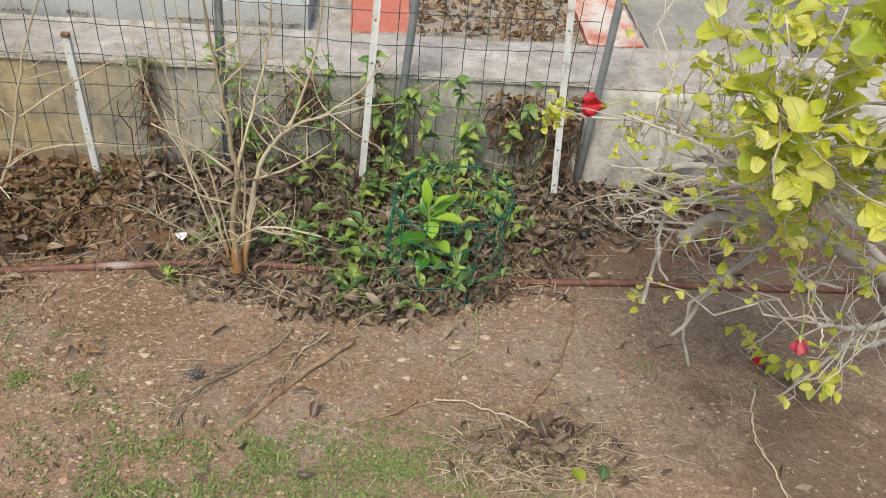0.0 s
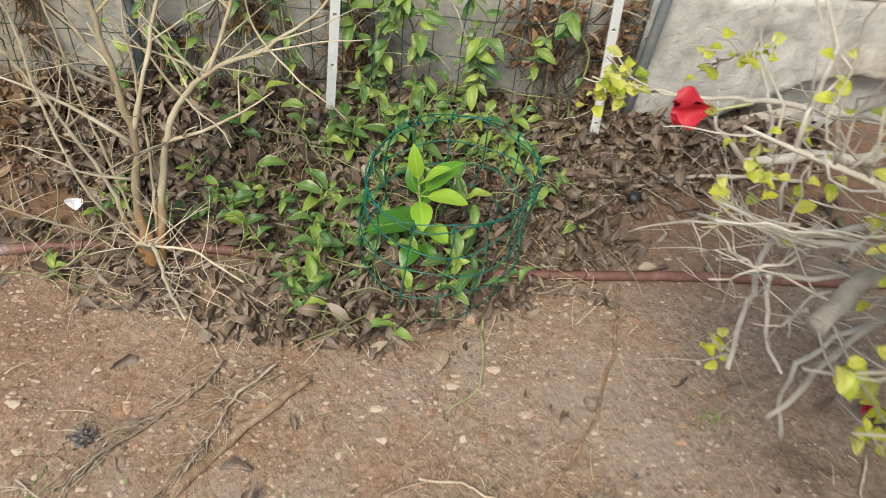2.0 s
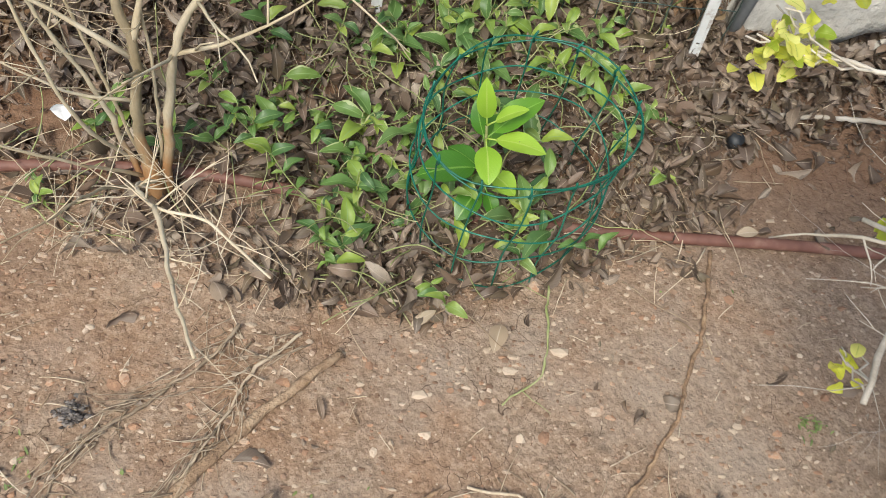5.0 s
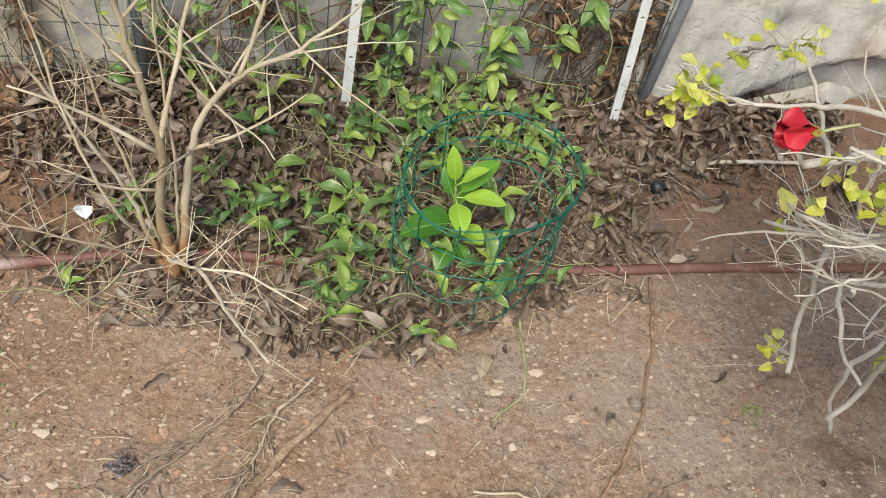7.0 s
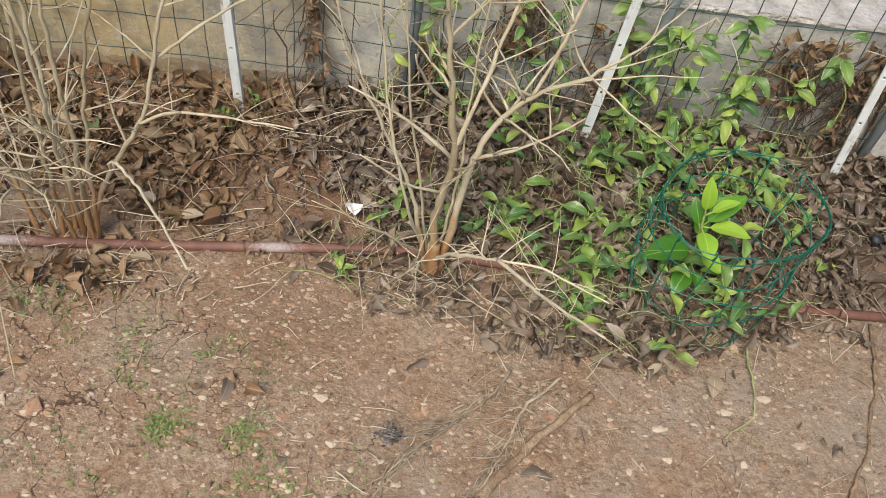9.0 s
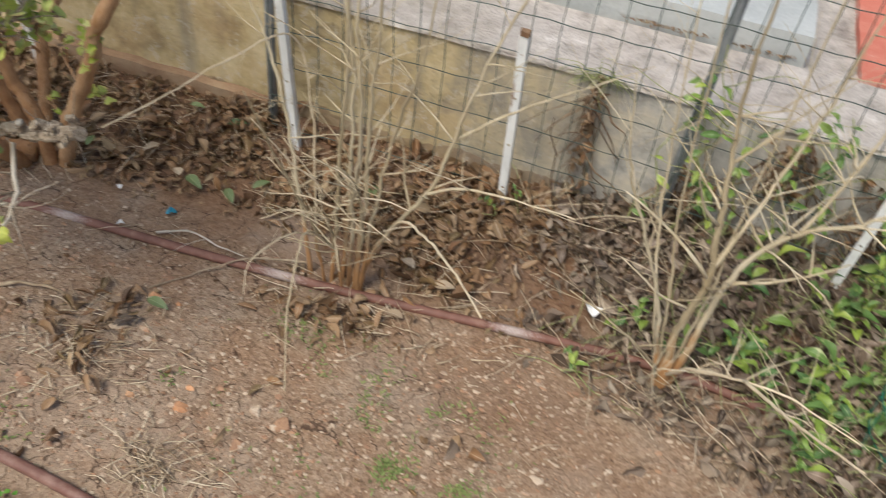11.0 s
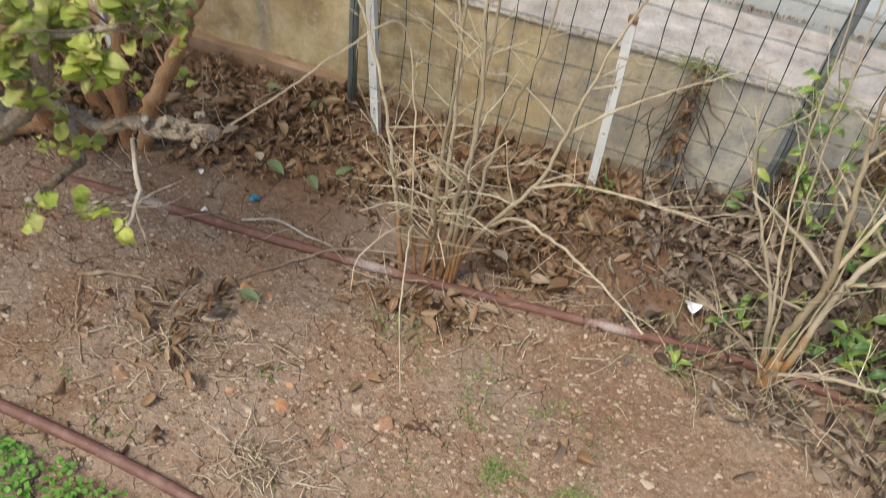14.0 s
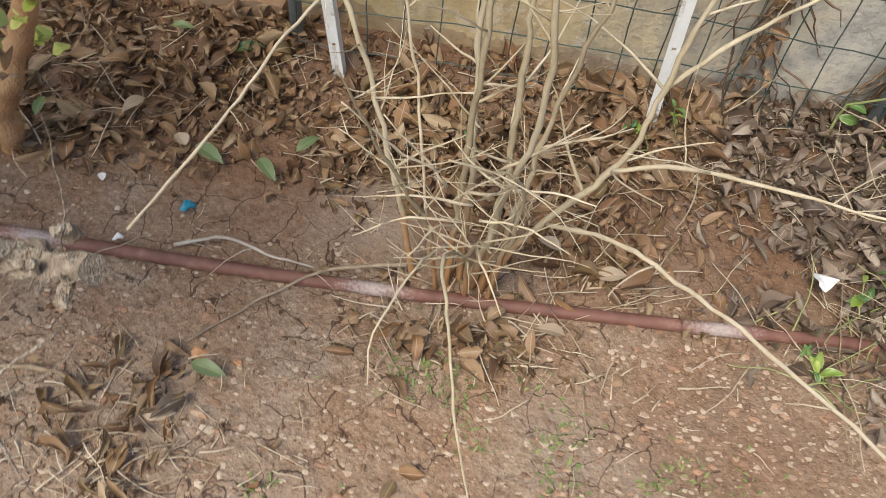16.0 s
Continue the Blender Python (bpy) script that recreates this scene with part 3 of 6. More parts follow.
def wander(p, way, length, bend, steps, rng, drop=0.0):
    """A crooked line from p."""
    p, d = Vector(p), Vector(way).normalized()
    out = [p.copy()]
    for _ in range(steps):
        d = (d + bend * Vector((rng.uniform(-1, 1), rng.uniform(-1, 1), rng.uniform(-1, 1))) + Vector((0, 0, -drop))).normalized()
        p = p + d * (length / steps)
        out.append(p.copy())
    return out


# ---- ground, wall and terrace ----
def blob(x, y, cx, cy, rx, ry):
    return math.exp(-(((x - cx) / rx) ** 2) - ((y - cy) / ry) ** 2)


def spread(lo, hi, step, far):
    """Even steps from lo to hi, then ever longer ones out to far."""
    mid = list(np.arange(lo, hi + step / 2, step))
    grow, a, b = step * 2, mid[0], mid[-1]
    left, right = [], []
    while a > -far or b < far:
        a, b = a - grow, b + grow
        left.append(a), right.append(b)
        grow *= 1.35
    return left[::-1] + mid + right


def ground():
    xs, ys = spread(-1.3, 2.3, 0.009, 300.0), spread(0.35, 1.93, 0.009, 300.0)
    s = Shape()
    for y in ys:
        for x in xs:
            near = -6 < x < 8 and -5 < y < 6
            z = height(x, min(y, 1.9)) if near else 0.0
            s.v.append((x, y, z if y < 1.93 else min(z, 0.0)))
    nx = len(xs)
    s.f = [(j * nx + i, j * nx + i + 1, (j + 1) * nx + i + 1, (j + 1) * nx + i) for j in range(len(ys) - 1) for i in range(nx - 1)]
    s.uv = [(0.5, 0.5)] * len(s.v)
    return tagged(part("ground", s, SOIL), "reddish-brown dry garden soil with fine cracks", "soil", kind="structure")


def wall():
    s = Shape()
    box(s, (-3.2, 1.892, -0.2), (4.2, 2.095, 0.288), 0.004, 0.03)
    for lo, hi in ((-9.0, -3.2), (4.2, 10.0)):
        box(s, (lo, 1.892, -0.2), (hi, 2.095, 0.2884), 0.003, 0.12)
    w = tagged(part("wall_north", s, RENDER_COAT), "low stained concrete retaining wall behind the wire fence", "wall", kind="structure")
    c = Shape()
    box(c, (-3.2, 1.885, 0.2885), (4.2, 2.1, 0.300), 0.0035, 0.025)
    for lo, hi in ((-9.0, -3.2), (4.2, 10.0)):
        box(c, (lo, 1.885, 0.2885), (hi, 2.1, 0.300), 0.003, 0.12)
    part("coping", c, COPING, w, "pale rough coping, chipped along its edge")
    # loose render with a broken lower edge east of the fence
    xs = list(np.arange(1.37, 3.4, 0.012))
    lows = [float(np.interp(x, (1.37, 1.50, 1.53, 1.555, 1.60, 1.643, 1.684, 1.744, 1.81, 2.2, 3.4), (0.0, 0.0, 0.02, 0.043, 0.067, 0.096, 0.128, 0.141, 0.15, 0.10, 0.05))) + 0.012 * noise.noise((x * 40, 1.0, 4.0)) for x in xs]
    k = Shape()
    pts, rows = [], 14
    for x, lo in zip(xs, lows):
        for r in range(rows):
            z = lo + (0.286 - lo) * r / (rows - 1)
            p = Vector((x, 1.852 + 0.022 * r / (rows - 1), z))
            d = 0.007 * noise.noise(p * 9.0) + 0.0035 * noise.noise(p * 34.0) + 0.002 * noise.noise(p * 90.0)
            chip = 0.006 if noise.noise(p * 22.0 + Vector((3, 0, 0))) > 0.32 else 0.0
            pts.append((p.x, p.y + d * 0.6 + chip, p.z + (0.012 * noise.noise((x * 70, 5, 0)) if r == 0 else 0)))
        pts += [(x, 1.893, 0.286), (x, 1.893, lo + 0.004)]
    n, m = len(xs), rows + 2
    fc = [(i * m + a, (i + 1) * m + a, (i + 1) * m + (a + 1) % m, i * m + (a + 1) % m) for i in range(n - 1) for a in range(m)]
    k.add(pts, fc + [tuple(range(m))[::-1], tuple((n - 1) * m + a for a in range(m))])
    part("loose_render", k, RENDER_COAT, w, "grey render broken away along its lower edge")
    q = Shape()
    outline = [(1.53, -0.03), (1.62, -0.03), (1.70, 0.0), (1.77, 0.03), (1.79, 0.06), (1.74, 0.072), (1.70, 0.058), (1.66, 0.046), (1.61, 0.034), (1.565, 0.016), (1.54, 0.0)]
    n = len(outline)
    q.add([(x, 1.842 + 0.2 * z, z) for x, z in outline] + [(x, 1.862 + 0.2 * z, z) for x, z in outline], [tuple(range(n)), tuple(range(n, 2 * n))[::-1]] + [(i, i + n, (i + 1) % n + n, (i + 1) % n) for i in range(n)])
    part("render_slab", q, RENDER_COAT, w, "fallen slab of grey render leaning on the wall", smooth=False)
    f = Shape()
    box(f, (-3.2, 1.868, -0.1), (-0.33, 1.8915, 0.045), 0.006, 0.03)
    part("footing", f, FOOT, w, "soil-splashed ledge at the foot of the wall")
    t = Shape()
    box(t, (-9.0, 2.1, -0.2), (10.0, 9.0, 0.282), 0.0, 0.0)
    tagged(part("terrace", t, PALE), "pale concrete terrace above the retaining wall", "terrace", kind="structure")


def terrace_things():
    s = Shape()
    box(s, (-2.6, 2.125, 0.27), (0.685, 2.48, 0.352), 0.002, 0.04)
    tagged(part("step", s, WHITEWASH), "whitewashed concrete step on the terrace", "step", kind="structure")
    for lo, hi, lab in (((0.79, 2.112, 0.25), (0.945, 2.62, 0.300), "flaking red-painted concrete edging of the planting bed"),
                        ((1.41, 2.112, 0.25), (1.555, 2.66, 0.300), "faded red-painted concrete edging beside the paving")):
        s = Shape()
        box(s, lo, hi, 0.003, 0.03)
        tagged(part("edging", s, REDPAINT), lab, "edging", "red edgings of the terrace bed")
    s = Shape()
    box(s, (0.952, 2.106, 0.24), (1.404, 3.4, 0.291), 0.006, 0.03)
    tagged(part("planting_bed", s, DUST), "dry planting bed on the terrace with dead leaves", "planting bed", kind="structure")
    rng = random.Random(5)
    pv = thing("paving", (2.2, 2.6, 0.283), "pale paving slabs on the terrace", "paving", kind="structure")
    for i in range(4):
        for j in range(3):
            s = Shape()
            x, y = 1.575 + i * 0.405, 2.11 + j * 0.405
            box(s, (x, y, 0.26), (x + 0.398, y + 0.398, 0.292 + rng.uniform(-0.001, 0.001)), 0.0015, 0.06)
            part("paving_slab", s, PAVING, pv)
    pw = thing("paving", (0.0, 2.9, 0.283), "pale paving slabs behind the whitewashed step", "paving", kind="structure")
    for i in range(8):
        for j in range(3):
            s = Shape()
            x, y = -2.4 + i * 0.405, 2.495 + j * 0.405
            box(s, (x, y, 0.26), (x + 0.398, y + 0.398, 0.300 + rng.uniform(-0.001, 0.001)), 0.0015, 0.06)
            part("paving_slab", s, PAVING, pw)


# ---- fence ----
def angle_post(foot, top, end_z, rust_top, label):
    """A slotted white angle iron, planted in the soil."""
    foot, top = Vector(foot), Vector(top)
    d = (top - foot) / (top.z - foot.z)
    post = thing("fence_post", foot, label, "fence post", "white fence posts")
    s = Shape()
    z = -0.08
    while z < end_z:
        h = min(0.1, end_z - z)
        parts = [(-0.0078, -0.0028, 0.0, 1.0), (0.0028, 0.0078, 0.0, 1.0), (-0.0029, 0.0029, 0.0, 0.47), (-0.0029, 0.0029, 0.53, 1.0)]
        if h < 0.06:
            parts = [(-0.0078, 0.0078, 0.0, 1.0)]
        for a, b, lo, hi in parts:
            p, q = foot + d * (z + lo * h - foot.z), foot + d * (z + hi * h - foot.z)
            s.add([(p.x + a, p.y, p.z), (p.x + b, p.y, p.z), (p.x + b, p.y + 0.003, p.z), (p.x + a, p.y + 0.003, p.z), (q.x + a, q.y, q.z), (q.x + b, q.y, q.z), (q.x + b, q.y + 0.003, q.z), (q.x + a, q.y + 0.003, q.z)],
                  [(0, 3, 2, 1), (4, 5, 6, 7), (0, 1, 5, 4), (1, 2, 6, 5), (2, 3, 7, 6), (3, 0, 4, 7)])
        z += h
    part("front_flange", s, WHITEIRON, post, smooth=False)
    s = Shape()
    p, q = foot + d * (-0.08 - foot.z), foot + d * (end_z - foot.z)
    s.add([(p.x + 0.0050, p.y + 0.0031, p.z), (p.x + 0.0078, p.y + 0.0031, p.z), (p.x + 0.0078, p.y + 0.015, p.z), (p.x + 0.0050, p.y + 0.015, p.z), (q.x + 0.0050, q.y + 0.0031, q.z), (q.x + 0.0078, q.y + 0.0031, q.z), (q.x + 0.0078, q.y + 0.015, q.z), (q.x + 0.0050, q.y + 0.015, q.z)],
          [(0, 3, 2, 1), (4, 5, 6, 7), (0, 1, 5, 4), (1, 2, 6, 5), (2, 3, 7, 6), (3, 0, 4, 7)])
    part("side_flange", s, WHITEIRON, post, smooth=False)
    if rust_top:
        s = Shape()
        box(s, (q.x - 0.0080, q.y - 0.0010, q.z - 0.004), (q.x + 0.0080, q.y + 0.012, q.z + 0.005), 0.004, 0.003)
        part("rusted_end", s, RUST, post, "rusty sawn-off end")


def round_post(x0, x1, z1, y=1.845):
    foot, top = Vector((x0, y, -0.08)), Vector((x1, y, z1))
    post = thing("fence_pole", (x0, y, 0), "slim grey galvanised fence pole against the wire mesh", "fence pole", "grey fence poles")
    s = Shape()
    tube(s, [foot + (top - foot) * t for t in (0, 0.3, 0.6, 1)], 0.0095, 0.0095, 14)
    part("pipe", s, GALVA, post)
    c = Shape()
    tube(c, [top - Vector((0, 0, 0.002)), top + Vector((0, 0, 0.012)), top + Vector((0, 0, 0.016))], 0.0115, 0.009, 14)
    part("cap", c, GALVA, post)


def wire_fence():
    rng = random.Random(11)
    fence = thing("wire_fence", (0.5, 1.83, 0), "dark green welded wire mesh between the posts", "fence", kind="")

    def sag(x, z):
        return 1.828 + 0.012 * math.sin(4.1 * x + 0.6) + 0.010 * noise.noise((x * 5, z * 5, 1.0))

    for i in range(34):
        x = -0.295 + i * 0.05
        ph = rng.uniform(0, 6)
        pts = [(x + 0.006 * noise.noise((x * 3, z * 4, 7.0)) + 0.0012 * math.sin(z * 40 + ph), sag(x, z), z) for z in np.arange(0.0, 1.02, 0.0375)]
        s = Shape()
        tube(s, pts, 0.001, 0.001, 5)
        part("upright_wire", s, WIRE, fence)
    for k in range(14):
        z = 0.03 + k * 0.075
        s = Shape()
        tube(s, [(x, sag(x, z) - 0.002, z + 0.004 * noise.noise((x * 4, k * 3.0, 2.0)) + 0.0013 * math.sin(x * 125 / 2)) for x in np.arange(-0.297, 1.36, 0.025)], 0.00095, 0.00095, 5)
        part("cross_wire", s, WIRE, fence)


# ---- irrigation ----
def irrigation_pipe(pts, r, material, label):
    line = smooth_line([(x, y, height(x, y) + r * 0.72 + dz) for x, y, dz in pts], 0.03)
    at = line[0]
    pipe = thing("irrigation_pipe", (at.x, at.y, 0), label, "irrigation pipe", "drip pipes on the soil")
    s = Shape()
    tube(s, line, r, r, 12)
    part("hose", s, material, pipe)


# ---- seedling in its cage ----
def wire_cage(cx, cy, r, top):
    cage = thing("wire_cage", (cx, cy, 0), "round green coated wire mesh cage guarding a citrus seedling", "plant cage")
    rng = random.Random(3)

    def at(a, z):
        k = z / top
        bulge = 1 + 0.05 * math.sin(2 * a + 0.5) + 0.03 * math.sin(3 * a + 9 * k)
        return Vector((cx + r * bulge * math.cos(a) + 0.01 * k, cy + r * bulge * (1 - 0.1 * k) * math.sin(a), height(cx, cy) + z + 0.008 * math.sin(a + 0.6) * k))

    zs = [0.012, 0.062, 0.112, 0.160, 0.207, 0.216]
    for k, z in enumerate(zs):
        s = Shape()
        tube(s, [at(a, z + 0.004 * math.sin(5 * a + 2 * k)) for a in np.arange(0.2, 0.2 + 2 * math.pi + 0.25, 0.12)], 0.00108, 0.00108, 6)
        part("hoop", s, CAGE, cage)
    for i in range(14):
        a = 0.2 + i * 2 * math.pi / 14
        s = Shape()
        tube(s, [at(a + 0.03 * math.sin(20 * z + i), z) for z in np.arange(-0.01, top + 0.006, 0.0145)], 0.00108, 0.00108, 6)
        part("upright", s, CAGE, cage)
        s = Shape()
        tube(s, [at(a, top - 0.012), at(a + 0.015, top - 0.004), at(a - 0.01, top + 0.006)], 0.0020, 0.0014, 6)
        part("wire_twist", s, CAGE, cage)


ground()
wall()
terrace_things()
for x0, x1, x2 in ((-0.229, -0.263, 1.0), (0.834, 0.855, 1.0), (1.308, 1.277, 1.0), (-0.834, -0.884, 1.0)):
    angle_post((x0, 1.785, 0.05), (x1, 1.785, 0.45), x2, False, "white-painted slotted angle iron fence post, slightly leaning")
angle_post((0.212, 1.785, 0.045), (0.2, 1.785, 0.4), 0.395, True, "short white-painted angle iron post with a rusty top")
for x0, x1 in ((-0.303, -0.306), (0.503, 0.53), (0.895, 0.985), (1.373, 1.405)):
    round_post(x0, x1, 1.03)
wire_fence()
irrigation_pipe([(-1.6, 1.36, -0.03), (-1.0, 1.405, -0.02), (-0.6, 1.43, -0.006), (-0.3, 1.443, 0), (0.0, 1.468, 0), (0.3, 1.498, 0), (0.5, 1.52, 0), (0.66, 1.52, 0.002), (0.84, 1.5, 0), (1.17, 1.489, 0), (1.45, 1.492, 0), (1.75, 1.492, 0), (2.4, 1.5, 0), (3.2, 1.46, 0)],
                0.0084, PIPE, "brown drip irrigation pipe lying along the bed with pale scuffed bands")
irrigation_pipe([(-2.2, 1.03, 0), (-1.2, 1.01, 0), (-0.55, 0.987, 0), (-0.3, 0.978, 0), (-0.1, 0.958, 0), (0.12, 0.925, 0), (0.4, 0.84, 0), (0.9, 0.74, 0), (1.8, 0.66, 0), (3.0, 0.64, 0)],
                0.0088, PLAINPIPE, "plain brown irrigation pipe along the edge of the lawn")
wire_cage(1.02, 1.515, 0.123, 0.216)


# ---- loose cover of the soil ----
def litter_density(x, y):
    """How thickly dead leaves lie: along the wall, under the creeper, hardly on the open soil."""
    front = 1.50 - 0.17 * blob(x, 0, 0.82, 0, 0.42, 1) + 0.05 * blob(x, 0, -0.25, 0, 0.3, 1) + 0.10 * max(0.0, x - 1.3) + 0.03 * noise.noise((x * 9, 0, 3))
    d = max(0.0, min(1.0, (y - front) / 0.07))
    d *= 1 - 0.85 * blob(x, y, -0.34, 1.54, 0.17, 0.09) - 0.92 * blob(x, y, 0.30, 1.59, 0.19, 0.10) - 0.95 * blob(x, y, 0.446, 1.572, 0.04, 0.03) - 0.9 * blob(x, y, 1.62, 1.62, 0.22, 0.2) - 0.8 * blob(x, y, 1.40, 1.57, 0.13, 0.09)
    d = max(d, 0.75 * blob(x, y, 0.02, 1.43, 0.12, 0.05), 0.12 * blob(x, y, -0.31, 1.21, 0.12, 0.10), 0.5 * blob(x, y, 1.19, 1.02, 0.11, 0.06))
    d *= 1 - 0.3 * max(0.0, min(1.0, (0.25 - x) / 0.3)) * (1 if noise.noise((x * 7, y * 7, 2)) > 0.0 else 2.2)
    d *= 1 - 0.5 * max(0.0, min(1.0, 0.3 + 3.0 * noise.noise((x * 5 + 4, y * 8, 6))))
    if y > 1.86:
        d *= 0.4
    return max(d, 0.004)


def pipe_y(x):
    return float(np.interp(x, (-1.6, -1.0, -0.6, -0.3, 0.0, 0.3, 0.5, 0.66, 0.84, 1.17, 1.75), (1.36, 1.405, 1.43, 1.443, 1.468, 1.498, 1.52, 1.52, 1.5, 1.489, 1.492)))


def beside_pipe(x, y):
    """1 on the pipe and just before it where it lies bare, 0 elsewhere."""
    if 0.78 < x < 1.12:
        return 0.0
    off = y - pipe_y(x)
    return 1.0 if -0.035 < off < 0.014 else 0.6 if -0.12 < off <= -0.035 and 0.15 < x < 0.8 else 0.0


def leaf_litter(name, count, x0, x1, y0, y1, seed, label, size=(0.010, 0.046), lift=0.024, flat_z=None, material=None, slim=(0.22, 0.5)):
    rng = random.Random(seed)
    s = Shape()
    made = 0
    while made < count:
        x, y = rng.uniform(x0, x1), rng.uniform(y0, y1)
        d = litter_density(x, y) if flat_z is None else 0.6
        if flat_z is None:
            d *= 1 - 0.88 * beside_pipe(x, y)
        if rng.random() > d or math.hypot(x - 0.743, y - 1.178) < 0.035:
            continue
        z = (height(x, y) if flat_z is None else flat_z) + 0.003 + lift * rng.random() ** 1.5 * min(1.0, d * 1.3) * (0.3 if flat_z is None and beside_pipe(x, y) else 1)
        a = rng.uniform(0, 2 * math.pi)
        tilt = rng.gauss(0.14, 0.5)
        m = Matrix.Translation((x, y, z)) @ Euler((tilt, rng.gauss(0, 0.6), a)).to_matrix().to_4x4()
        if rng.random() < 0.35:
            m = m @ Matrix.Rotation(math.pi, 4, "Y")
        ln = size[0] + (size[1] - size[0]) * rng.random() ** 1.3
        blade(s, m, ln, ln * rng.uniform(*slim), rng.uniform(0.1, 1.6), rng.uniform(-1.3, 2.0), rng.uniform(-1.2, 1.2), rng.uniform(0.38, 0.58), 5, 4, wavy=rng.uniform(0, 0.5))
        made += 1
    return tagged(part(name, s, material or DRYLEAF), label, "leaf litter", kind="stuff")


def leaf_heap(way, count, seed):
    """Large shrivelled leaves swept together in a line."""
    rng = random.Random(seed)
    line = smooth_line([(x, y, 0) for x, y in way], 0.006)
    s = Shape()
    for _ in range(count):
        i = rng.randint(0, len(line) - 4)
        d = line[i + 3] - line[i]
        x, y = line[i].x + rng.gauss(0, 0.026), line[i].y + rng.gauss(0, 0.02)
        a = math.atan2(d.y, d.x) - math.pi / 2 + rng.gauss(0, 0.6) + rng.choice((0, math.pi))
        m = Matrix.Translation((x, y, height(x, y) + rng.uniform(0.003, 0.022))) @ Euler((rng.gauss(0.1, 0.3), rng.gauss(0, 0.6), a)).to_matrix().to_4x4()
        ln = rng.uniform(0.014, 0.046)
        blade(s, m, ln, ln * rng.uniform(0.14, 0.34), rng.uniform(0.6, 2.0), rng.uniform(-0.6, 1.4), rng.uniform(-1.4, 1.4), 0.5, 8, 4, wavy=rng.uniform(0.1, 0.6))
    return tagged(part("leaf_heap", s, DRYLEAF), "swept heap of shrivelled grey-brown leaves on the soil", "leaf litter", kind="stuff")


def pebble_shape(s, at, r, rng):
    t = (1 + 5**0.5) / 2
    ico = [(-1, t, 0), (1, t, 0), (-1, -t, 0), (1, -t, 0), (0, -1, t), (0, 1, t), (0, -1, -t), (0, 1, -t), (t, 0, -1), (t, 0, 1), (-t, 0, -1), (-t, 0, 1)]
    tri = [(0, 11, 5), (0, 5, 1), (0, 1, 7), (0, 7, 10), (0, 10, 11), (1, 5, 9), (5, 11, 4), (11, 10, 2), (10, 7, 6), (7, 1, 8), (3, 9, 4), (3, 4, 2), (3, 2, 6), (3, 6, 8), (3, 8, 9), (4, 9, 5), (2, 4, 11), (6, 2, 10), (8, 6, 7), (9, 8, 1)]
    e = Euler((rng.uniform(0, 6), rng.uniform(0, 6), rng.uniform(0, 6))).to_matrix()
    sq = Vector((rng.uniform(0.7, 1.6), rng.uniform(0.6, 1.1), rng.uniform(0.35, 0.7)))
    pts = []
    for p in ico:
        q = e @ (Vector(p) * (r / 1.9) * rng.uniform(0.55, 1.3))
        pts.append(Vector(at) + Vector((q.x * sq.x, q.y * sq.y, q.z * sq.z)))
    s.add(pts, tri)


def gravel(count, seed):
    rng = random.Random(seed)
    s = Shape()
    for _ in range(count):
        x, y = rng.uniform(-1.1, 1.9), rng.uniform(0.55, 1.56)
        keep = 0.55 + 0.6 * noise.noise((x * 4, y * 4, 8)) - 0.4 * max(0, x - 1.1) - 0.5 * max(0, y - 1.45) * 8
        keep += 0.5 * blob(x, y, 0.3, 1.35, 0.25, 0.12) + 0.4 * blob(x, y, -0.05, 1.2, 0.25, 0.12)
        if rng.random() > keep:
            continue
        r = 0.0008 + 0.0036 * rng.random() ** 2.9
        pebble_shape(s, (x, y, height(x, y) + 0.25 * r), r, rng)
    return tagged(part("gravel", s, GRIT, smooth=False), "fine tan and white grit strewn over the soil", "gravel", kind="stuff")


def coarse_gravel(count, seed):
    """Larger grains in drifts on the trodden soil."""
    rng = random.Random(seed)
    s = Shape()
    for _ in range(count):
        x, y = rng.uniform(-0.9, 1.5), rng.uniform(0.8, 1.5)
        keep = 0.22 + 0.45 * noise.noise((x * 6, y * 6, 2)) + 0.5 * blob(x, y, 0.35, 1.1, 0.3, 0.2) + 0.7 * blob(x, y, 0.34, 1.41, 0.14, 0.06) + 0.4 * blob(x, y, -0.1, 1.15, 0.3, 0.2)
        if rng.random() > keep:
            continue
        r = 0.0011 + 0.0042 * rng.random() ** 3.0
        pebble_shape(s, (x, y, height(x, y) + 0.22 * r), r, rng)
    return tagged(part("gravel", s, STONE, smooth=False), "coarse tan and orange gravel grains on the soil", "gravel", kind="stuff")


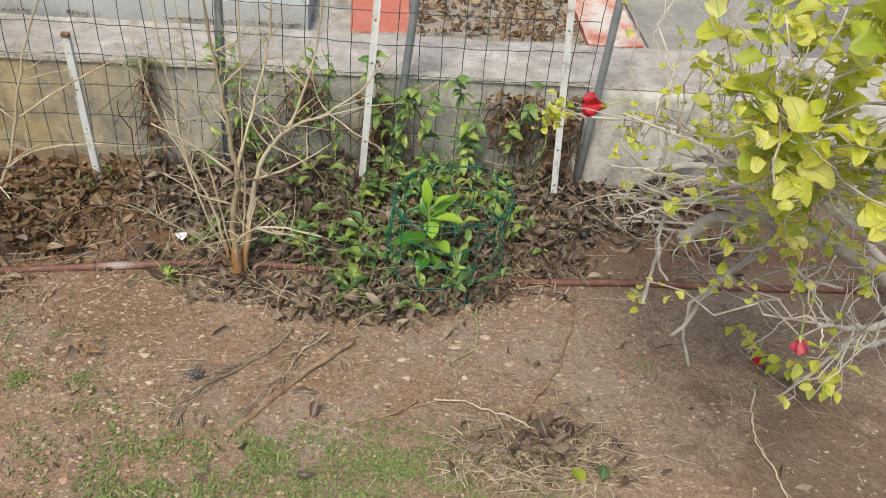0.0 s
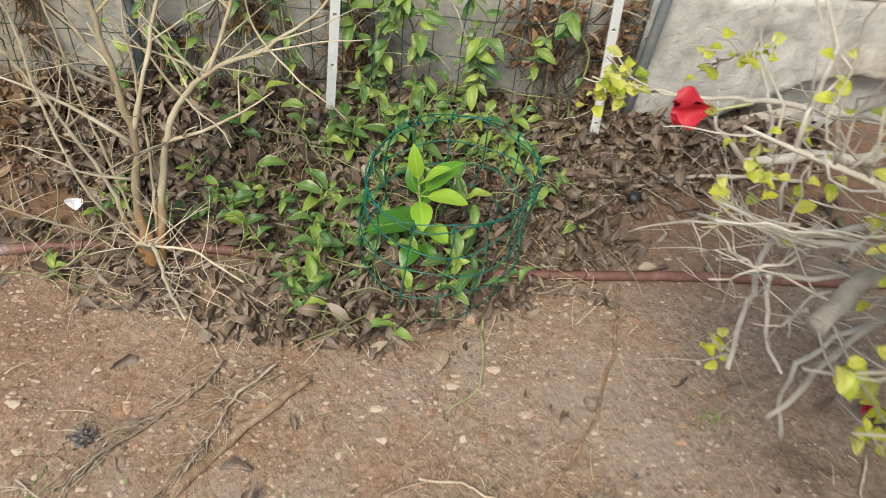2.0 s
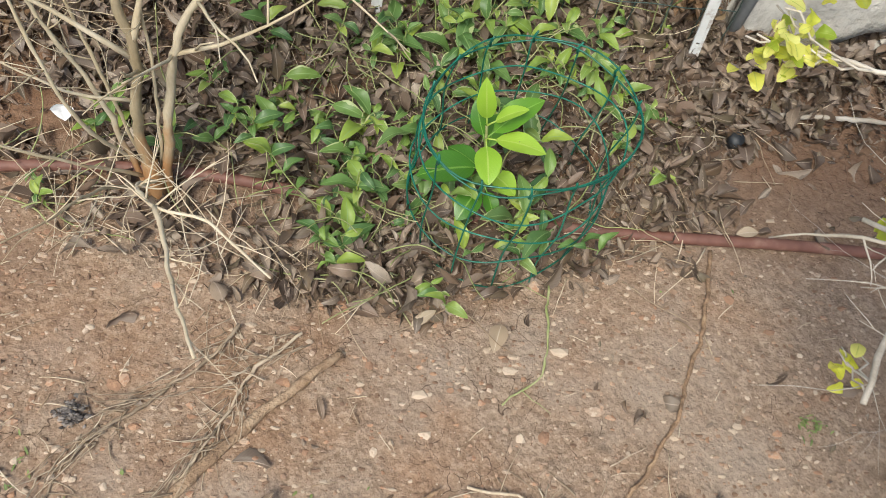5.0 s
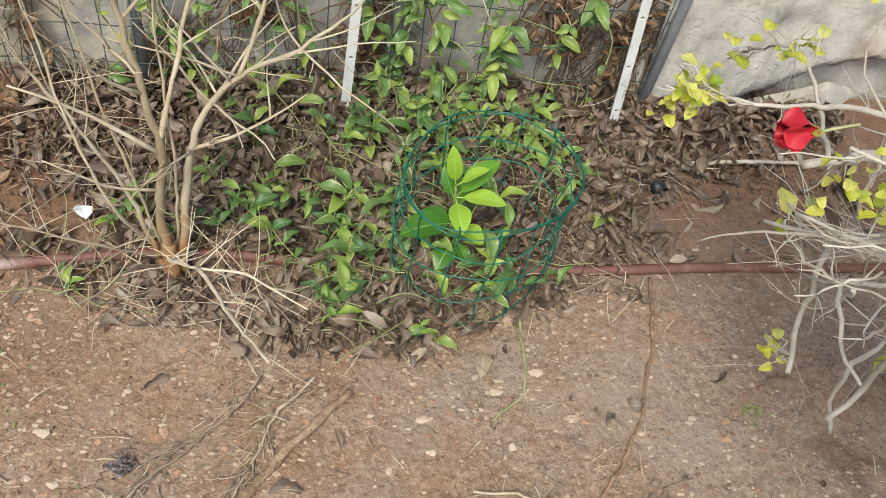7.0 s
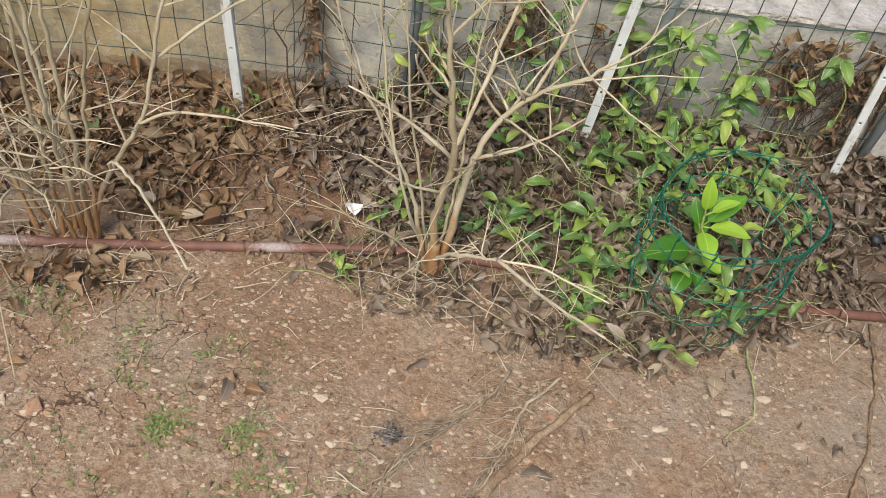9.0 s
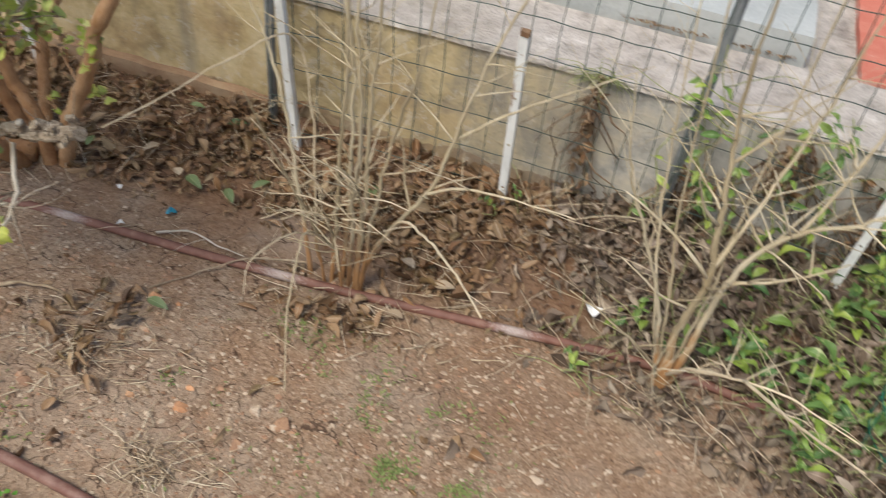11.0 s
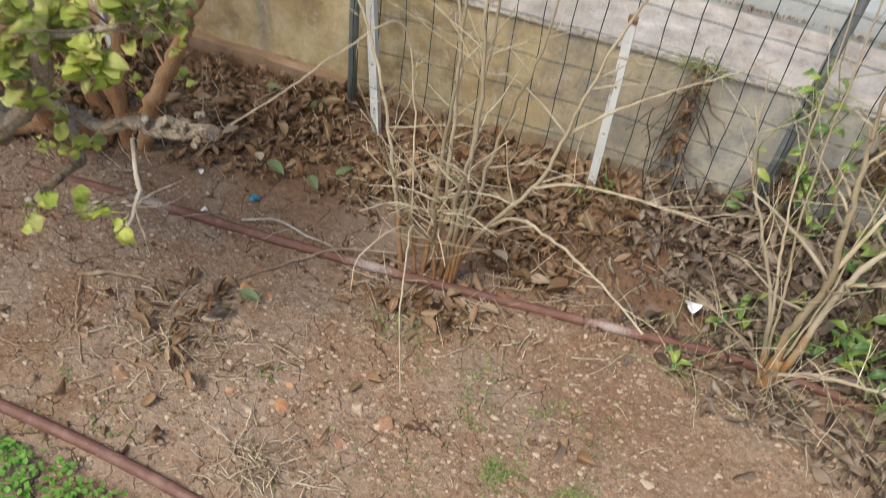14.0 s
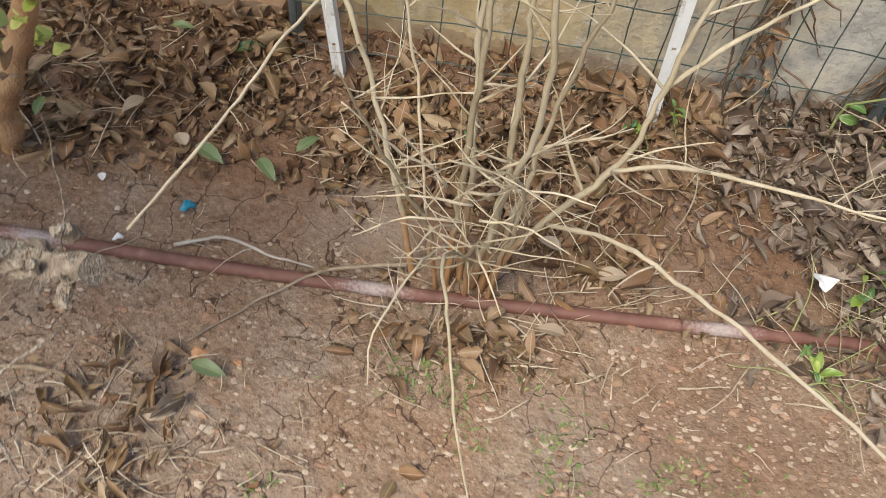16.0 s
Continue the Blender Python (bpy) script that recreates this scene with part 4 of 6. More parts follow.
def pebbles():
    rng = random.Random(21)
    known = [(1.145, 1.238, 0.007), (1.081, 1.201, 0.0085), (1.053, 1.197, 0.0085), (1.334, 1.404, 0.009), (0.75, 1.152, 0.008), (1.039, 1.282, 0.008), (1.154, 1.246, 0.006), (0.004, 1.127, 0.008), (0.106, 1.114, 0.008), (-0.119, 1.146, 0.008), (0.044, 1.174, 0.010), (0.191, 1.249, 0.006), (0.312, 1.232, 0.006), (-0.407, 1.28, 0.007), (-0.283, 1.251, 0.012), (-0.343, 1.098, 0.011), (-0.24, 1.262, 0.010), (-0.225, 1.245, 0.008)]
    for _ in range(90):
        known.append((rng.uniform(-0.7, 1.45), rng.uniform(0.88, 1.42), 0.0034 + 0.006 * rng.random() ** 2.4))
    for x, y, r in ((-0.266, 1.333, 0.012), (-0.217, 1.329, 0.008), (-0.108, 1.148, 0.011), (-0.185, 1.138, 0.010), (-0.11, 1.184, 0.008)):
        s = Shape()
        pebble_shape(s, (x, y, height(x, y) + 0.15 * r), r, rng)
        tagged(part("brick_chip", s, ORANGESTONE, smooth=False), "orange chip of brick half sunk in the soil", "brick chip", "brick chips on the soil")
    known += [(0.003, 1.122, 0.012), (0.048, 1.178, 0.014), (0.001, 1.185, 0.012), (0.109, 1.113, 0.010), (0.195, 1.255, 0.008), (0.339, 1.283, 0.009), (-0.008, 1.001, 0.010), (0.165, 1.056, 0.010)]
    known += [(0.366, 1.170, 0.008), (0.587, 1.237, 0.009), (0.436, 1.237, 0.008), (0.448, 1.195, 0.008), (0.461, 1.167, 0.007), (0.458, 1.406, 0.008), (0.348, 1.401, 0.008), (-0.354, 1.107, 0.010), (0.010, 1.120, 0.011), (0.040, 1.171, 0.010), (-0.275, 1.378, 0.007)]
    for x, y, r in known:
        s = Shape()
        pebble_shape(s, (x, y, height(x, y) + 0.12 * r), r, rng)
        tagged(part("pebble", s, STONE, smooth=False), "small pale tan pebble half sunk in the soil", "pebble", "pebbles on the soil")


def straws(s, cx, cy, rx, ry, count, rng, ln=(0.02, 0.065), r=0.0010, rise=0.18):
    for _ in range(count):
        x, y = rng.gauss(cx, rx), rng.gauss(cy, ry)
        a = rng.uniform(0, 6.3)
        pts = wander((x, y, height(x, y) + rng.uniform(0.002, 0.012)), (math.cos(a), math.sin(a), rng.uniform(-0.05, rise)), rng.uniform(*ln), 0.2, 5, rng, 0.05)
        pts = [Vector((p.x, p.y, max(p.z, height(p.x, p.y) + r))) for p in pts]
        tube(s, pts, r * rng.uniform(0.7, 1.5), r * 0.5, 4)


def dry_grass():
    rng = random.Random(8)
    for cx, cy, rx, ry, n in ((1.17, 1.03, 0.080, 0.045, 420), (1.09, 0.98, 0.05, 0.035, 260), (1.24, 1.0, 0.05, 0.04, 200), (-0.09, 1.05, 0.04, 0.025, 95), (-0.31, 1.20, 0.07, 0.06, 130), (0.12, 1.42, 0.09, 0.03, 50), (0.50, 1.15, 0.05, 0.05, 24)):
        s = Shape()
        straws(s, cx, cy, rx, ry, n, rng)
        tagged(part("dry_grass_clump", s, STRAW if n < 400 else DEADSTALK), "matted clump of bleached dry grass on the soil", "dry grass", "dry grass clumps", "stuff")
    s = Shape()
    strips = ([(0.71, 1.31), (0.662, 1.246), (0.602, 1.197), (0.555, 1.146), (0.532, 1.10), (0.52, 1.04)], [(0.785, 1.305), (0.73, 1.253), (0.71, 1.199), (0.687, 1.153), (0.632, 1.063)])
    for way in strips:
        line = smooth_line([(x, y, 0) for x, y in way], 0.006)
        for _ in range(70):
            i = rng.randint(0, len(line) - 4)
            d = (line[i + 3] - line[i]).normalized()
            x, y = line[i].x + rng.gauss(0, 0.009), line[i].y + rng.gauss(0, 0.009)
            a = math.atan2(d.y, d.x) + rng.gauss(0, 0.45)
            q = wander((x, y, height(x, y) + rng.uniform(0.002, 0.012)), (math.cos(a), math.sin(a), 0.05), rng.uniform(0.02, 0.07), 0.25, 6, rng, 0.03)
            tube(s, [Vector((p.x, p.y, max(p.z, height(p.x, p.y) + 0.001))) for p in q], rng.uniform(0.0005, 0.0015), 0.0004, 4)
    tagged(part("dead_stalk_bundle", s, DEADSTALK), "strips of dead creeper stalks lying across the soil", "dead stalks", kind="stuff")
    s = Shape()
    for _ in range(420):
        x, y = rng.uniform(-0.9, 1.8), rng.uniform(0.85, 1.85)
        straws(s, x, y, 0.01, 0.01, 1, rng, (0.008, 0.035), 0.0007, 0.08)
    tagged(part("scattered_straw", s, STRAW), "short bits of straw and twig strewn about", "straw", kind="stuff")
    s = Shape()
    n = 0
    while n < 1500:
        x, y = rng.uniform(-0.9, 1.45), rng.uniform(1.3, 1.87)
        if rng.random() < litter_density(x, y):
            straws(s, x, y, 0.01, 0.01, 1, rng, (0.03, 0.12), 0.0009, 0.35)
            n += 1
    tagged(part("litter_twigs", s, STRAW), "thin dry twigs tangled in the leaf litter", "twigs", kind="stuff")


def weeds():
    rng = random.Random(14)
    s = Shape()
    spots = [(0.918, 1.015, 0.05, 90), (0.72, 0.987, 0.08, 150), (0.58, 0.955, 0.08, 130), (0.45, 0.936, 0.07, 90), (0.82, 0.93, 0.1, 160), (0.32, 1.175, 0.03, 25), (-0.113, 1.196, 0.02, 26), (0.289, 1.19, 0.02, 26), (0.159, 1.226, 0.015, 16), (0.021, 1.372, 0.05, 30), (0.22, 1.17, 0.02, 26), (0.14, 1.3, 0.05, 25), (1.42, 1.24, 0.012, 5), (1.3, 1.42, 0.02, 6), (0.2, 1.05, 0.12, 70), (-0.38, 1.02, 0.06, 30), (0.36, 1.12, 0.06, 24), (0.30, 1.30, 0.05, 16), (0.45, 1.02, 0.07, 40), (1.0, 0.97, 0.07, 60), (1.12, 0.93, 0.06, 40)]
    for cx, cy, sp, n in spots:
        near_lawn = cx > 0.4 and cy < 1.1
        for _ in range(n * (13 if near_lawn else 8)):
            x, y = rng.gauss(cx, sp), rng.gauss(cy, sp * 0.6)
            if noise.noise((x * 15, y * 15, 3.0)) + rng.uniform(-0.2, 0.2) * (2.2 if near_lawn else 1.0) < (-0.02 if near_lawn else 0.06):
                continue
            a = rng.uniform(0, 6.3)
            up = rng.uniform(0.15, 0.8)
            blade(s, aim((x, y, height(x, y) + 0.001), (math.cos(a), math.sin(a), up)), rng.uniform(0.004, 0.013), rng.uniform(0.0016, 0.0038) * (1.25 if near_lawn else 1.0), 0.3, 0.5, 0, 0.5, 3, 2)
    tagged(part("weed_seedlings", s, WEED), "sparse tiny green weed seedlings on the soil", "weeds", kind="stuff")
    s = Shape()
    for _ in range(30000):
        x, y = rng.uniform(-1.9, -0.2), rng.uniform(0.05, 0.955)
        if rng.random() > 1.5 * blob(x, y, -0.75, 0.75, 0.6, 0.4) or y > 0.948 + 0.022 * noise.noise((x * 12, 0, 1)) - 0.14 * max(0, x + 0.35) or x > -0.22 or noise.noise((x * 9, y * 9, 5)) < -0.45:
            continue
        a, hgt = rng.uniform(0, 6.3), rng.uniform(0.004, 0.022)
        blade(s, aim((x, y, height(x, y) + hgt), (math.cos(a), math.sin(a), rng.uniform(-0.2, 0.9)), (0, 0, 1)), rng.uniform(0.007, 0.014), rng.uniform(0.005, 0.010), 0.3, 0.4, 0, 0.55, 3, 2)
    tagged(part("lawn_patch", s, LAWN), "lush bright green clover and grass beyond the pipe", "lawn", kind="stuff")


def stick(name, pts, r0, r1, material, label, category, twigs=0, seed=0, bend=0.007):
    rng = random.Random(seed)
    base = pts[0]
    t = thing(name, (base[0], base[1], 0), label, category)
    line = crooked(smooth_line([(x, y, height(x, y) + z + r0 * 0.6) for x, y, z in pts], 0.008), bend, 26.0)
    line = [Vector((p.x, p.y, max(p.z, height(p.x, p.y) + r0 * 0.4))) for p in line]
    s = Shape()
    tube(s, line, r0, r1, 9, 0.22, rng)
    body = part("stem", s, material, t)
    for _ in range(twigs):
        p = rng.choice(line)
        a = rng.uniform(0, 6.3)
        s = Shape()
        w = [Vector((q.x, q.y, max(q.z, height(q.x, q.y) + 0.001))) for q in wander(p, (math.cos(a), math.sin(a), 0.05), rng.uniform(0.03, 0.08), 0.2, 5, rng, 0.02)]
        tube(s, w, r1 * 0.6, r1 * 0.25, 5)
        part("side_twig", s, material, body)


def single_leaf(x, y, ln, wd, a, material, label, name="fallen_leaf", tilt=0.15):
    s = Shape()
    m = Matrix.Translation((x, y, height(x, y) + (0.012 if y < 1.45 else 0.022))) @ Euler((tilt, 0.15, a)).to_matrix().to_4x4()
    blade(s, m, ln, wd, 0.35, 0.5, 0.1, 0.45, 8, 6)
    tagged(part(name, s, material), label, "leaf", "fallen leaves")


# ---- plants ----
def leaf_mesh(name, material, ln, wd, seed, fold=0.35, curl=0.5, wavy=0.12, peak=0.45, stalk=0.0, full=0.8):
    rng = random.Random(seed)
    s = Shape()
    if stalk:
        tube(s, [(0, -stalk, 0), (0, -stalk * 0.4, 0.001), (0, 0.002, 0)], 0.0009, 0.0007, 5)
    blade(s, Matrix.Identity(4), ln, wd, fold * rng.uniform(0.5, 1.4), curl * rng.uniform(0.3, 1.5), rng.uniform(-0.25, 0.25), peak, 10, 6, full, wavy)
    me = s.mesh(name)
    me.materials.append(material)
    return me


def join_leaf(s, m, ln, wd, rng, fold=0.35, curl=0.5, peak=0.45):
    blade(s, m, ln, wd, fold * rng.uniform(0.5, 1.6), curl * rng.uniform(0.2, 2.4), rng.uniform(-0.4, 0.4), peak, 7, 4, 0.6, rng.uniform(0.1, 0.45))


def creeper_sprig(seed):
    """A short creeping shoot: a leaning stem with pairs of leaves."""
    rng = random.Random(seed)
    t = thing("creeper_shoot", (0, 0, 0), "low green creeper shoot with paired leaves among dead leaves", "creeper", "creeper shoots under the fence")
    hgt = rng.uniform(0.04, 0.13)
    lean = Vector((rng.uniform(-1.3, 1.3), rng.uniform(-1.3, 0.5), 1.0))
    line = smooth_line(wander((0, 0, -0.005), lean, hgt, 0.25, 4, rng), 0.012)
    s = Shape()
    tube(s, line, 0.0014, 0.0009, 5)
    part("stem", s, GREENSTEM, t)
    pairs = rng.randint(2, 4)
    for k in range(pairs):
        f = 0.5 + 0.5 * k / max(1, pairs - 1)
        p = line[min(len(line) - 1, int(f * (len(line) - 1)))]
        a0 = rng.uniform(0, 6.3)
        for side in (0, math.pi):
            a = a0 + side + rng.uniform(-0.4, 0.4)
            if rng.random() < 0.2:
                continue
            piece("leaf", rng.choice(SPRIG_LEAVES), t, aim(p, (math.cos(a), math.sin(a), rng.uniform(-0.2, 1.2)), (0, 0, 1), rng.uniform(-0.7, 0.7), rng.uniform(0.6, 1.15)))
    return t


def creeper():
    rng = random.Random(77)
    kinds = [creeper_sprig(400 + i) for i in range(14)]
    spots = []
    while len(spots) < 96:
        x, y = rng.uniform(0.40, 1.40), rng.uniform(1.33, 1.82)
        w = min(0.75, 1.2 * blob(x, y, 0.84, 1.52, 0.27, 0.12)) + 0.6 * blob(x, y, 1.0, 1.74, 0.2, 0.08)
        w *= 1 - 0.8 * blob(x, y, 1.08, 1.53, 0.09, 0.09) - 0.9 * blob(x, y, 0.58, 1.51, 0.07, 0.06)
        if litter_density(x, y - 0.03) > 0.3 and not beside_pipe(x, y) and math.hypot(x - 0.446, y - 1.55) > 0.07 and rng.random() < w:
            spots.append((x, y))
    spots += [(rng.gauss(0.98, 0.12), rng.uniform(1.70, 1.81)) for _ in range(34)]
    spots += [(0.437, 1.478), (0.425, 1.470), (0.50, 1.54), (0.53, 1.56), (0.255, 1.775), (0.225, 1.77)]
    trail = Shape()
    for _ in range(280):
        x, y = rng.choice(spots)
        x, y = x + rng.gauss(0, 0.03), y + rng.gauss(0, 0.03)
        a = rng.uniform(0, 6.3)
        line = wander((x, y, height(x, y) + 0.012), (math.cos(a), math.sin(a), rng.uniform(0, 1.2)), rng.uniform(0.06, 0.16), 0.3, 7, rng, 0.08)
        tube(trail, smooth_line([Vector((p.x, p.y, max(p.z, height(p.x, p.y) + 0.004))) for p in line], 0.012), 0.0012, 0.0007, 5)
    tagged(part("creeper_runners", trail, GREENSTEM), "pale green runners of the creeper tangled in the litter", "creeper", kind="stuff")
    for i, (x, y) in enumerate(spots):
        m = Matrix.Translation((x, y, height(x, y) + 0.008)) @ Matrix.Rotation(rng.uniform(0, 6.3), 4, "Z") @ Matrix.Scale(rng.uniform(0.65, 1.1) * (0.6 if x < 0.47 else 1.0), 4)
        if i < len(kinds):
            kinds[i].matrix_basis = m
        else:
            t = copy_thing(kinds[i % len(kinds)], Matrix.Translation(m.translation) @ m.to_3x3().normalized().to_4x4())
            t.scale = m.to_scale()


def fence_vine(x, y, top, seed, leafy, drift=0.0):
    rng = random.Random(seed)
    t = thing("fence_vine", (x, y, 0), "thin climbing creeper on the wire fence with small green leaves" if leafy else "dead leafless creeper stem clinging to the wire fence", "vine", "creepers on the fence")
    pts = [(x, y, height(x, y) - 0.01)]
    z = 0.03
    while z < top:
        pts.append((pts[-1][0] + rng.gauss(drift, 0.018), y + rng.uniform(-0.012, 0.02), z))
        z += rng.uniform(0.035, 0.07)
    line = smooth_line(pts, 0.02)
    s = Shape()
    tube(s, line, 0.0021, 0.001, 6, 0.1, rng)
    stem = part("stem", s, GREENSTEM if leafy else DARKROOT, t)
    for _ in range(rng.randint(2, 5)):
        p = rng.choice(line)
        s = Shape()
        tube(s, wander(p, (rng.uniform(-1, 1), rng.uniform(-0.5, 0.1), rng.uniform(-0.3, 1)), rng.uniform(0.05, 0.16), 0.25, 6, rng), 0.0012, 0.0005, 5)
        part("side_shoot", s, GREENSTEM if leafy and rng.random() < 0.5 else TWIG, stem)
    for _ in range(int(leafy * (4.2 if 0.85 < x < 1.2 else 1.8))):
        p = rng.choice(line[2:])
        a = rng.uniform(math.pi, 2 * math.pi)
        piece("leaf", rng.choice(SPRIG_LEAVES), t, aim(p, (math.cos(a), math.sin(a) * 0.8, rng.uniform(-0.5, 0.4)), (0, -0.6, 0.8), rng.uniform(-0.5, 0.5), rng.uniform(0.4, 0.85 if x < 0.85 else 1.05)))


def wall_roots(x, z0, z1, half, count, seed, tuft=0):
    """Dead fibrous roots that cling to the wall's face."""
    rng = random.Random(seed)
    t = thing("dead_root_mat", (x, 1.888, 0), "dark mat of dead creeper roots clinging to the wall", "dead roots", "root mats on the wall")
    s = Shape()
    for _ in range(int(count * 0.6)):
        px, pz = x + rng.gauss(0, half * 0.5), rng.uniform(z0 + 0.4 * (z1 - z0), z1)
        pts = []
        ln = rng.uniform(0.05, 0.16)
        wx = rng.gauss(0, 0.6)
        for k in range(6):
            pts.append((px + wx * ln * k / 5 + rng.gauss(0, 0.004), 1.886 - rng.uniform(0.0, 0.022), max(0.012, pz - ln * k / 5 + rng.gauss(0, 0.006))))
        tube(s, pts, rng.uniform(0.0008, 0.003), 0.0006, 4)
    tagged(part("root_mat", s, DARKROOT, t), kind="stuff")
    s = Shape()
    for _ in range(count):
        ln = rng.uniform(0.012, 0.035)
        p = (x + rng.gauss(0, half * 0.55), 1.878 - rng.uniform(0.0, 0.02), rng.uniform(z0 + 0.03, z1))
        blade(s, Matrix.Translation(p) @ Euler((rng.uniform(-0.5, 2.5), rng.uniform(-1, 1), rng.uniform(0, 6.3))).to_matrix().to_4x4(), ln, ln * rng.uniform(0.3, 0.5), rng.uniform(0.3, 1.6), rng.uniform(-1, 2), rng.uniform(-1, 1), 0.47, 5, 4)
    tagged(part("dead_leaf_mass", s, DRYLEAF, t), kind="stuff")
    if tuft:
        s = Shape()
        for _ in range(tuft):
            a = rng.uniform(math.pi * 0.9, 2.1 * math.pi)
            p = (x + rng.gauss(0, 0.016), 1.885 + rng.uniform(-0.012, 0.004), z1 - 0.005)
            tube(s, smooth_line(wander(p, (math.cos(a) * 0.7, math.sin(a) * 0.4, 1), rng.uniform(0.025, 0.085), 0.3, 5, rng, 0.4), 0.01), 0.0010, 0.0004, 4)
        part("grass_tuft", s, GREENSTEM, t, "tuft of yellowing grass")


def citrus():
    base = Vector((1.0, 1.508, height(1.0, 1.508)))
    t = thing("citrus_seedling", base, "young citrus seedling with glossy bright green leaves inside the cage", "seedling")
    line = smooth_line([base - Vector((0, 0, 0.02)), base + Vector((-0.004, 0.0, 0.06)), base + Vector((-0.012, 0.006, 0.12)), base + Vector((-0.018, 0.012, 0.175))], 0.01)
    s = Shape()
    tube(s, line, 0.0034, 0.0018, 8)
    part("stem", s, GREENSTEM, t)
    crown = line[-1]
    # way, length, width, stem height, young
    rows = [((-0.16, 0.05, 1.0), 0.060, 0.021, 1.0, 1), ((-1.0, -0.25, 0.10), 0.074, 0.044, 0.66, 0), ((-0.55, -0.85, -0.15), 0.050, 0.030, 0.5, 0), ((0.06, -0.9, 0.02), 0.052, 0.030, 0.92, 1), ((0.78, 0.42, 0.62), 0.070, 0.033, 0.9, 0), ((1.0, -0.28, 0.22), 0.062, 0.027, 0.93, 1), ((0.80, 0.02, 0.80), 0.044, 0.019, 1.0, 1), ((0.80, -0.62, -0.10), 0.040, 0.029, 0.68, 1), ((-0.30, 0.35, 0.75), 0.046, 0.019, 0.85, 0), ((0.20, 0.80, 0.25), 0.050, 0.025, 0.75, 0), ((0.35, -0.9, -0.35), 0.034, 0.020, 0.5, 0), ((-0.7, 0.5, 0.1), 0.046, 0.026, 0.6, 0)]
    for i, (way, ln, wd, f, young) in enumerate(rows):
        p = line[int(f * (len(line) - 1))]
        s = Shape()
        w = Vector(way).normalized()
        q = p + w * 0.012
        tube(s, [p, p + w * 0.006, q + w * 0.004], 0.0013, 0.001, 6)
        blade(s, aim(q, way, (0, 0, 1) if abs(w.z) < 0.8 else (0, -1, 0)), ln * 1.04, wd * 1.1, 0.22, 0.45, 0.08 * (-1) ** i, 0.47, 10, 8, 0.7, 0.05)
        part("leaf", s, LIMELEAF if young else CITRUSLEAF, t, "fresh lime green leaf" if young else "")


def twiggy(parent, line, r, count, rng, material, ln=(0.06, 0.16), start=0.25, lift=0.5, spread_out=1.0, forks=2, bend=0.16):
    """Side twigs with their own forks along a stem; each is one mesh."""
    tips = []
    for _ in range(count):
        i = rng.randint(int(start * (len(line) - 2)), len(line) - 2)
        d = (line[i + 1] - line[i]).normalized()
        a = rng.uniform(0, 2 * math.pi)
        way = d * 0.5 + spread_out * Vector((math.cos(a), math.sin(a), 0)) + Vector((0, 0, lift * rng.uniform(-0.2, 1)))
        k = r * (1 - 0.7 * i / len(line)) * rng.uniform(0.35, 0.6)
        main = wander(line[i], way, rng.uniform(*ln), bend, 6, rng)
        s = Shape()
        tube(s, main, k, k * 0.35, 5)
        tips.append((main[-1], main[-1] - main[-2]))
        for _ in range(rng.randint(0, forks)):
            j = rng.randint(1, 5)
            w = (main[j] - main[j - 1]).normalized() + 0.9 * Vector((rng.uniform(-1, 1), rng.uniform(-1, 1), rng.uniform(-0.4, 1)))
            sub = wander(main[j], w, rng.uniform(0.25, 0.7) * ln[1] * 0.7, bend, 4, rng)
            tube(s, sub, k * 0.6, k * 0.25, 4)
            tips.append((sub[-1], sub[-1] - sub[-2]))
        part("twig", s, material, parent)
    return tips


def bare_shrub(base, stems, label, seed):
    rng = random.Random(seed)
    t = thing("bare_shrub", (base[0], base[1], 0), label, "shrub", "bare shrubs in the bed")
    tips = []
    for pts, r0, r1, material, twigs, ln, lift in stems:
        line = crooked(smooth_line(pts, 0.014), 0.005 if material is STEMBARK else 0.0028, 24.0)
        s = Shape()
        tube(s, line, r0, r1, 8, 0.16, rng)
        st = part("stem", s, material, t)
        tips += twiggy(st, line, r0, twigs, rng, BLEACHED if material is BLEACHED else TWIG, ln, 0.3, lift)
    return t, tips


def hibiscus_flower(at, way, size, material, label, seed):
    """A closed, drooping bloom: rolled petals, a green calyx and its stalk."""
    rng = random.Random(seed)
    t = thing("hibiscus_flower", at, label, "flower", "red hibiscus flowers")
    w = Vector(way).normalized()
    for k in range(5):
        s = Shape()
        a = k * 2 * math.pi / 5
        side = aim(at, w, (0, 0, 1)).to_3x3()
        out = side @ Vector((math.cos(a), 0, math.sin(a)))
        m = aim(Vector(at) + out * size * 0.10, w * 1.0 + out * 0.05, out)
        blade(s, m, size, size * (0.62 if size > 0.03 else 0.45), 0.9, -0.25, 0.5, 0.7, 9, 6, 0.5, 0.35)
        part("petal", s, material, t)
    s = Shape()
    for k in range(5):
        a = k * 2 * math.pi / 5
        out = aim(at, w).to_3x3() @ Vector((math.cos(a), 0, math.sin(a)))
        blade(s, aim(Vector(at) - w * 0.004 + out * size * 0.06, w + out * 0.35, out), size * 0.42, size * 0.2, 0.2, -0.3, 0, 0.4, 4, 2)
    part("calyx", s, FRESHLEAF, t)
    s = Shape()
    tube(s, smooth_line([Vector(at) - w * size * 0.9 + Vector((0, 0, 0.012)), Vector(at) - w * size * 0.4 + Vector((0, 0, 0.006)), at], 0.01), 0.0014, 0.0016, 6)
    part("stalk", s, GREENSTEM, t)


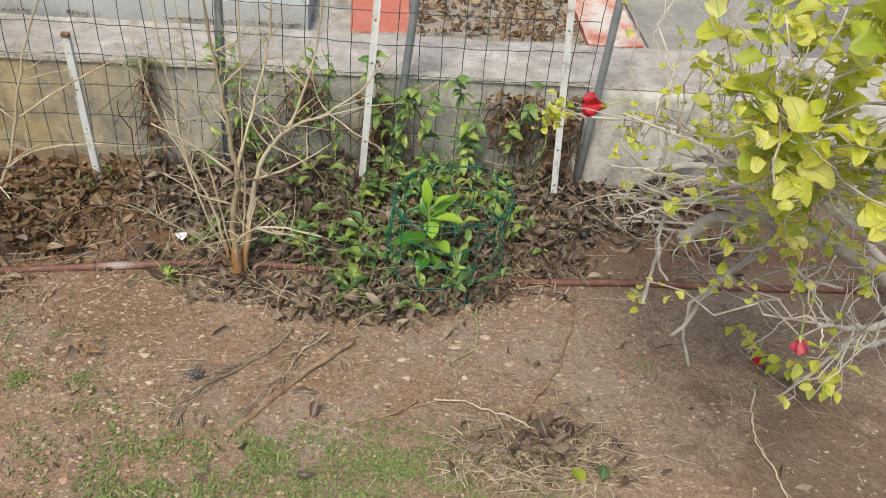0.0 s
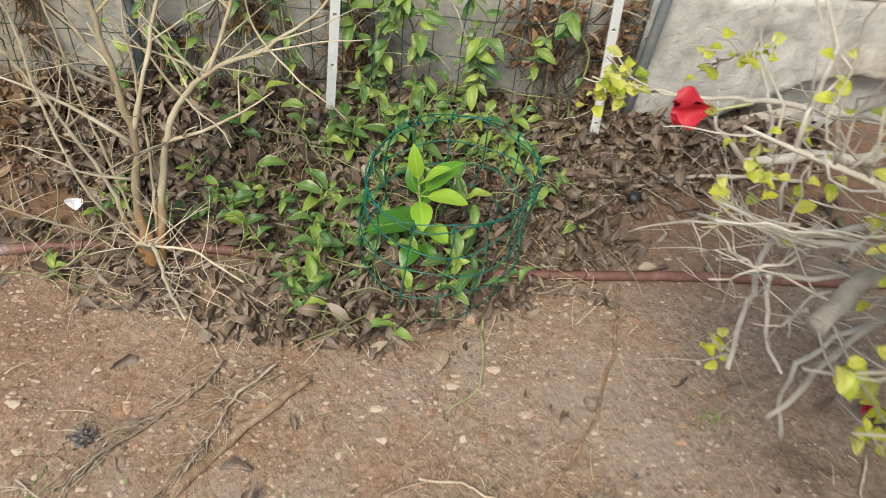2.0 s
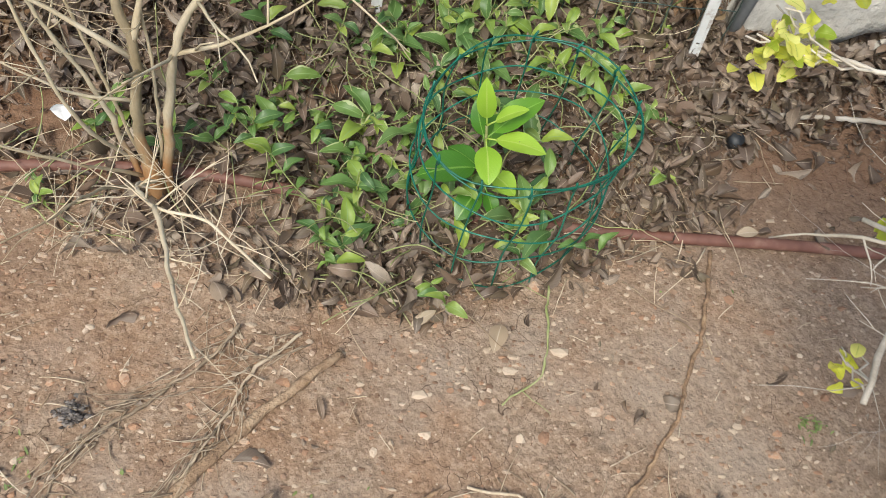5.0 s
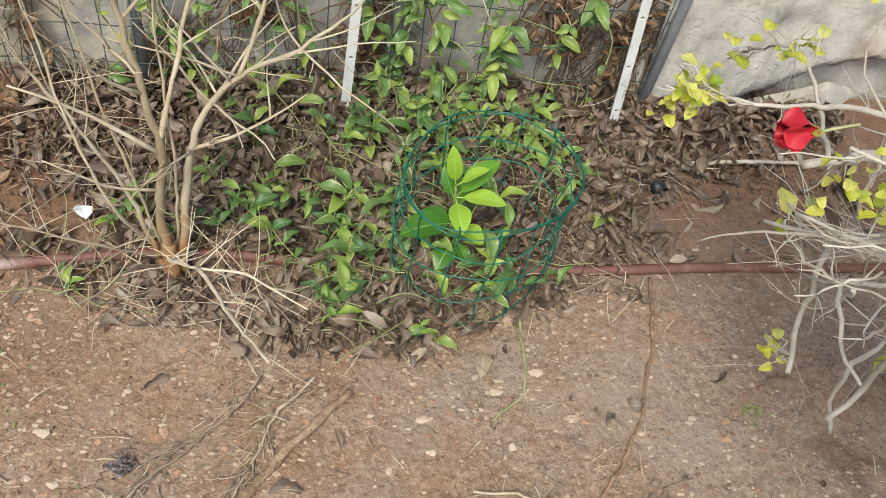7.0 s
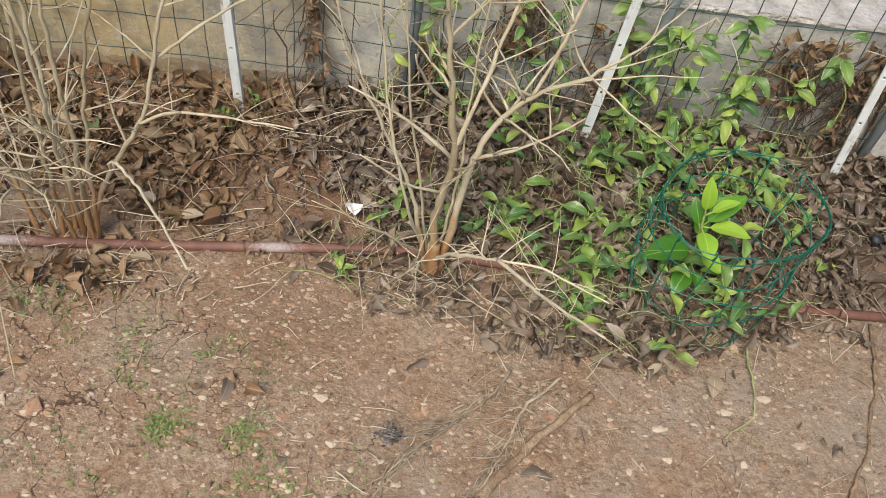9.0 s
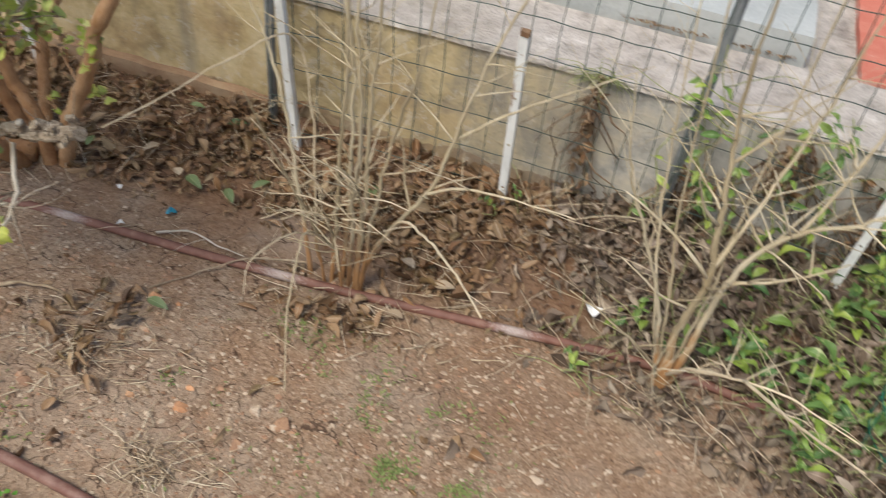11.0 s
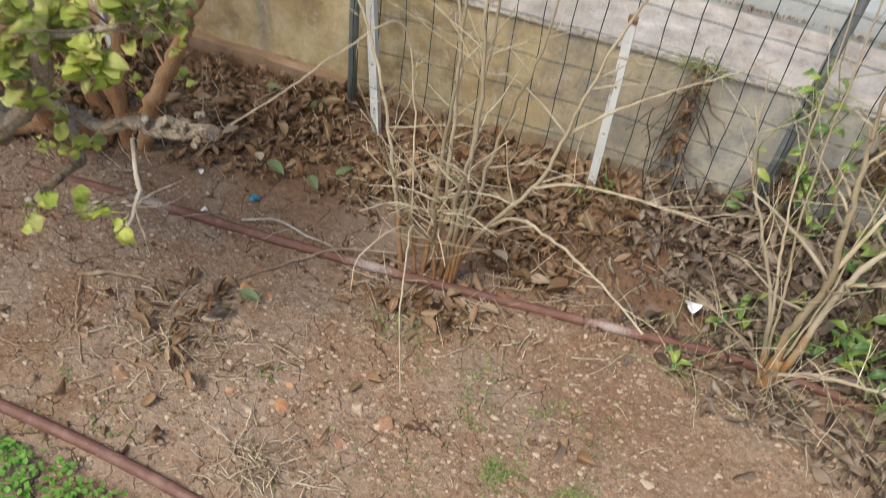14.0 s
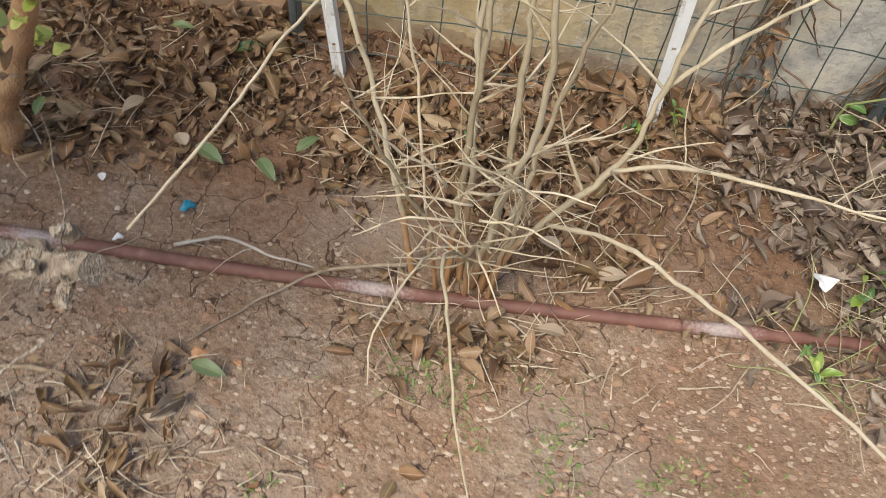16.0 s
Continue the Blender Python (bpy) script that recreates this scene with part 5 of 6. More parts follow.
def leaf_cluster(parent, meshes, p, way, n, rng, room, rest, size=(0.7, 1.15)):
    """Leaves at a shoot's end; as parts while room is left, then joined into rest."""
    for _ in range(n):
        q = Vector(p) - Vector(way).normalized() * rng.uniform(0, 0.045) + 0.006 * Vector((rng.gauss(0, 1), rng.gauss(0, 1), rng.gauss(0, 1)))
        a = rng.uniform(0, 6.3)
        w = Vector(way).normalized() * 0.45 + Vector((math.cos(a), math.sin(a), rng.uniform(-0.45, 0.55)))
        sc = rng.uniform(*size)
        m = aim(q, w, (rng.gauss(0, 0.35), rng.gauss(-0.15, 0.35), 1), rng.uniform(-0.4, 0.4), sc)
        if room[0] > 0:
            room[0] -= 1
            piece("leaf", rng.choice(meshes), parent, m)
        else:
            join_leaf(rest, m, 0.034, 0.022, rng)


def limb(parent, pts, r0, r1, material, rng, cut=False, name="limb", knobs=0.13, label=""):
    rugged = material is DARKBARK
    line = crooked(smooth_line(pts, 0.005 if rugged else 0.018), 0.006 if rugged else 0.012, 12.0)
    s = Shape()
    tube(s, line, r0, r1, 11 if rugged else 9, knobs, rng)
    ob = part(name, s, material, parent, label, not rugged)
    if cut:
        d = (line[-1] - line[-2]).normalized()
        c = Shape()
        tube(c, [line[-1] - d * 0.001, line[-1] + d * 0.003], r1 * 0.92, r1 * 0.85, 9)
        part("cut_end", c, CUTWOOD, ob, "pale sawn end")
    return ob, line


def hibiscus_east():
    rng = random.Random(31)
    b = Vector((2.12, 1.42, 0))
    t = thing("hibiscus_bush", b, "sprawling hibiscus bush with yellow-green leaves and grey dead twigs", "bush", "hibiscus bushes")
    start = b + Vector((0, 0, -0.04))
    limbs = [
        ([start, (1.92, 1.33, 0.16), (1.70, 1.25, 0.32), (1.55, 1.21, 0.395), (1.428, 1.168, 0.414), (1.36, 1.115, 0.417)], 0.020, 0.0100, True, 4),
        ([start, (1.9, 1.22, 0.26), (1.62, 1.14, 0.46), (1.42, 1.17, 0.54), (1.25, 1.215, 0.585)], 0.014, 0.0016, False, 8),
        ([(1.60, 1.24, 0.37), (1.545, 1.235, 0.315), (1.49, 1.20, 0.26), (1.445, 1.165, 0.21), (1.410, 1.145, 0.178)], 0.0056, 0.0038, True, 2),
        ([start, (1.95, 1.2, 0.35), (1.72, 1.05, 0.56), (1.498, 1.005, 0.583), (1.38, 0.90, 0.70), (1.28, 0.82, 0.82)], 0.012, 0.002, False, 8),
        ([start, (1.92, 1.15, 0.22), (1.72, 0.98, 0.38), (1.53, 0.87, 0.46), (1.41, 0.78, 0.54)], 0.012, 0.002, False, 6),
        ([start, (1.98, 1.3, 0.45), (1.8, 1.15, 0.72), (1.6, 1.02, 0.88), (1.42, 0.90, 0.96)], 0.014, 0.003, False, 8),
        ([start, (1.85, 1.45, 0.30), (1.6, 1.40, 0.42), (1.42, 1.375, 0.47), (1.30, 1.368, 0.493), (1.244, 1.361, 0.495), (1.175, 1.388, 0.490)], 0.009, 0.0016, False, 3),
        ([start, (1.85, 1.2, 0.12), (1.72, 1.12, 0.18), (1.64, 1.08, 0.13), (1.62, 1.10, 0.06)], 0.007, 0.0022, False, 5),
        ([start, (1.8, 1.42, 0.30), (1.62, 1.42, 0.39), (1.5, 1.40, 0.385), (1.369, 1.387, 0.374)], 0.011, 0.006, False, 7),
        ([(1.60, 1.245, 0.33), (1.51, 1.225, 0.25), (1.455, 1.205, 0.195), (1.462, 1.188, 0.13), (1.474, 1.17, 0.077)], 0.0040, 0.0030, True, 2),
        ([(1.62, 1.27, 0.40), (1.50, 1.265, 0.395), (1.42, 1.266, 0.393), (1.332, 1.274, 0.382), (1.298, 1.309, 0.362)], 0.0058, 0.0022, False, 3),
        ([(1.43, 1.267, 0.393), (1.402, 1.30, 0.335), (1.386, 1.28, 0.285), (1.394, 1.255, 0.232), (1.372, 1.212, 0.215), (1.359, 1.192, 0.209)], 0.0046, 0.0032, False, 2),
        ([(1.48, 1.215, 0.38), (1.42, 1.225, 0.356), (1.371, 1.231, 0.348), (1.362, 1.18, 0.336), (1.355, 1.142, 0.329), (1.356, 1.111, 0.333)], 0.0036, 0.0020, False, 1),
        ([(1.371, 1.231, 0.348), (1.369, 1.25, 0.325), (1.368, 1.274, 0.297)], 0.0026, 0.0016, False, 1),
        ([(1.369, 1.387, 0.374), (1.345, 1.40, 0.41), (1.318, 1.405, 0.43)], 0.0036, 0.0018, False, 2),
        ([(1.40, 1.39, 0.38), (1.43, 1.48, 0.36), (1.44, 1.60, 0.37), (1.452, 1.74, 0.25)], 0.0034, 0.0014, False, 3),
        ([(1.55, 1.16, 0.44), (1.43, 1.20, 0.43), (1.34, 1.235, 0.432), (1.284, 1.26, 0.437)], 0.006, 0.0018, False, 6),
    ]
    wood = []
    for k, (pts, r0, r1, cut, n) in enumerate(limbs):
        ob, line = limb(t, pts, r0, r1, GREYBARK, rng, cut)
        twiggy(ob, line, r0 * 0.55, n, rng, GREYBARK, (0.05, 0.16), 0.45, 0.35, 0.9, 3, 0.25)
        wood += line[len(line) // 3 :]
    # bleached dead twigs at the near side
    for at, way, ln, n in (((1.37, 1.22, 0.43), (-1, 0.3, 0.1), 0.14, 8), ((1.37, 1.17, 0.40), (-0.4, -0.1, -0.9), 0.10, 4), ((1.48, 1.15, 0.48), (-1, 0.5, 0.2), 0.2, 9), ((1.50, 1.2, 0.38), (-0.7, -0.1, -0.6), 0.14, 5), ((1.62, 1.05, 0.42), (-0.5, 0.1, -0.5), 0.16, 5), ((1.62, 1.16, 0.30), (-0.5, 0.0, -0.3), 0.16, 4), ((1.46, 1.12, 0.54), (-0.6, 0.1, 0.3), 0.18, 8)):
        for _ in range(n):
            w = Vector(way) + 0.8 * Vector((rng.uniform(-1, 1), rng.uniform(-1, 1), rng.uniform(-1, 1)))
            at2 = Vector(at) + 0.05 * Vector((rng.uniform(-1, 1.4), rng.uniform(-1, 1), rng.uniform(-1, 1)))
            line = crooked(wander(at2, w, ln * rng.uniform(0.6, 1.2), 0.32, 9, rng), 0.004, 40.0)
            s = Shape()
            tube(s, line, rng.uniform(0.0014, 0.0032), 0.0008, 6, 0.25, rng)
            ob = part("dead_twig", s, GREYBARK, t, "bleached dead twig")
            twiggy(ob, line, 0.003, 3, rng, GREYBARK, (0.02, 0.07), 0.3, 0.2, 0.9, 1, 0.2)
    meshes = [leaf_mesh("hibiscus_leaf", YELLOWLEAF, 0.031 + 0.003 * i, 0.020 + 0.0021 * i, 60 + i, 0.5, 1.0, 0.35, 0.45, 0.012, 0.62) for i in range(7)]
    room, rest = [300], Shape()
    rng2 = random.Random(90)
    # centre, spread, shoots, leaves on each, sizes: thick above, thin where the twigs are dead
    zones = [((1.27, 0.80, 0.84), (0.045, 0.06, 0.06), 16, (2, 5), (0.4, 0.8)), ((1.39, 0.86, 0.84), (0.075, 0.09, 0.10), 112, (3, 6), (0.5, 1.08)),
             ((1.52, 0.93, 0.90), (0.10, 0.12, 0.10), 56, (3, 6), (0.55, 1.0)), ((1.37, 0.94, 0.57), (0.07, 0.06, 0.06), 30, (2, 4), (0.32, 0.7)), ((1.44, 0.96, 0.66), (0.07, 0.06, 0.05), 26, (3, 5), (0.4, 0.85)),
             ((1.37, 1.20, 0.65), (0.065, 0.06, 0.05), 24, (2, 4), (0.4, 0.75)), ((1.44, 1.13, 0.53), (0.035, 0.03, 0.025), 11, (2, 4), (0.5, 0.85)), ((1.49, 1.12, 0.44), (0.04, 0.03, 0.03), 9, (2, 3), (0.5, 0.9)), ((1.55, 1.13, 0.40), (0.04, 0.03, 0.03), 6, (1, 3), (0.5, 0.85)), ((1.66, 1.13, 0.43), (0.05, 0.04, 0.04), 10, (2, 3), (0.6, 1.0)), ((1.311, 1.22, 0.54), (0.03, 0.03, 0.02), 8, (2, 3), (0.35, 0.6)),
             ((1.172, 1.393, 0.495), (0.016, 0.016, 0.014), 9, (4, 7), (0.35, 0.66)), ((1.452, 1.75, 0.245), (0.02, 0.02, 0.02), 3, (2, 3), (0.6, 0.9)),
             ((1.43, 1.625, 0.39), (0.03, 0.03, 0.02), 5, (2, 3), (0.6, 0.95)), ((1.312, 1.315, 0.376), (0.012, 0.012, 0.01), 2, (1, 2), (0.8, 1.1)),
             ((1.362, 1.253, 0.187), (0.012, 0.012, 0.01), 3, (1, 3), (0.5, 0.8)), ((1.505, 0.868, 0.34), (0.045, 0.03, 0.03), 8, (2, 3), (0.5, 0.85)),
             ((1.42, 1.33, 0.36), (0.05, 0.05, 0.03), 6, (1, 2), (0.5, 0.8)), ((1.75, 1.10, 0.92), (0.20, 0.20, 0.14), 8, (3, 5), (0.65, 1.0)), ((1.46, 1.30, 0.72), (0.10, 0.10, 0.10), 16, (2, 4), (0.4, 0.8)), ((1.52, 1.02, 0.56), (0.07, 0.07, 0.06), 9, (2, 4), (0.4, 0.8))]
    for c, sp, count, n, size in zones:
        for _ in range(count):
            p = Vector([rng2.gauss(c[i], sp[i]) for i in range(3)])
            if p.x < 1.12 or p.y < 0.62 or (p.y < 1.22 and p.x < 1.19):
                continue
            near = rng2.choice(sorted(wood, key=lambda q: (q - p).length + 0.3 * max(0.0, p.x - q.x))[:5])
            if (near - p).length > 0.02:
                mid = near.lerp(p, 0.5) + Vector((0, 0, -0.12 * (near - p).length))
                line = [q + 0.05 * (near - p).length * Vector((rng2.gauss(0, 1), rng2.gauss(0, 1), rng2.gauss(0, 1))) * (0 < k < 5) for k, q in enumerate([near.lerp(mid, f) if f <= 1 else mid.lerp(p, f - 1) for f in (0, 0.4, 0.8, 1.2, 1.6, 2)])]
                s = Shape()
                tube(s, line, 0.0011 + 0.0035 * (near - p).length, 0.0009, 6, 0.12, rng2)
                part("shoot", s, GREYBARK, t)
            leaf_cluster(t, meshes, p, p - near + Vector((0, 0, 0.05)), rng2.randint(*n), rng2, room, rest, size)
    tagged(part("leaf_mass", rest, YELLOWLEAF, t), kind="stuff")
    low = leaf_mesh("hibiscus_leaf", YELLOWLEAF, 0.036, 0.024, 71, 0.4, 0.7, 0.15, 0.42, 0.01)
    for p in ((1.66, 1.20, 0.04), (1.63, 1.23, 0.06), (1.61, 1.26, 0.08), (1.70, 1.17, 0.05), (1.73, 1.14, 0.05)):
        for _ in range(4):
            a = rng.uniform(0, 6.3)
            piece("leaf", low, t, aim(Vector(p) + 0.02 * Vector((rng.uniform(-1, 1), rng.uniform(-1, 1), 0.3)), (math.cos(a), math.sin(a), rng.uniform(-0.5, 0.4)), (0, 0, 1), 0.2, rng.uniform(0.7, 1.1)))


def hibiscus_west():
    rng = random.Random(57)
    b = Vector((-0.67, 1.58, 0))
    t = thing("hibiscus_bush", b, "pruned hibiscus with reddish trunks, grey stubs and pale green leaves", "bush", "hibiscus bushes")
    trunks = [
        ([(-0.612, 1.56, -0.04), (-0.572, 1.55, 0.10), (-0.512, 1.548, 0.23), (-0.458, 1.555, 0.34), (-0.43, 1.58, 0.43), (-0.40, 1.61, 0.50)], 0.0155, 0.012, REDBARK),
        ([(-0.40, 1.61, 0.50), (-0.36, 1.63, 0.55), (-0.33, 1.66, 0.63), (-0.30, 1.70, 0.75)], 0.012, 0.009, REDBARK),
        ([(-0.63, 1.55, -0.04), (-0.64, 1.555, 0.09), (-0.689, 1.56, 0.202), (-0.707, 1.56, 0.33), (-0.705, 1.55, 0.44), (-0.72, 1.53, 0.75)], 0.0145, 0.010, REDBARK),
        ([(-0.683, 1.60, -0.04), (-0.74, 1.60, 0.07), (-0.78, 1.60, 0.16), (-0.80, 1.62, 0.30), (-0.82, 1.66, 0.7)], 0.015, 0.010, REDBARK),
        ([(-0.70, 1.55, -0.03), (-0.72, 1.47, 0.12), (-0.78, 1.42, 0.20), (-0.85, 1.41, 0.275), (-0.93, 1.38, 0.36), (-1.05, 1.3, 0.6)], 0.015, 0.011, REDBARK),
        ([(-0.70, 1.62, -0.04), (-0.745, 1.72, 0.15), (-0.715, 1.74, 0.24), (-0.66, 1.745, 0.36), (-0.62, 1.75, 0.7)], 0.014, 0.009, REDBARK),
        ([(-0.68, 1.55, -0.03), (-0.66, 1.45, 0.10), (-0.64, 1.36, 0.22), (-0.62, 1.26, 0.38), (-0.61, 1.20, 0.50), (-0.62, 1.15, 0.8)], 0.015, 0.011, REDBARK),
    ]
    tips = []
    for pts, r0, r1, mat in trunks:
        ob, line = limb(t, pts, r0, r1, mat, rng, True, "trunk")
        got = twiggy(ob, line, 0.008, 5, rng, REDBARK, (0.05, 0.14), 0.25, 0.6, 0.9, 2)
        tips += got[::2]
    # gnarled dead arm at the fork
    arm, line = limb(t, [(-0.42, 1.59, 0.46), (-0.385, 1.64, 0.478), (-0.355, 1.69, 0.462), (-0.325, 1.69, 0.43), (-0.285, 1.68, 0.42), (-0.235, 1.66, 0.452)], 0.0125, 0.0068, BROWNBARK, rng, False, "limb", 0.35)
    twiggy(arm, line, 0.006, 7, rng, DARKBARK, (0.012, 0.04), 0.3, 0.1, 1.0, 1, 0.4)
    # grey pruned limbs that reach towards the lawn
    arms = [
        ([(-0.62, 1.30, 0.26), (-0.52, 1.183, 0.335), (-0.453, 1.173, 0.41), (-0.385, 1.148, 0.50), (-0.36, 1.135, 0.56)], 0.0165, 0.010),
        ([(-0.62, 1.20, 0.52), (-0.52, 1.16, 0.60), (-0.461, 1.139, 0.604), (-0.403, 1.117, 0.599), (-0.35, 1.12, 0.61)], 0.010, 0.0045),
        ([(-0.36, 1.135, 0.56), (-0.30, 1.14, 0.585), (-0.25, 1.17, 0.60), (-0.235, 1.19, 0.63)], 0.0055, 0.002),
        ([(-0.60, 1.40, 0.20), (-0.50, 1.29, 0.28), (-0.42, 1.212, 0.313), (-0.396, 1.14, 0.345), (-0.376, 1.068, 0.373)], 0.008, 0.0055),
        ([(-0.60, 1.33, 0.25), (-0.45, 1.23, 0.37), (-0.35, 1.18, 0.41), (-0.29, 1.165, 0.448), (-0.22, 1.145, 0.478), (-0.165, 1.14, 0.500)], 0.0068, 0.0088),
        ([(-0.29, 1.16, 0.43), (-0.262, 1.125, 0.41), (-0.25, 1.09, 0.395), (-0.245, 1.07, 0.385)], 0.0034, 0.0026),
        ([(-0.603, 1.222, 0.433), (-0.50, 1.17, 0.52), (-0.42, 1.14, 0.58), (-0.36, 1.13, 0.66)], 0.009, 0.004),
        ([(-0.64, 1.34, 0.26), (-0.57, 1.17, 0.38), (-0.52, 1.09, 0.43), (-0.46, 1.06, 0.46)], 0.006, 0.003),
    ]
    for pts, r0, r1 in arms:
        ob, line = limb(t, pts, r0, r1, GREYBARK if r0 < 0.004 else DARKBARK, rng, r0 > 0.007, "limb", 0.2)
        tips += twiggy(ob, line, 0.005, 7, rng, DARKBARK, (0.03, 0.09), 0.3, 0.6, 0.9, 1, 0.25)
    limb(t, [(-0.95, 1.44, 0.01), (-0.86, 1.476, 0.022), (-0.76, 1.515, 0.03), (-0.66, 1.55, 0.02)], 0.019, 0.022, REDBARK, rng, False, "limb", 0.2)
    # knobbly healed stubs with pale rings
    for k in range(13):
        f = rng.random()
        p = Vector((-0.278, 1.16, 0.452)).lerp(Vector((-0.172, 1.14, 0.498)), f) + 0.006 * Vector((rng.gauss(0, 1), rng.gauss(0, 1), rng.gauss(0, 1)))
        w = Vector((rng.gauss(0.15, 0.5), rng.gauss(-0.5, 0.4), rng.gauss(0.7, 0.4))).normalized()
        limb(t, [p, p + 0.006 * w, p + rng.uniform(0.010, 0.018) * w], rng.uniform(0.0038, 0.0068), rng.uniform(0.002, 0.005), DARKBARK, rng, k % 6 == 0, "stub", 0.4)
    dried = [leaf_mesh("dried_leaf", DRYLEAF, 0.016 + 0.003 * i, 0.007 + 0.0015 * i, 190 + i, 1.2, 1.8, 0.4, 0.5, 0.006) for i in range(3)]
    meshes = dried + [leaf_mesh("hibiscus_leaf", FRESHLEAF, 0.021 + 0.003 * i, 0.0145 + 0.002 * i, 160 + i, 0.4, 1.2, 0.55, 0.54, 0.008, 0.6) for i in range(6)]
    room, rest = [300], Shape()
    limb(t, [(-0.262, 1.10, 0.39), (-0.29, 1.095, 0.38), (-0.317, 1.09, 0.372)], 0.0018, 0.0012, GREYBARK, rng, False, "twig")
    for c, way in (((-0.317, 1.09, 0.372), (-0.5, -0.2, -0.4)), ((-0.315, 1.09, 0.372), (0.1, -0.3, -0.6)), ((-0.316, 1.088, 0.374), (-0.3, 0.2, 0.6)), ((-0.245, 1.07, 0.385), (0.2, -0.4, -0.5)), ((-0.25, 1.072, 0.39), (-0.4, -0.2, -0.5)), ((-0.262, 1.07, 0.40), (-0.6, -0.3, 0.1))):
        piece("leaf", meshes[5], t, aim(c, way, (0.3, -0.4, 1), 0.2, 1.15))
    for p, w in tips:
        if p.x < -0.34 and p.y < 1.6:
            leaf_cluster(t, meshes, p, w, rng.randint(2, 5), rng, room, rest, (0.4, 0.85))
    for c, n in (((-0.303, 1.149, 0.622), 12), ((-0.243, 1.191, 0.633), 8), ((-0.262, 1.178, 0.592), 7), ((-0.342, 1.114, 0.647), 10), ((-0.397, 1.124, 0.577), 9), ((-0.363, 1.13, 0.57), 8), ((-0.306, 1.098, 0.588), 9), ((-0.3, 1.124, 0.583), 8), ((-0.275, 1.16, 0.578), 6), ((-0.421, 1.139, 0.501), 8), ((-0.27, 1.14, 0.63), 7), ((-0.34, 1.15, 0.60), 6), ((-0.30, 1.12, 0.56), 6), ((-0.40, 1.13, 0.60), 6), ((-0.45, 1.13, 0.66), 6), ((-0.50, 1.15, 0.55), 5), ((-0.38, 1.15, 0.68), 6), ((-0.42, 1.12, 0.47), 5), ((-0.55, 1.08, 0.5), 5), ((-0.6, 1.1, 0.6), 6), ((-0.62, 1.67, 0.2), 4), ((-0.56, 1.63, 0.17), 4), ((-0.33, 1.17, 0.5), 4), ((-0.38, 1.16, 0.53), 5), ((-0.57, 1.15, 0.339), 6), ((-0.59, 1.13, 0.35), 5), ((-0.50, 1.15, 0.395), 4), ((-0.425, 1.15, 0.392), 0), ((-0.51, 1.14, 0.445), 4)):
        leaf_cluster(t, meshes, Vector(c) + 0.012 * Vector((rng.gauss(0, 1), rng.gauss(0, 1), rng.gauss(0, 1))), (rng.uniform(-0.6, 0.6), rng.uniform(-0.8, 0.2), 0.6), n + 6, rng, room, rest, (0.45, 0.95))
    for c in ((-0.43, 1.15, 0.584), (-0.374, 1.15, 0.624), (-0.35, 1.15, 0.609), (-0.303, 1.15, 0.624), (-0.273, 1.15, 0.648), (-0.26, 1.15, 0.623), (-0.377, 1.300, 0.535), (-0.360, 1.300, 0.560), (-0.333, 1.15, 0.585), (-0.354, 1.15, 0.546), (-0.389, 1.15, 0.558), (-0.318, 1.15, 0.566)):
        leaf_cluster(t, meshes[3:], Vector(c) + 0.018 * Vector((rng.gauss(0, 1), rng.gauss(0, 1), rng.gauss(0, 1))), (rng.uniform(-0.4, 0.6), rng.uniform(-0.6, 0.1), 0.9), 8, rng, room, rest, (0.45, 1.0))
    for c in ((-0.468, 1.53, 0.36), (-0.462, 1.52, 0.29), (-0.45, 1.53, 0.33)):
        leaf_cluster(t, meshes[3:], c, (0.6, -0.3, 0.5), 5, rng, room, rest, (0.5, 0.85))
    # crown leaves out of view, added to shade the soil and wall below
    for _ in range(560):
        u = Vector((rng.gauss(0, 1), rng.gauss(0, 1), rng.gauss(0, 1))).normalized()
        c = Vector((-0.95, 0.98, 1.06)) + Vector((u.x * 0.48, u.y * 0.55, u.z * 0.22)) * rng.uniform(0.4, 1.0)
        leaf_cluster(t, meshes, c, u, 3, rng, [0], rest, (0.7, 1.1))
    tagged(part("leaf_mass", rest, FRESHLEAF, t), kind="stuff")


SPRIG_LEAVES = [leaf_mesh("creeper_leaf", GREENLEAF, 0.028 + 0.0046 * i, 0.0105 + 0.0018 * i, 300 + i, 0.5, 0.9, 0.25, 0.45, 0.005, 0.85) for i in range(7)]

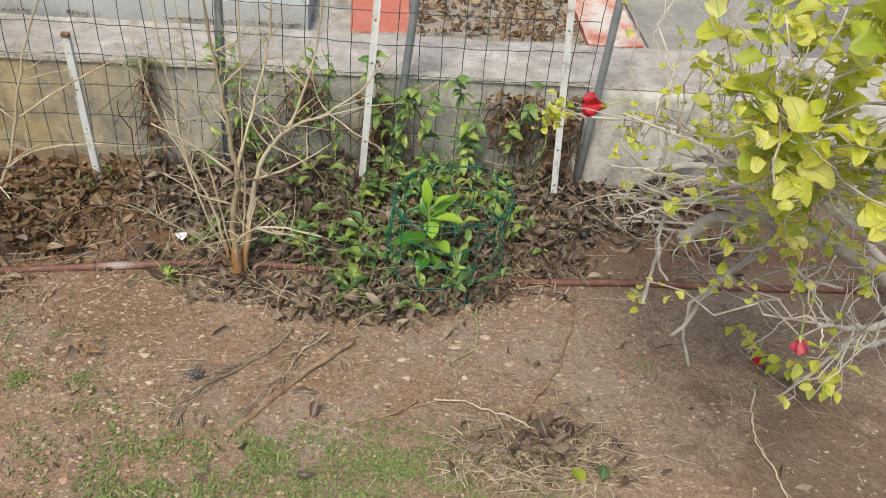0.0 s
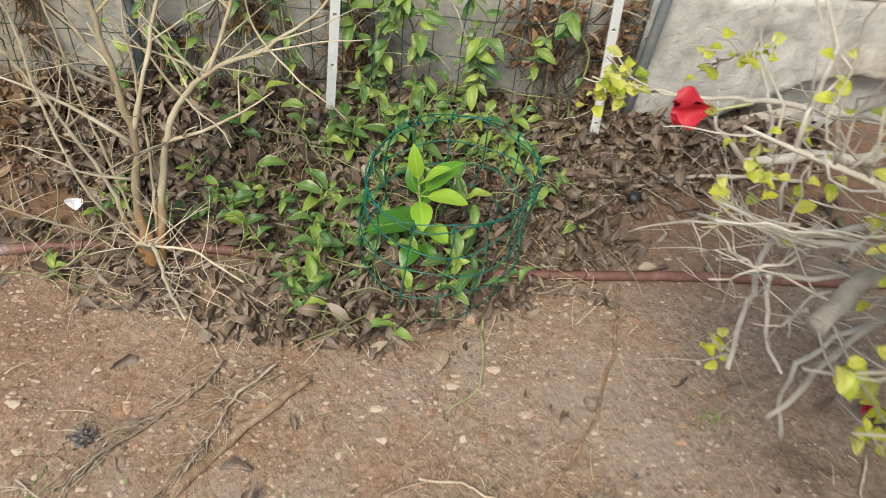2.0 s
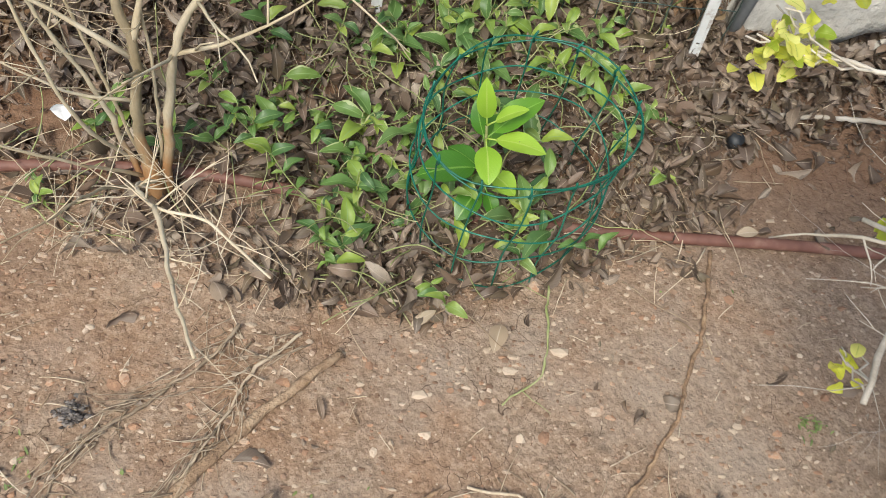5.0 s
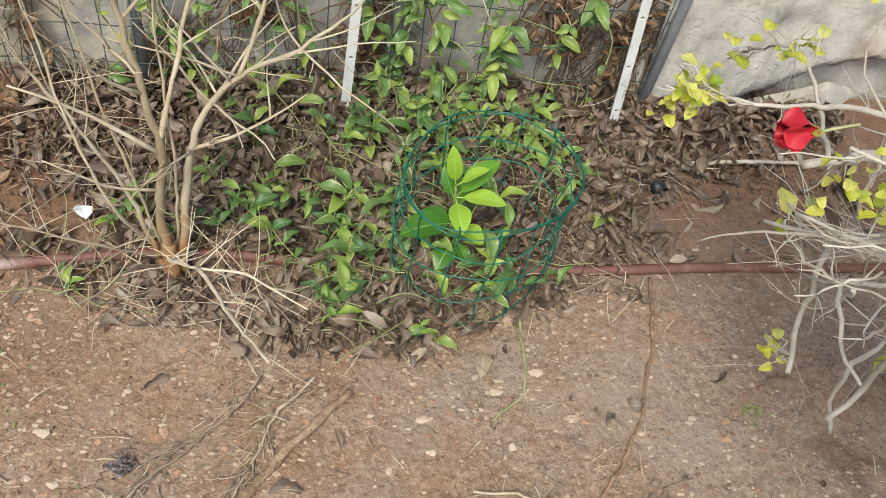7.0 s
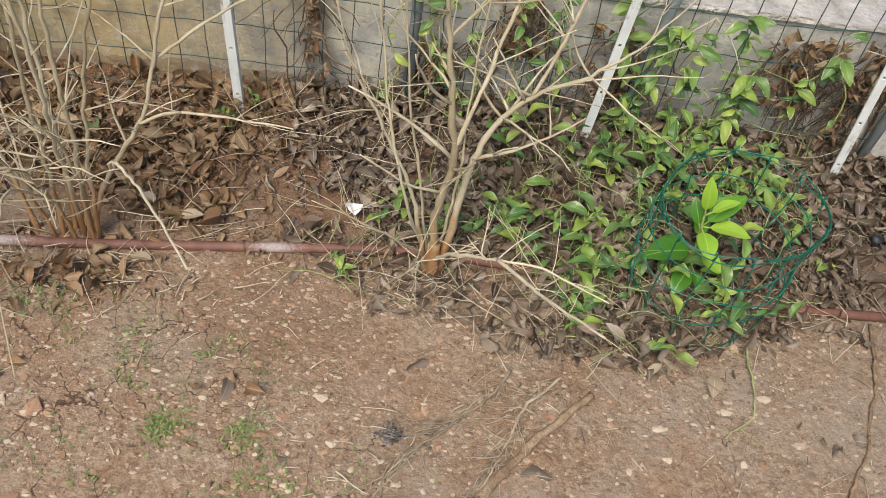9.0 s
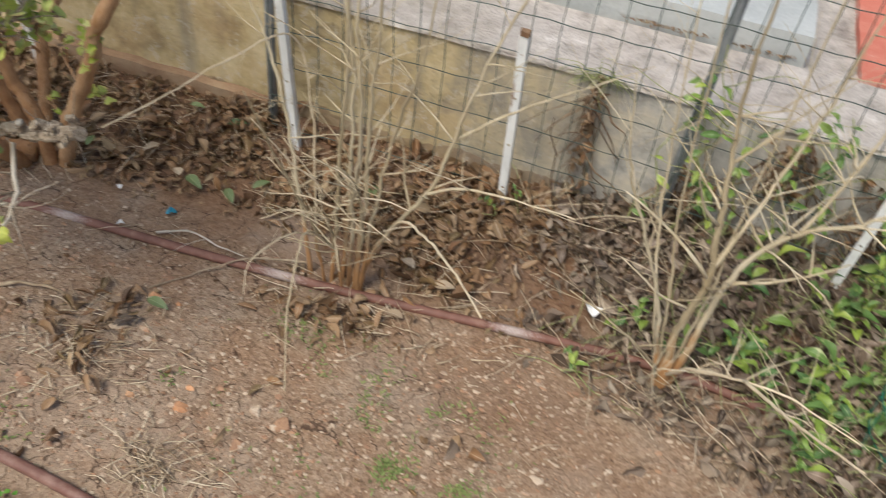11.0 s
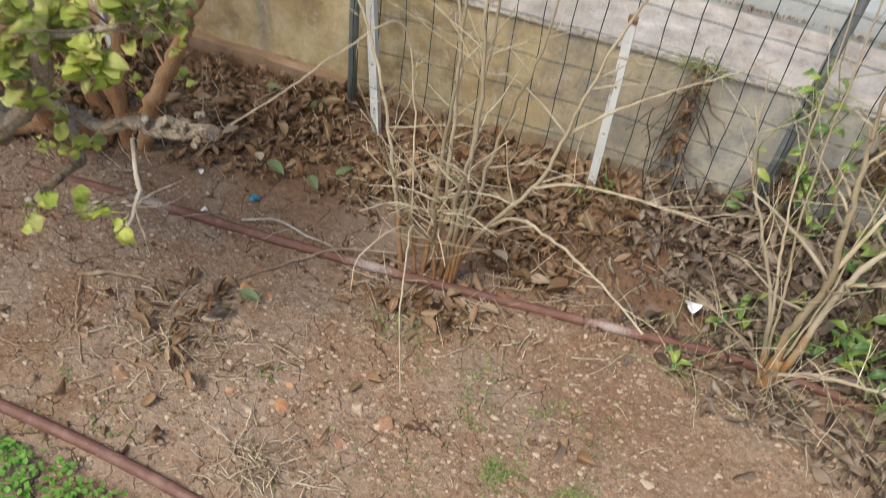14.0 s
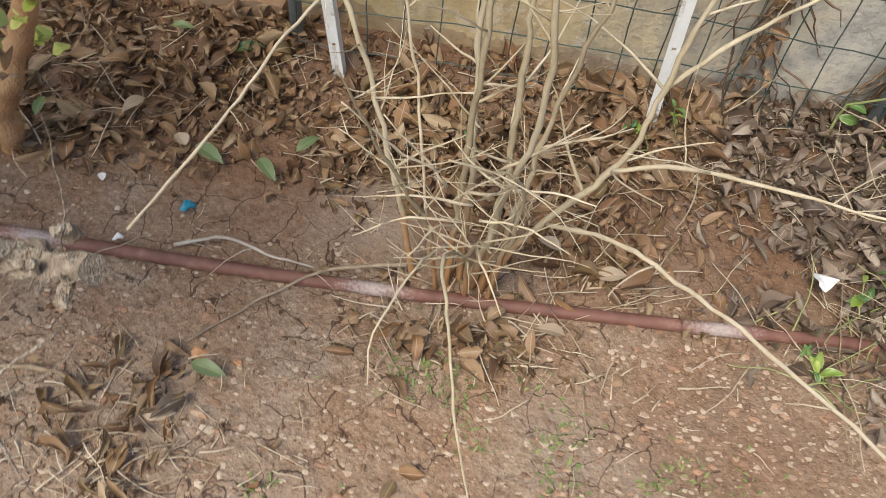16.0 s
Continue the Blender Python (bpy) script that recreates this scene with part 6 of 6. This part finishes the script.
hibiscus_east()
hibiscus_west()
bare_shrub((0.0, 1.495), [
    ([(-0.05, 1.492, -0.02), (-0.075, 1.51, 0.12), (-0.115, 1.55, 0.25), (-0.18, 1.60, 0.38), (-0.22, 1.62, 0.47), (-0.25, 1.63, 0.8)], 0.0042, 0.0013, STEMBARK, 12, (0.05, 0.15), 0.4),
    ([(-0.01, 1.49, -0.02), (-0.008, 1.5, 0.15), (-0.004, 1.508, 0.32), (-0.01, 1.54, 0.55), (-0.005, 1.54, 0.95)], 0.0048, 0.0016, STEMBARK, 12, (0.05, 0.16), 0.4),
    ([(0.02, 1.495, -0.02), (0.035, 1.47, 0.18), (0.057, 1.43, 0.39), (0.035, 1.46, 0.6), (0.015, 1.5, 0.85)], 0.0045, 0.0014, STEMBARK, 15, (0.05, 0.16), 0.3),
    ([(0.005, 1.5, -0.02), (-0.004, 1.55, 0.2), (-0.027, 1.59, 0.42), (-0.075, 1.6, 0.6), (-0.095, 1.62, 0.9)], 0.0045, 0.0014, STEMBARK, 10, (0.05, 0.15), 0.4),
    ([(0.032, 1.49, -0.02), (0.038, 1.51, 0.2), (0.034, 1.53, 0.36), (0.03, 1.56, 0.52), (0.015, 1.56, 0.95)], 0.0048, 0.0014, STEMBARK, 11, (0.06, 0.16), 0.4),
    ([(0.015, 1.48, -0.02), (0.014, 1.45, 0.12), (0.027, 1.39, 0.24), (0.039, 1.34, 0.3)], 0.0036, 0.001, STEMBARK, 14, (0.05, 0.13), 0.1),
    ([(0.04, 1.48, -0.02), (0.055, 1.46, 0.16), (0.054, 1.42, 0.3), (-0.009, 1.38, 0.36)], 0.0034, 0.001, STEMBARK, 14, (0.05, 0.13), 0.1),
    ([(-0.02, 1.485, -0.02), (-0.036, 1.47, 0.14), (-0.072, 1.43, 0.28), (-0.107, 1.4, 0.42)], 0.0034, 0.001, STEMBARK, 10, (0.05, 0.13), 0.2),
    ([(0.045, 1.49, -0.02), (0.054, 1.5, 0.14), (0.074, 1.52, 0.3), (0.11, 1.55, 0.5), (0.125, 1.58, 0.85)], 0.0040, 0.0012, STEMBARK, 9, (0.05, 0.14), 0.4),
    ([(0.03, 1.50, -0.02), (0.07, 1.50, 0.11), (0.14, 1.51, 0.238), (0.165, 1.54, 0.33), (0.185, 1.57, 0.42), (0.215, 1.61, 0.52), (0.24, 1.64, 0.6), (0.27, 1.67, 0.85)], 0.0046, 0.0012, STEMBARK, 14, (0.06, 0.2), 0.4),
    ([(0.14, 1.51, 0.238), (0.20, 1.485, 0.29), (0.28, 1.43, 0.345), (0.383, 1.378, 0.387)], 0.0027, 0.0009, TWIG, 8, (0.04, 0.13), 0.3),
    ([(0.165, 1.54, 0.33), (0.24, 1.60, 0.37), (0.33, 1.65, 0.41), (0.42, 1.68, 0.46)], 0.0028, 0.0008, TWIG, 6, (0.05, 0.13), 0.3),
    ([(0.09, 1.495, 0.15), (0.14, 1.40, 0.27), (0.198, 1.319, 0.336), (0.27, 1.20, 0.41), (0.33, 1.102, 0.456)], 0.0027, 0.0011, BLEACHED, 3, (0.03, 0.07), 0.2),
    ([(0.005, 1.47, 0.10), (-0.005, 1.39, 0.20), (0.012, 1.32, 0.22), (0.035, 1.24, 0.20), (0.078, 1.14, 0.15)], 0.0024, 0.0009, TWIG, 3, (0.03, 0.06), 0.1),
    ([(-0.04, 1.49, 0.12), (-0.075, 1.55, 0.32), (-0.105, 1.54, 0.435), (-0.135, 1.40, 0.458), (-0.15, 1.28, 0.47), (-0.168, 1.18, 0.481)], 0.0018, 0.0009, BLEACHED, 3, (0.02, 0.05), 0.1),
    ([(0.01, 1.47, 0.19), (-0.045, 1.45, 0.215), (-0.1, 1.445, 0.2)], 0.0017, 0.0007, BLEACHED, 2, (0.02, 0.05), 0.1),
    ([(0, 1.46, 0.17), (-0.05, 1.44, 0.19), (-0.105, 1.42, 0.165)], 0.0017, 0.0007, BLEACHED, 2, (0.02, 0.05), 0.1),
    ([(0.02, 1.47, 0.21), (0.07, 1.47, 0.235), (0.13, 1.46, 0.24)], 0.0017, 0.0007, BLEACHED, 2, (0.02, 0.05), 0.1),
    ([(0.02, 1.46, 0.22), (0.04, 1.44, 0.26), (0.055, 1.42, 0.3)], 0.0017, 0.0007, BLEACHED, 2, (0.02, 0.05), 0.1),
    ([(0.02, 1.46, 0.18), (0.06, 1.45, 0.2), (0.115, 1.43, 0.195)], 0.0017, 0.0007, BLEACHED, 2, (0.02, 0.05), 0.1),
    ([(-0.02, 1.48, 0.2), (-0.05, 1.475, 0.25), (-0.085, 1.47, 0.3)], 0.0017, 0.0007, BLEACHED, 2, (0.02, 0.05), 0.1),
    ([(0, 1.45, 0.18), (-0.02, 1.41, 0.22), (-0.035, 1.36, 0.24)], 0.0017, 0.0007, BLEACHED, 2, (0.02, 0.05), 0.1),
    ([(0.02, 1.45, 0.15), (0.03, 1.41, 0.18), (0.06, 1.36, 0.17)], 0.0017, 0.0007, BLEACHED, 2, (0.02, 0.05), 0.1),
    ([(-0.01, 1.45, 0.14), (-0.03, 1.37, 0.2), (-0.05, 1.29, 0.21), (-0.048, 1.26, 0.17)], 0.0017, 0.0007, BLEACHED, 2, (0.02, 0.05), 0.1),
    ([(-0.03, 1.48, 0.22), (-0.07, 1.45, 0.28), (-0.11, 1.42, 0.36)], 0.0017, 0.0007, BLEACHED, 2, (0.02, 0.05), 0.1),
    ([(0.03, 1.48, 0.24), (0.07, 1.46, 0.31), (0.1, 1.45, 0.36)], 0.0017, 0.0007, BLEACHED, 2, (0.02, 0.05), 0.1),
], "leafless many-stemmed shrub with pale tan twigs beside the pipe", 101)
bare_shrub((0.58, 1.485), [
    ([(0.581, 1.484, -0.025), (0.581, 1.485, 0.02), (0.580, 1.487, 0.05), (0.580, 1.490, 0.072)], 0.0122, 0.0088, STEMBARK, 0, (0.05, 0.1), 0.4),
    ([(0.578, 1.484, -0.02), (0.574, 1.492, 0.08), (0.578, 1.503, 0.16), (0.588, 1.516, 0.255), (0.565, 1.55, 0.38), (0.545, 1.58, 0.52), (0.53, 1.58, 0.9)], 0.0084, 0.0013, STEMBARK, 17, (0.06, 0.2), 0.5),
    ([(0.586, 1.486, -0.02), (0.600, 1.502, 0.08), (0.612, 1.528, 0.17), (0.635, 1.553, 0.255), (0.689, 1.57, 0.322), (0.755, 1.59, 0.345), (0.83, 1.62, 0.39), (0.9, 1.65, 0.47)], 0.0074, 0.0011, STEMBARK, 15, (0.06, 0.18), 0.6),
    ([(0.588, 1.516, 0.255), (0.612, 1.54, 0.34), (0.645, 1.59, 0.46), (0.66, 1.6, 0.56), (0.68, 1.6, 0.8)], 0.0036, 0.0012, TWIG, 13, (0.06, 0.18), 0.5),
    ([(0.56, 1.5, 0.05), (0.525, 1.46, 0.2), (0.49, 1.49, 0.337), (0.475, 1.52, 0.435), (0.45, 1.53, 0.65)], 0.0026, 0.0011, TWIG, 14, (0.05, 0.15), 0.3),
    ([(0.57, 1.5, 0.03), (0.54, 1.52, 0.2), (0.51, 1.55, 0.36), (0.48, 1.58, 0.7)], 0.0026, 0.0012, TWIG, 12, (0.05, 0.15), 0.4),
    ([(0.585, 1.5, 0.02), (0.60, 1.52, 0.2), (0.60, 1.54, 0.36), (0.61, 1.56, 0.7)], 0.0024, 0.0012, TWIG, 12, (0.05, 0.16), 0.4),
    ([(0.58, 1.49, 0.03), (0.60, 1.40, 0.16), (0.651, 1.317, 0.258), (0.707, 1.294, 0.275), (0.776, 1.225, 0.312)], 0.0034, 0.001, BLEACHED, 18, (0.03, 0.10), 0.2),
    ([(0.651, 1.317, 0.258), (0.68, 1.25, 0.30), (0.71, 1.18, 0.35), (0.742, 1.115, 0.397)], 0.0028, 0.0014, BLEACHED, 4, (0.03, 0.07), 0.2),
    ([(0.57, 1.49, 0.02), (0.55, 1.40, 0.14), (0.54, 1.33, 0.20), (0.51, 1.27, 0.24)], 0.0030, 0.0009, TWIG, 11, (0.04, 0.11), 0.1),
    ([(0.565, 1.49, 0.04), (0.52, 1.44, 0.13), (0.46, 1.41, 0.20), (0.40, 1.40, 0.24)], 0.0028, 0.0009, TWIG, 9, (0.04, 0.12), 0.1),
    ([(0.572, 1.484, 0.0), (0.55, 1.50, 0.10), (0.515, 1.525, 0.20), (0.47, 1.55, 0.28), (0.43, 1.56, 0.36), (0.40, 1.58, 0.5)], 0.0040, 0.0011, STEMBARK, 12, (0.05, 0.14), 0.4),
    ([(0.689, 1.57, 0.322), (0.72, 1.60, 0.40), (0.745, 1.63, 0.50), (0.76, 1.65, 0.7)], 0.0034, 0.001, TWIG, 7, (0.05, 0.14), 0.4),
], "leafless shrub with pale branching twigs growing beside the pipe", 202)
citrus()
creeper()
for x, top, leafy, seed, drift in ((0.33, 0.26, 0, 1, 0.0), (0.46, 0.42, 6, 2, 0.005), (0.56, 0.5, 9, 3, 0.0), (0.63, 0.36, 8, 4, 0.006), (0.72, 0.32, 7, 5, 0.0), (0.79, 0.42, 5, 6, -0.006), (0.90, 0.34, 9, 7, 0.004), (0.97, 0.42, 8, 8, 0.0), (1.03, 0.3, 8, 9, 0.008), (1.10, 0.38, 9, 10, 0.0), (1.17, 0.3, 6, 11, 0.0), (1.25, 0.34, 4, 12, -0.004), (0.49, 0.36, 8, 21, 0.004), (0.59, 0.40, 9, 22, -0.003), (0.66, 0.44, 9, 23, 0.004), (0.75, 0.40, 8, 24, 0.003), (0.93, 0.30, 9, 25, 0.0), (1.06, 0.28, 9, 26, -0.004), (0.52, 0.3, 0, 13, 0.006), (0.68, 0.3, 0, 14, -0.006), (0.86, 0.33, 0, 15, 0.006), (1.2, 0.3, 0, 16, 0.0)):
    fence_vine(x, 1.822, top, 500 + seed, leafy, drift)
wall_roots(0.335, 0.0, 0.30, 0.016, 44, 1, 60)
wall_roots(0.69, 0.12, 0.27, 0.05, 60, 3)
wall_roots(0.87, 0.03, 0.25, 0.05, 70, 4)
wall_roots(1.20, 0.08, 0.27, 0.06, 110, 5)
wall_roots(1.33, 0.0, 0.27, 0.035, 110, 6)
wall_roots(0.55, 0.02, 0.16, 0.05, 60, 7)
hibiscus_flower((1.223, 1.230, 0.588), (-1.0, 0.05, -0.02), 0.037, PETAL, "wilted crimson hibiscus flower on a bare twig", 1)
hibiscus_flower((1.371, 0.747, 0.552), (0.25, -0.1, -1.0), 0.024, PINKPETAL, "closed faded red hibiscus flower hanging from its stalk", 2)
hibiscus_flower((1.66, 1.26, 0.030), (-0.2, -0.5, -0.3), 0.030, PETAL, "fallen crimson hibiscus flower near the soil", 3)
hibiscus_flower((1.36, 0.93, 0.735), (0.1, -0.2, 1.0), 0.016, PINKPETAL, "small faded red hibiscus bud among the leaves", 4)
stick("dead_branch", [(0.834, 1.286, 0.004), (0.787, 1.242, 0.003), (0.742, 1.194, 0.002), (0.688, 1.133, 0.0), (0.62, 1.041, -0.003)], 0.0056, 0.0074, ROTBARK, "dead brown branch half sunk in the bare soil", "branch", 0, 4, 0.0034)
stick("dead_stalk", [(0.785, 1.305, 0.012), (0.73, 1.253, 0.006), (0.71, 1.199, 0.004), (0.687, 1.153, 0.004), (0.632, 1.063, 0)], 0.0022, 0.0014, DEADSTALK, "grey dead creeper stalk lying on the soil", "stalk", 5, 5)
stick("dead_stalk", [(0.71, 1.31, 0.01), (0.662, 1.246, 0.004), (0.602, 1.197, 0.004), (0.555, 1.146, 0.004), (0.532, 1.10, 0.002), (0.52, 1.04, 0)], 0.0022, 0.0014, DEADSTALK, "grey dead creeper stalk with side twigs on the soil", "stalk", 8, 6)
stick("surface_root", [(1.315, 1.475, 0.002), (1.295, 1.38, 0.003), (1.27, 1.30, 0.002), (1.235, 1.215, 0.003), (1.19, 1.15, 0.002), (1.145, 1.10, 0.001)], 0.0031, 0.0024, BROWNBARK, "thin crooked root running over the soil", "root", 1, 7)
stick("trailing_stem", [(1.09, 1.40, 0.01), (1.085, 1.34, 0.006), (1.075, 1.28, 0.01), (1.03, 1.235, 0.004)], 0.0017, 0.0012, GREENSTEM, "trailing green creeper stem on the bare soil", "stem", 2, 8)
stick("dead_stalk", [(0.96, 1.13, 0.006), (0.88, 1.085, 0), (0.80, 1.06, 0.0)], 0.0026, 0.0016, BROWNBARK, "brown dead twig lying on the soil", "twig", 1, 9)
stick("dead_stalk", [(0.99, 1.135, 0.004), (1.08, 1.115, 0.012), (1.16, 1.07, 0.01), (1.22, 1.05, 0.0)], 0.0019, 0.0012, STRAW, "bleached dead twig in the dry grass", "twig", 5, 10)
stick("dead_stalk", [(-0.06, 1.492, 0.022), (-0.113, 1.479, 0.020), (-0.164, 1.455, 0.019), (-0.225, 1.407, 0.006), (-0.283, 1.342, 0.002)], 0.0024, 0.0012, DEADSTALK, "dark dead twig lying across the pipe", "twig", 3, 11, 0.002)
stick("dead_stalk", [(-0.345, 1.462, 0.004), (-0.282, 1.480, 0.014), (-0.221, 1.469, 0.016), (-0.17, 1.468, 0.012)], 0.0024, 0.0012, GREYBARK, "grey dead twig in the leaf litter", "twig", 2, 12, 0.003)
stick("dead_stalk", [(-0.52, 1.24, 0.0), (-0.46, 1.26, 0.01), (-0.40, 1.27, 0.008), (-0.37, 1.25, 0.0)], 0.0034, 0.0022, STRAW, "curved yellowish dead stalk on the soil", "stalk", 0, 13)
stick("dead_stalk", [(-0.47, 1.22, 0.0), (-0.46, 1.14, 0.0), (-0.48, 1.09, 0.0), (-0.56, 1.085, 0.0)], 0.002, 0.0014, BROWNBARK, "thin bent brown twig on the soil", "twig", 0, 14)
stick("dead_stalk", [(1.63, 1.18, 0.004), (1.59, 1.08, 0.006), (1.60, 0.97, 0.002), (1.605, 0.88, 0.0)], 0.0022, 0.0014, STRAW, "straight bleached dead stalk below the bush", "stalk", 3, 15)
for x, y, ln, a, lab in ((-0.266, 1.313, 0.046, -1.75, "fallen green leaf on the bare soil"), (-0.369, 1.608, 0.052, -2.03, "fallen green leaf among dead leaves"), (-0.283, 1.607, 0.046, -2.35, "fallen grey-green leaf on the bare soil"), (-0.240, 1.630, 0.040, -0.6, "fallen dull green leaf beside the shrub"), (-0.585, 1.600, 0.036, 0.1, "fallen green leaf in the litter"), (-0.375, 1.775, 0.045, -1.1, "fallen green leaf at the foot of the wall"), (-0.475, 1.80, 0.036, -1.5, "fallen green leaf near the wall"), (-0.02, 1.69, 0.045, 0.2, "fallen green leaf behind the shrub")):
    single_leaf(x, y, ln, ln * 0.4, a, FALLENLEAF, lab)
single_leaf(-0.255, 1.272, 0.045, 0.02, 2.4, GREYLEAF, "curled grey dead leaf on the bare soil")
single_leaf(1.24, 0.945, 0.036, 0.026, 0.4, YELLOWLEAF, "fallen yellow-green leaf on the dry grass")
single_leaf(1.275, 0.95, 0.038, 0.022, -0.3, FALLENLEAF, "fallen olive green leaf on the dry grass")
s = Shape()
rngw = random.Random(2)
blade(s, Matrix.Translation((0.446, 1.572, height(0.446, 1.572) + 0.026)) @ Euler((0.35, 0.2, 0.4)).to_matrix().to_4x4(), 0.034, 0.028, 0.5, 1.2, 0.5, 0.5, 8, 6, wavy=0.4)
tagged(part("paper_scrap", s, PAPER), "crumpled scrap of white paper on the leaf litter", "paper scrap")
s = Shape()
blade(s, Matrix.Translation((-0.357, 1.512, height(-0.357, 1.512) + 0.006)) @ Euler((0.1, 0.3, -0.9)).to_matrix().to_4x4(), 0.026, 0.016, 0.5, 1.2, 0.8, 0.5, 8, 6, wavy=0.3)
tagged(part("wrapper_scrap", s, BLUE), "torn scrap of shiny blue wrapper on the soil", "wrapper")
for x, y, a in ((-0.463, 1.5275, 0.5), (-0.406, 1.456, 2.1)):
    s = Shape()
    blade(s, Matrix.Translation((x, y, height(x, y) + 0.012)) @ Euler((0.2, 0.2, a)).to_matrix().to_4x4(), 0.015, 0.010, 0.4, 0.8, 0.3, 0.5, 6, 4, wavy=0.3)
    tagged(part("paper_scrap", s, PAPER), "tiny torn scrap of white paper on the soil", "paper scrap", "paper scraps")
for x, y, ln, wd, a, lab in ((-0.381, 1.603, 0.026, 0.02, 0.8, "round silvery dry leaf beside a green one"), (1.028, 1.338, 0.042, 0.024, 2.9, "pale tan dead leaf at the edge of the litter"), (1.346, 1.494, 0.034, 0.016, -1.4, "pale dry leaf lying on the pipe"), (0.915, 1.325, 0.040, 0.014, -0.9, "pale twisted dead leaf on the bare soil"), (0.655, 1.548, 0.042, 0.026, 0.7, "broad tan dead leaf behind the pipe"), (0.142, 1.446, 0.036, 0.018, 1.5, "pale tan dead leaf before the pipe"), (0.121, 1.556, 0.034, 0.020, 1.2, "tan dead leaf beside the shrub"), (0.167, 1.528, 0.04, 0.02, -1.3, "tan dead leaf on bare red soil"), (-0.457, 1.664, 0.04, 0.022, 2.5, "broad tan dead leaf on the litter"), (1.14, 1.69, 0.04, 0.022, 0.4, "pale grey dead leaf behind the cage")):
    single_leaf(x, y, ln, wd, a, TANLEAF, lab)
stick("dead_stalk", [(1.434, 1.708, 0.012), (1.52, 1.712, 0.016), (1.60, 1.713, 0.018), (1.69, 1.715, 0.012)], 0.0044, 0.0034, GREYBARK, "straight pale grey stick at the foot of the wall", "stick", 1, 31, 0.002)
stick("dead_stalk", [(1.40, 1.822, 0.012), (1.443, 1.794, 0.014), (1.507, 1.815, 0.018), (1.57, 1.835, 0.02)], 0.0034, 0.0018, DEADSTALK, "curved dry tan stalk below the broken render", "stalk", 0, 32, 0.003)
stick("surface_root", [(0.722, 1.091, 0.003), (0.78, 1.069, 0.002), (0.829, 1.055, 0.003), (0.871, 0.998, 0.001)], 0.0018, 0.0012, DEADSTALK, "thin pale root among the weeds", "root", 2, 33)
stick("dead_stalk", [(-0.511, 1.237, 0.004), (-0.47, 1.17, 0.003), (-0.405, 1.092, 0.002)], 0.0016, 0.0012, BROWNBARK, "thin brown twig on the trodden soil", "twig", 1, 34)
cap = thing("bottle_cap", (1.368, 1.655, 0), "small black plastic cap lying on the soil", "cap")
s = Shape()
tube(s, [(1.366, 1.655, height(1.366, 1.655) + 0.004), (1.368, 1.653, height(1.366, 1.655) + 0.022)], 0.011, 0.0105, 16)
part("shell", s, BLACK, cap)
s = Shape()
rngd = random.Random(6)
for _ in range(190):
    pebble_shape(s, (0.540 + rngd.gauss(0, 0.0065), 1.188 + rngd.gauss(0, 0.0075), height(0.540, 1.188) + abs(rngd.gauss(0.004, 0.008))), rngd.uniform(0.001, 0.0034), rngd)
tagged(part("soil_clod", s, CHAR, smooth=False), "dark crumbly clump of burnt debris on the soil", "clod", kind="stuff")
pebbles()
dry_grass()
weeds()
gravel(60000, 4)
coarse_gravel(13000, 6)
leaf_litter("leaf_litter", 7600, 0.30, 1.75, 0.95, 1.885, 9, "thick litter of slim grey-brown dead leaves under the creeper", (0.012, 0.052), 0.034, None, GREYLEAF, (0.24, 0.5))
leaf_litter("leaf_litter", 4300, -1.3, 0.34, 0.95, 1.885, 10, "loose litter of curled brown dead leaves along the wall", (0.012, 0.050), 0.024, None, DRYLEAF, (0.26, 0.55))
leaf_litter("leaf_crumbs", 6500, 0.25, 1.75, 0.95, 1.88, 29, "broken crumbs of grey dead leaves between the litter", (0.004, 0.016), 0.030, None, GREYLEAF)
leaf_litter("leaf_crumbs", 3600, -1.2, 0.3, 0.95, 1.88, 30, "broken brown crumbs of dead leaves on the soil", (0.004, 0.018), 0.020, None, DRYLEAF)
leaf_heap([(-0.298, 1.315), (-0.308, 1.265), (-0.315, 1.21), (-0.306, 1.13)], 60, 61)
leaf_litter("terrace_litter", 1300, 0.96, 1.4, 2.12, 3.3, 19, "dead leaves on the terrace planting bed", (0.02, 0.04), 0.015, 0.292)
s = Shape()
rngs = random.Random(44)
for _ in range(900):
    x = rngs.uniform(-0.7, 0.7)
    if noise.noise((x * 6, 3, 1)) < 0.02 + rngs.uniform(-0.1, 0.1):
        continue
    ln = rngs.uniform(0.003, 0.011)
    blade(s, Matrix.Translation((x, 2.122 - abs(rngs.gauss(0, 0.006)), 0.3015 + rngs.uniform(0, 0.003))) @ Euler((rngs.gauss(0.1, 0.4), rngs.gauss(0, 0.5), rngs.uniform(0, 6.3))).to_matrix().to_4x4(), ln, ln * 0.45, 0.8, 0.9, 0.4, 0.47, 4, 2)
tagged(part("step_debris", s, DRYLEAF), "line of dead leaves and dirt at the foot of the step", "leaf litter", kind="stuff")
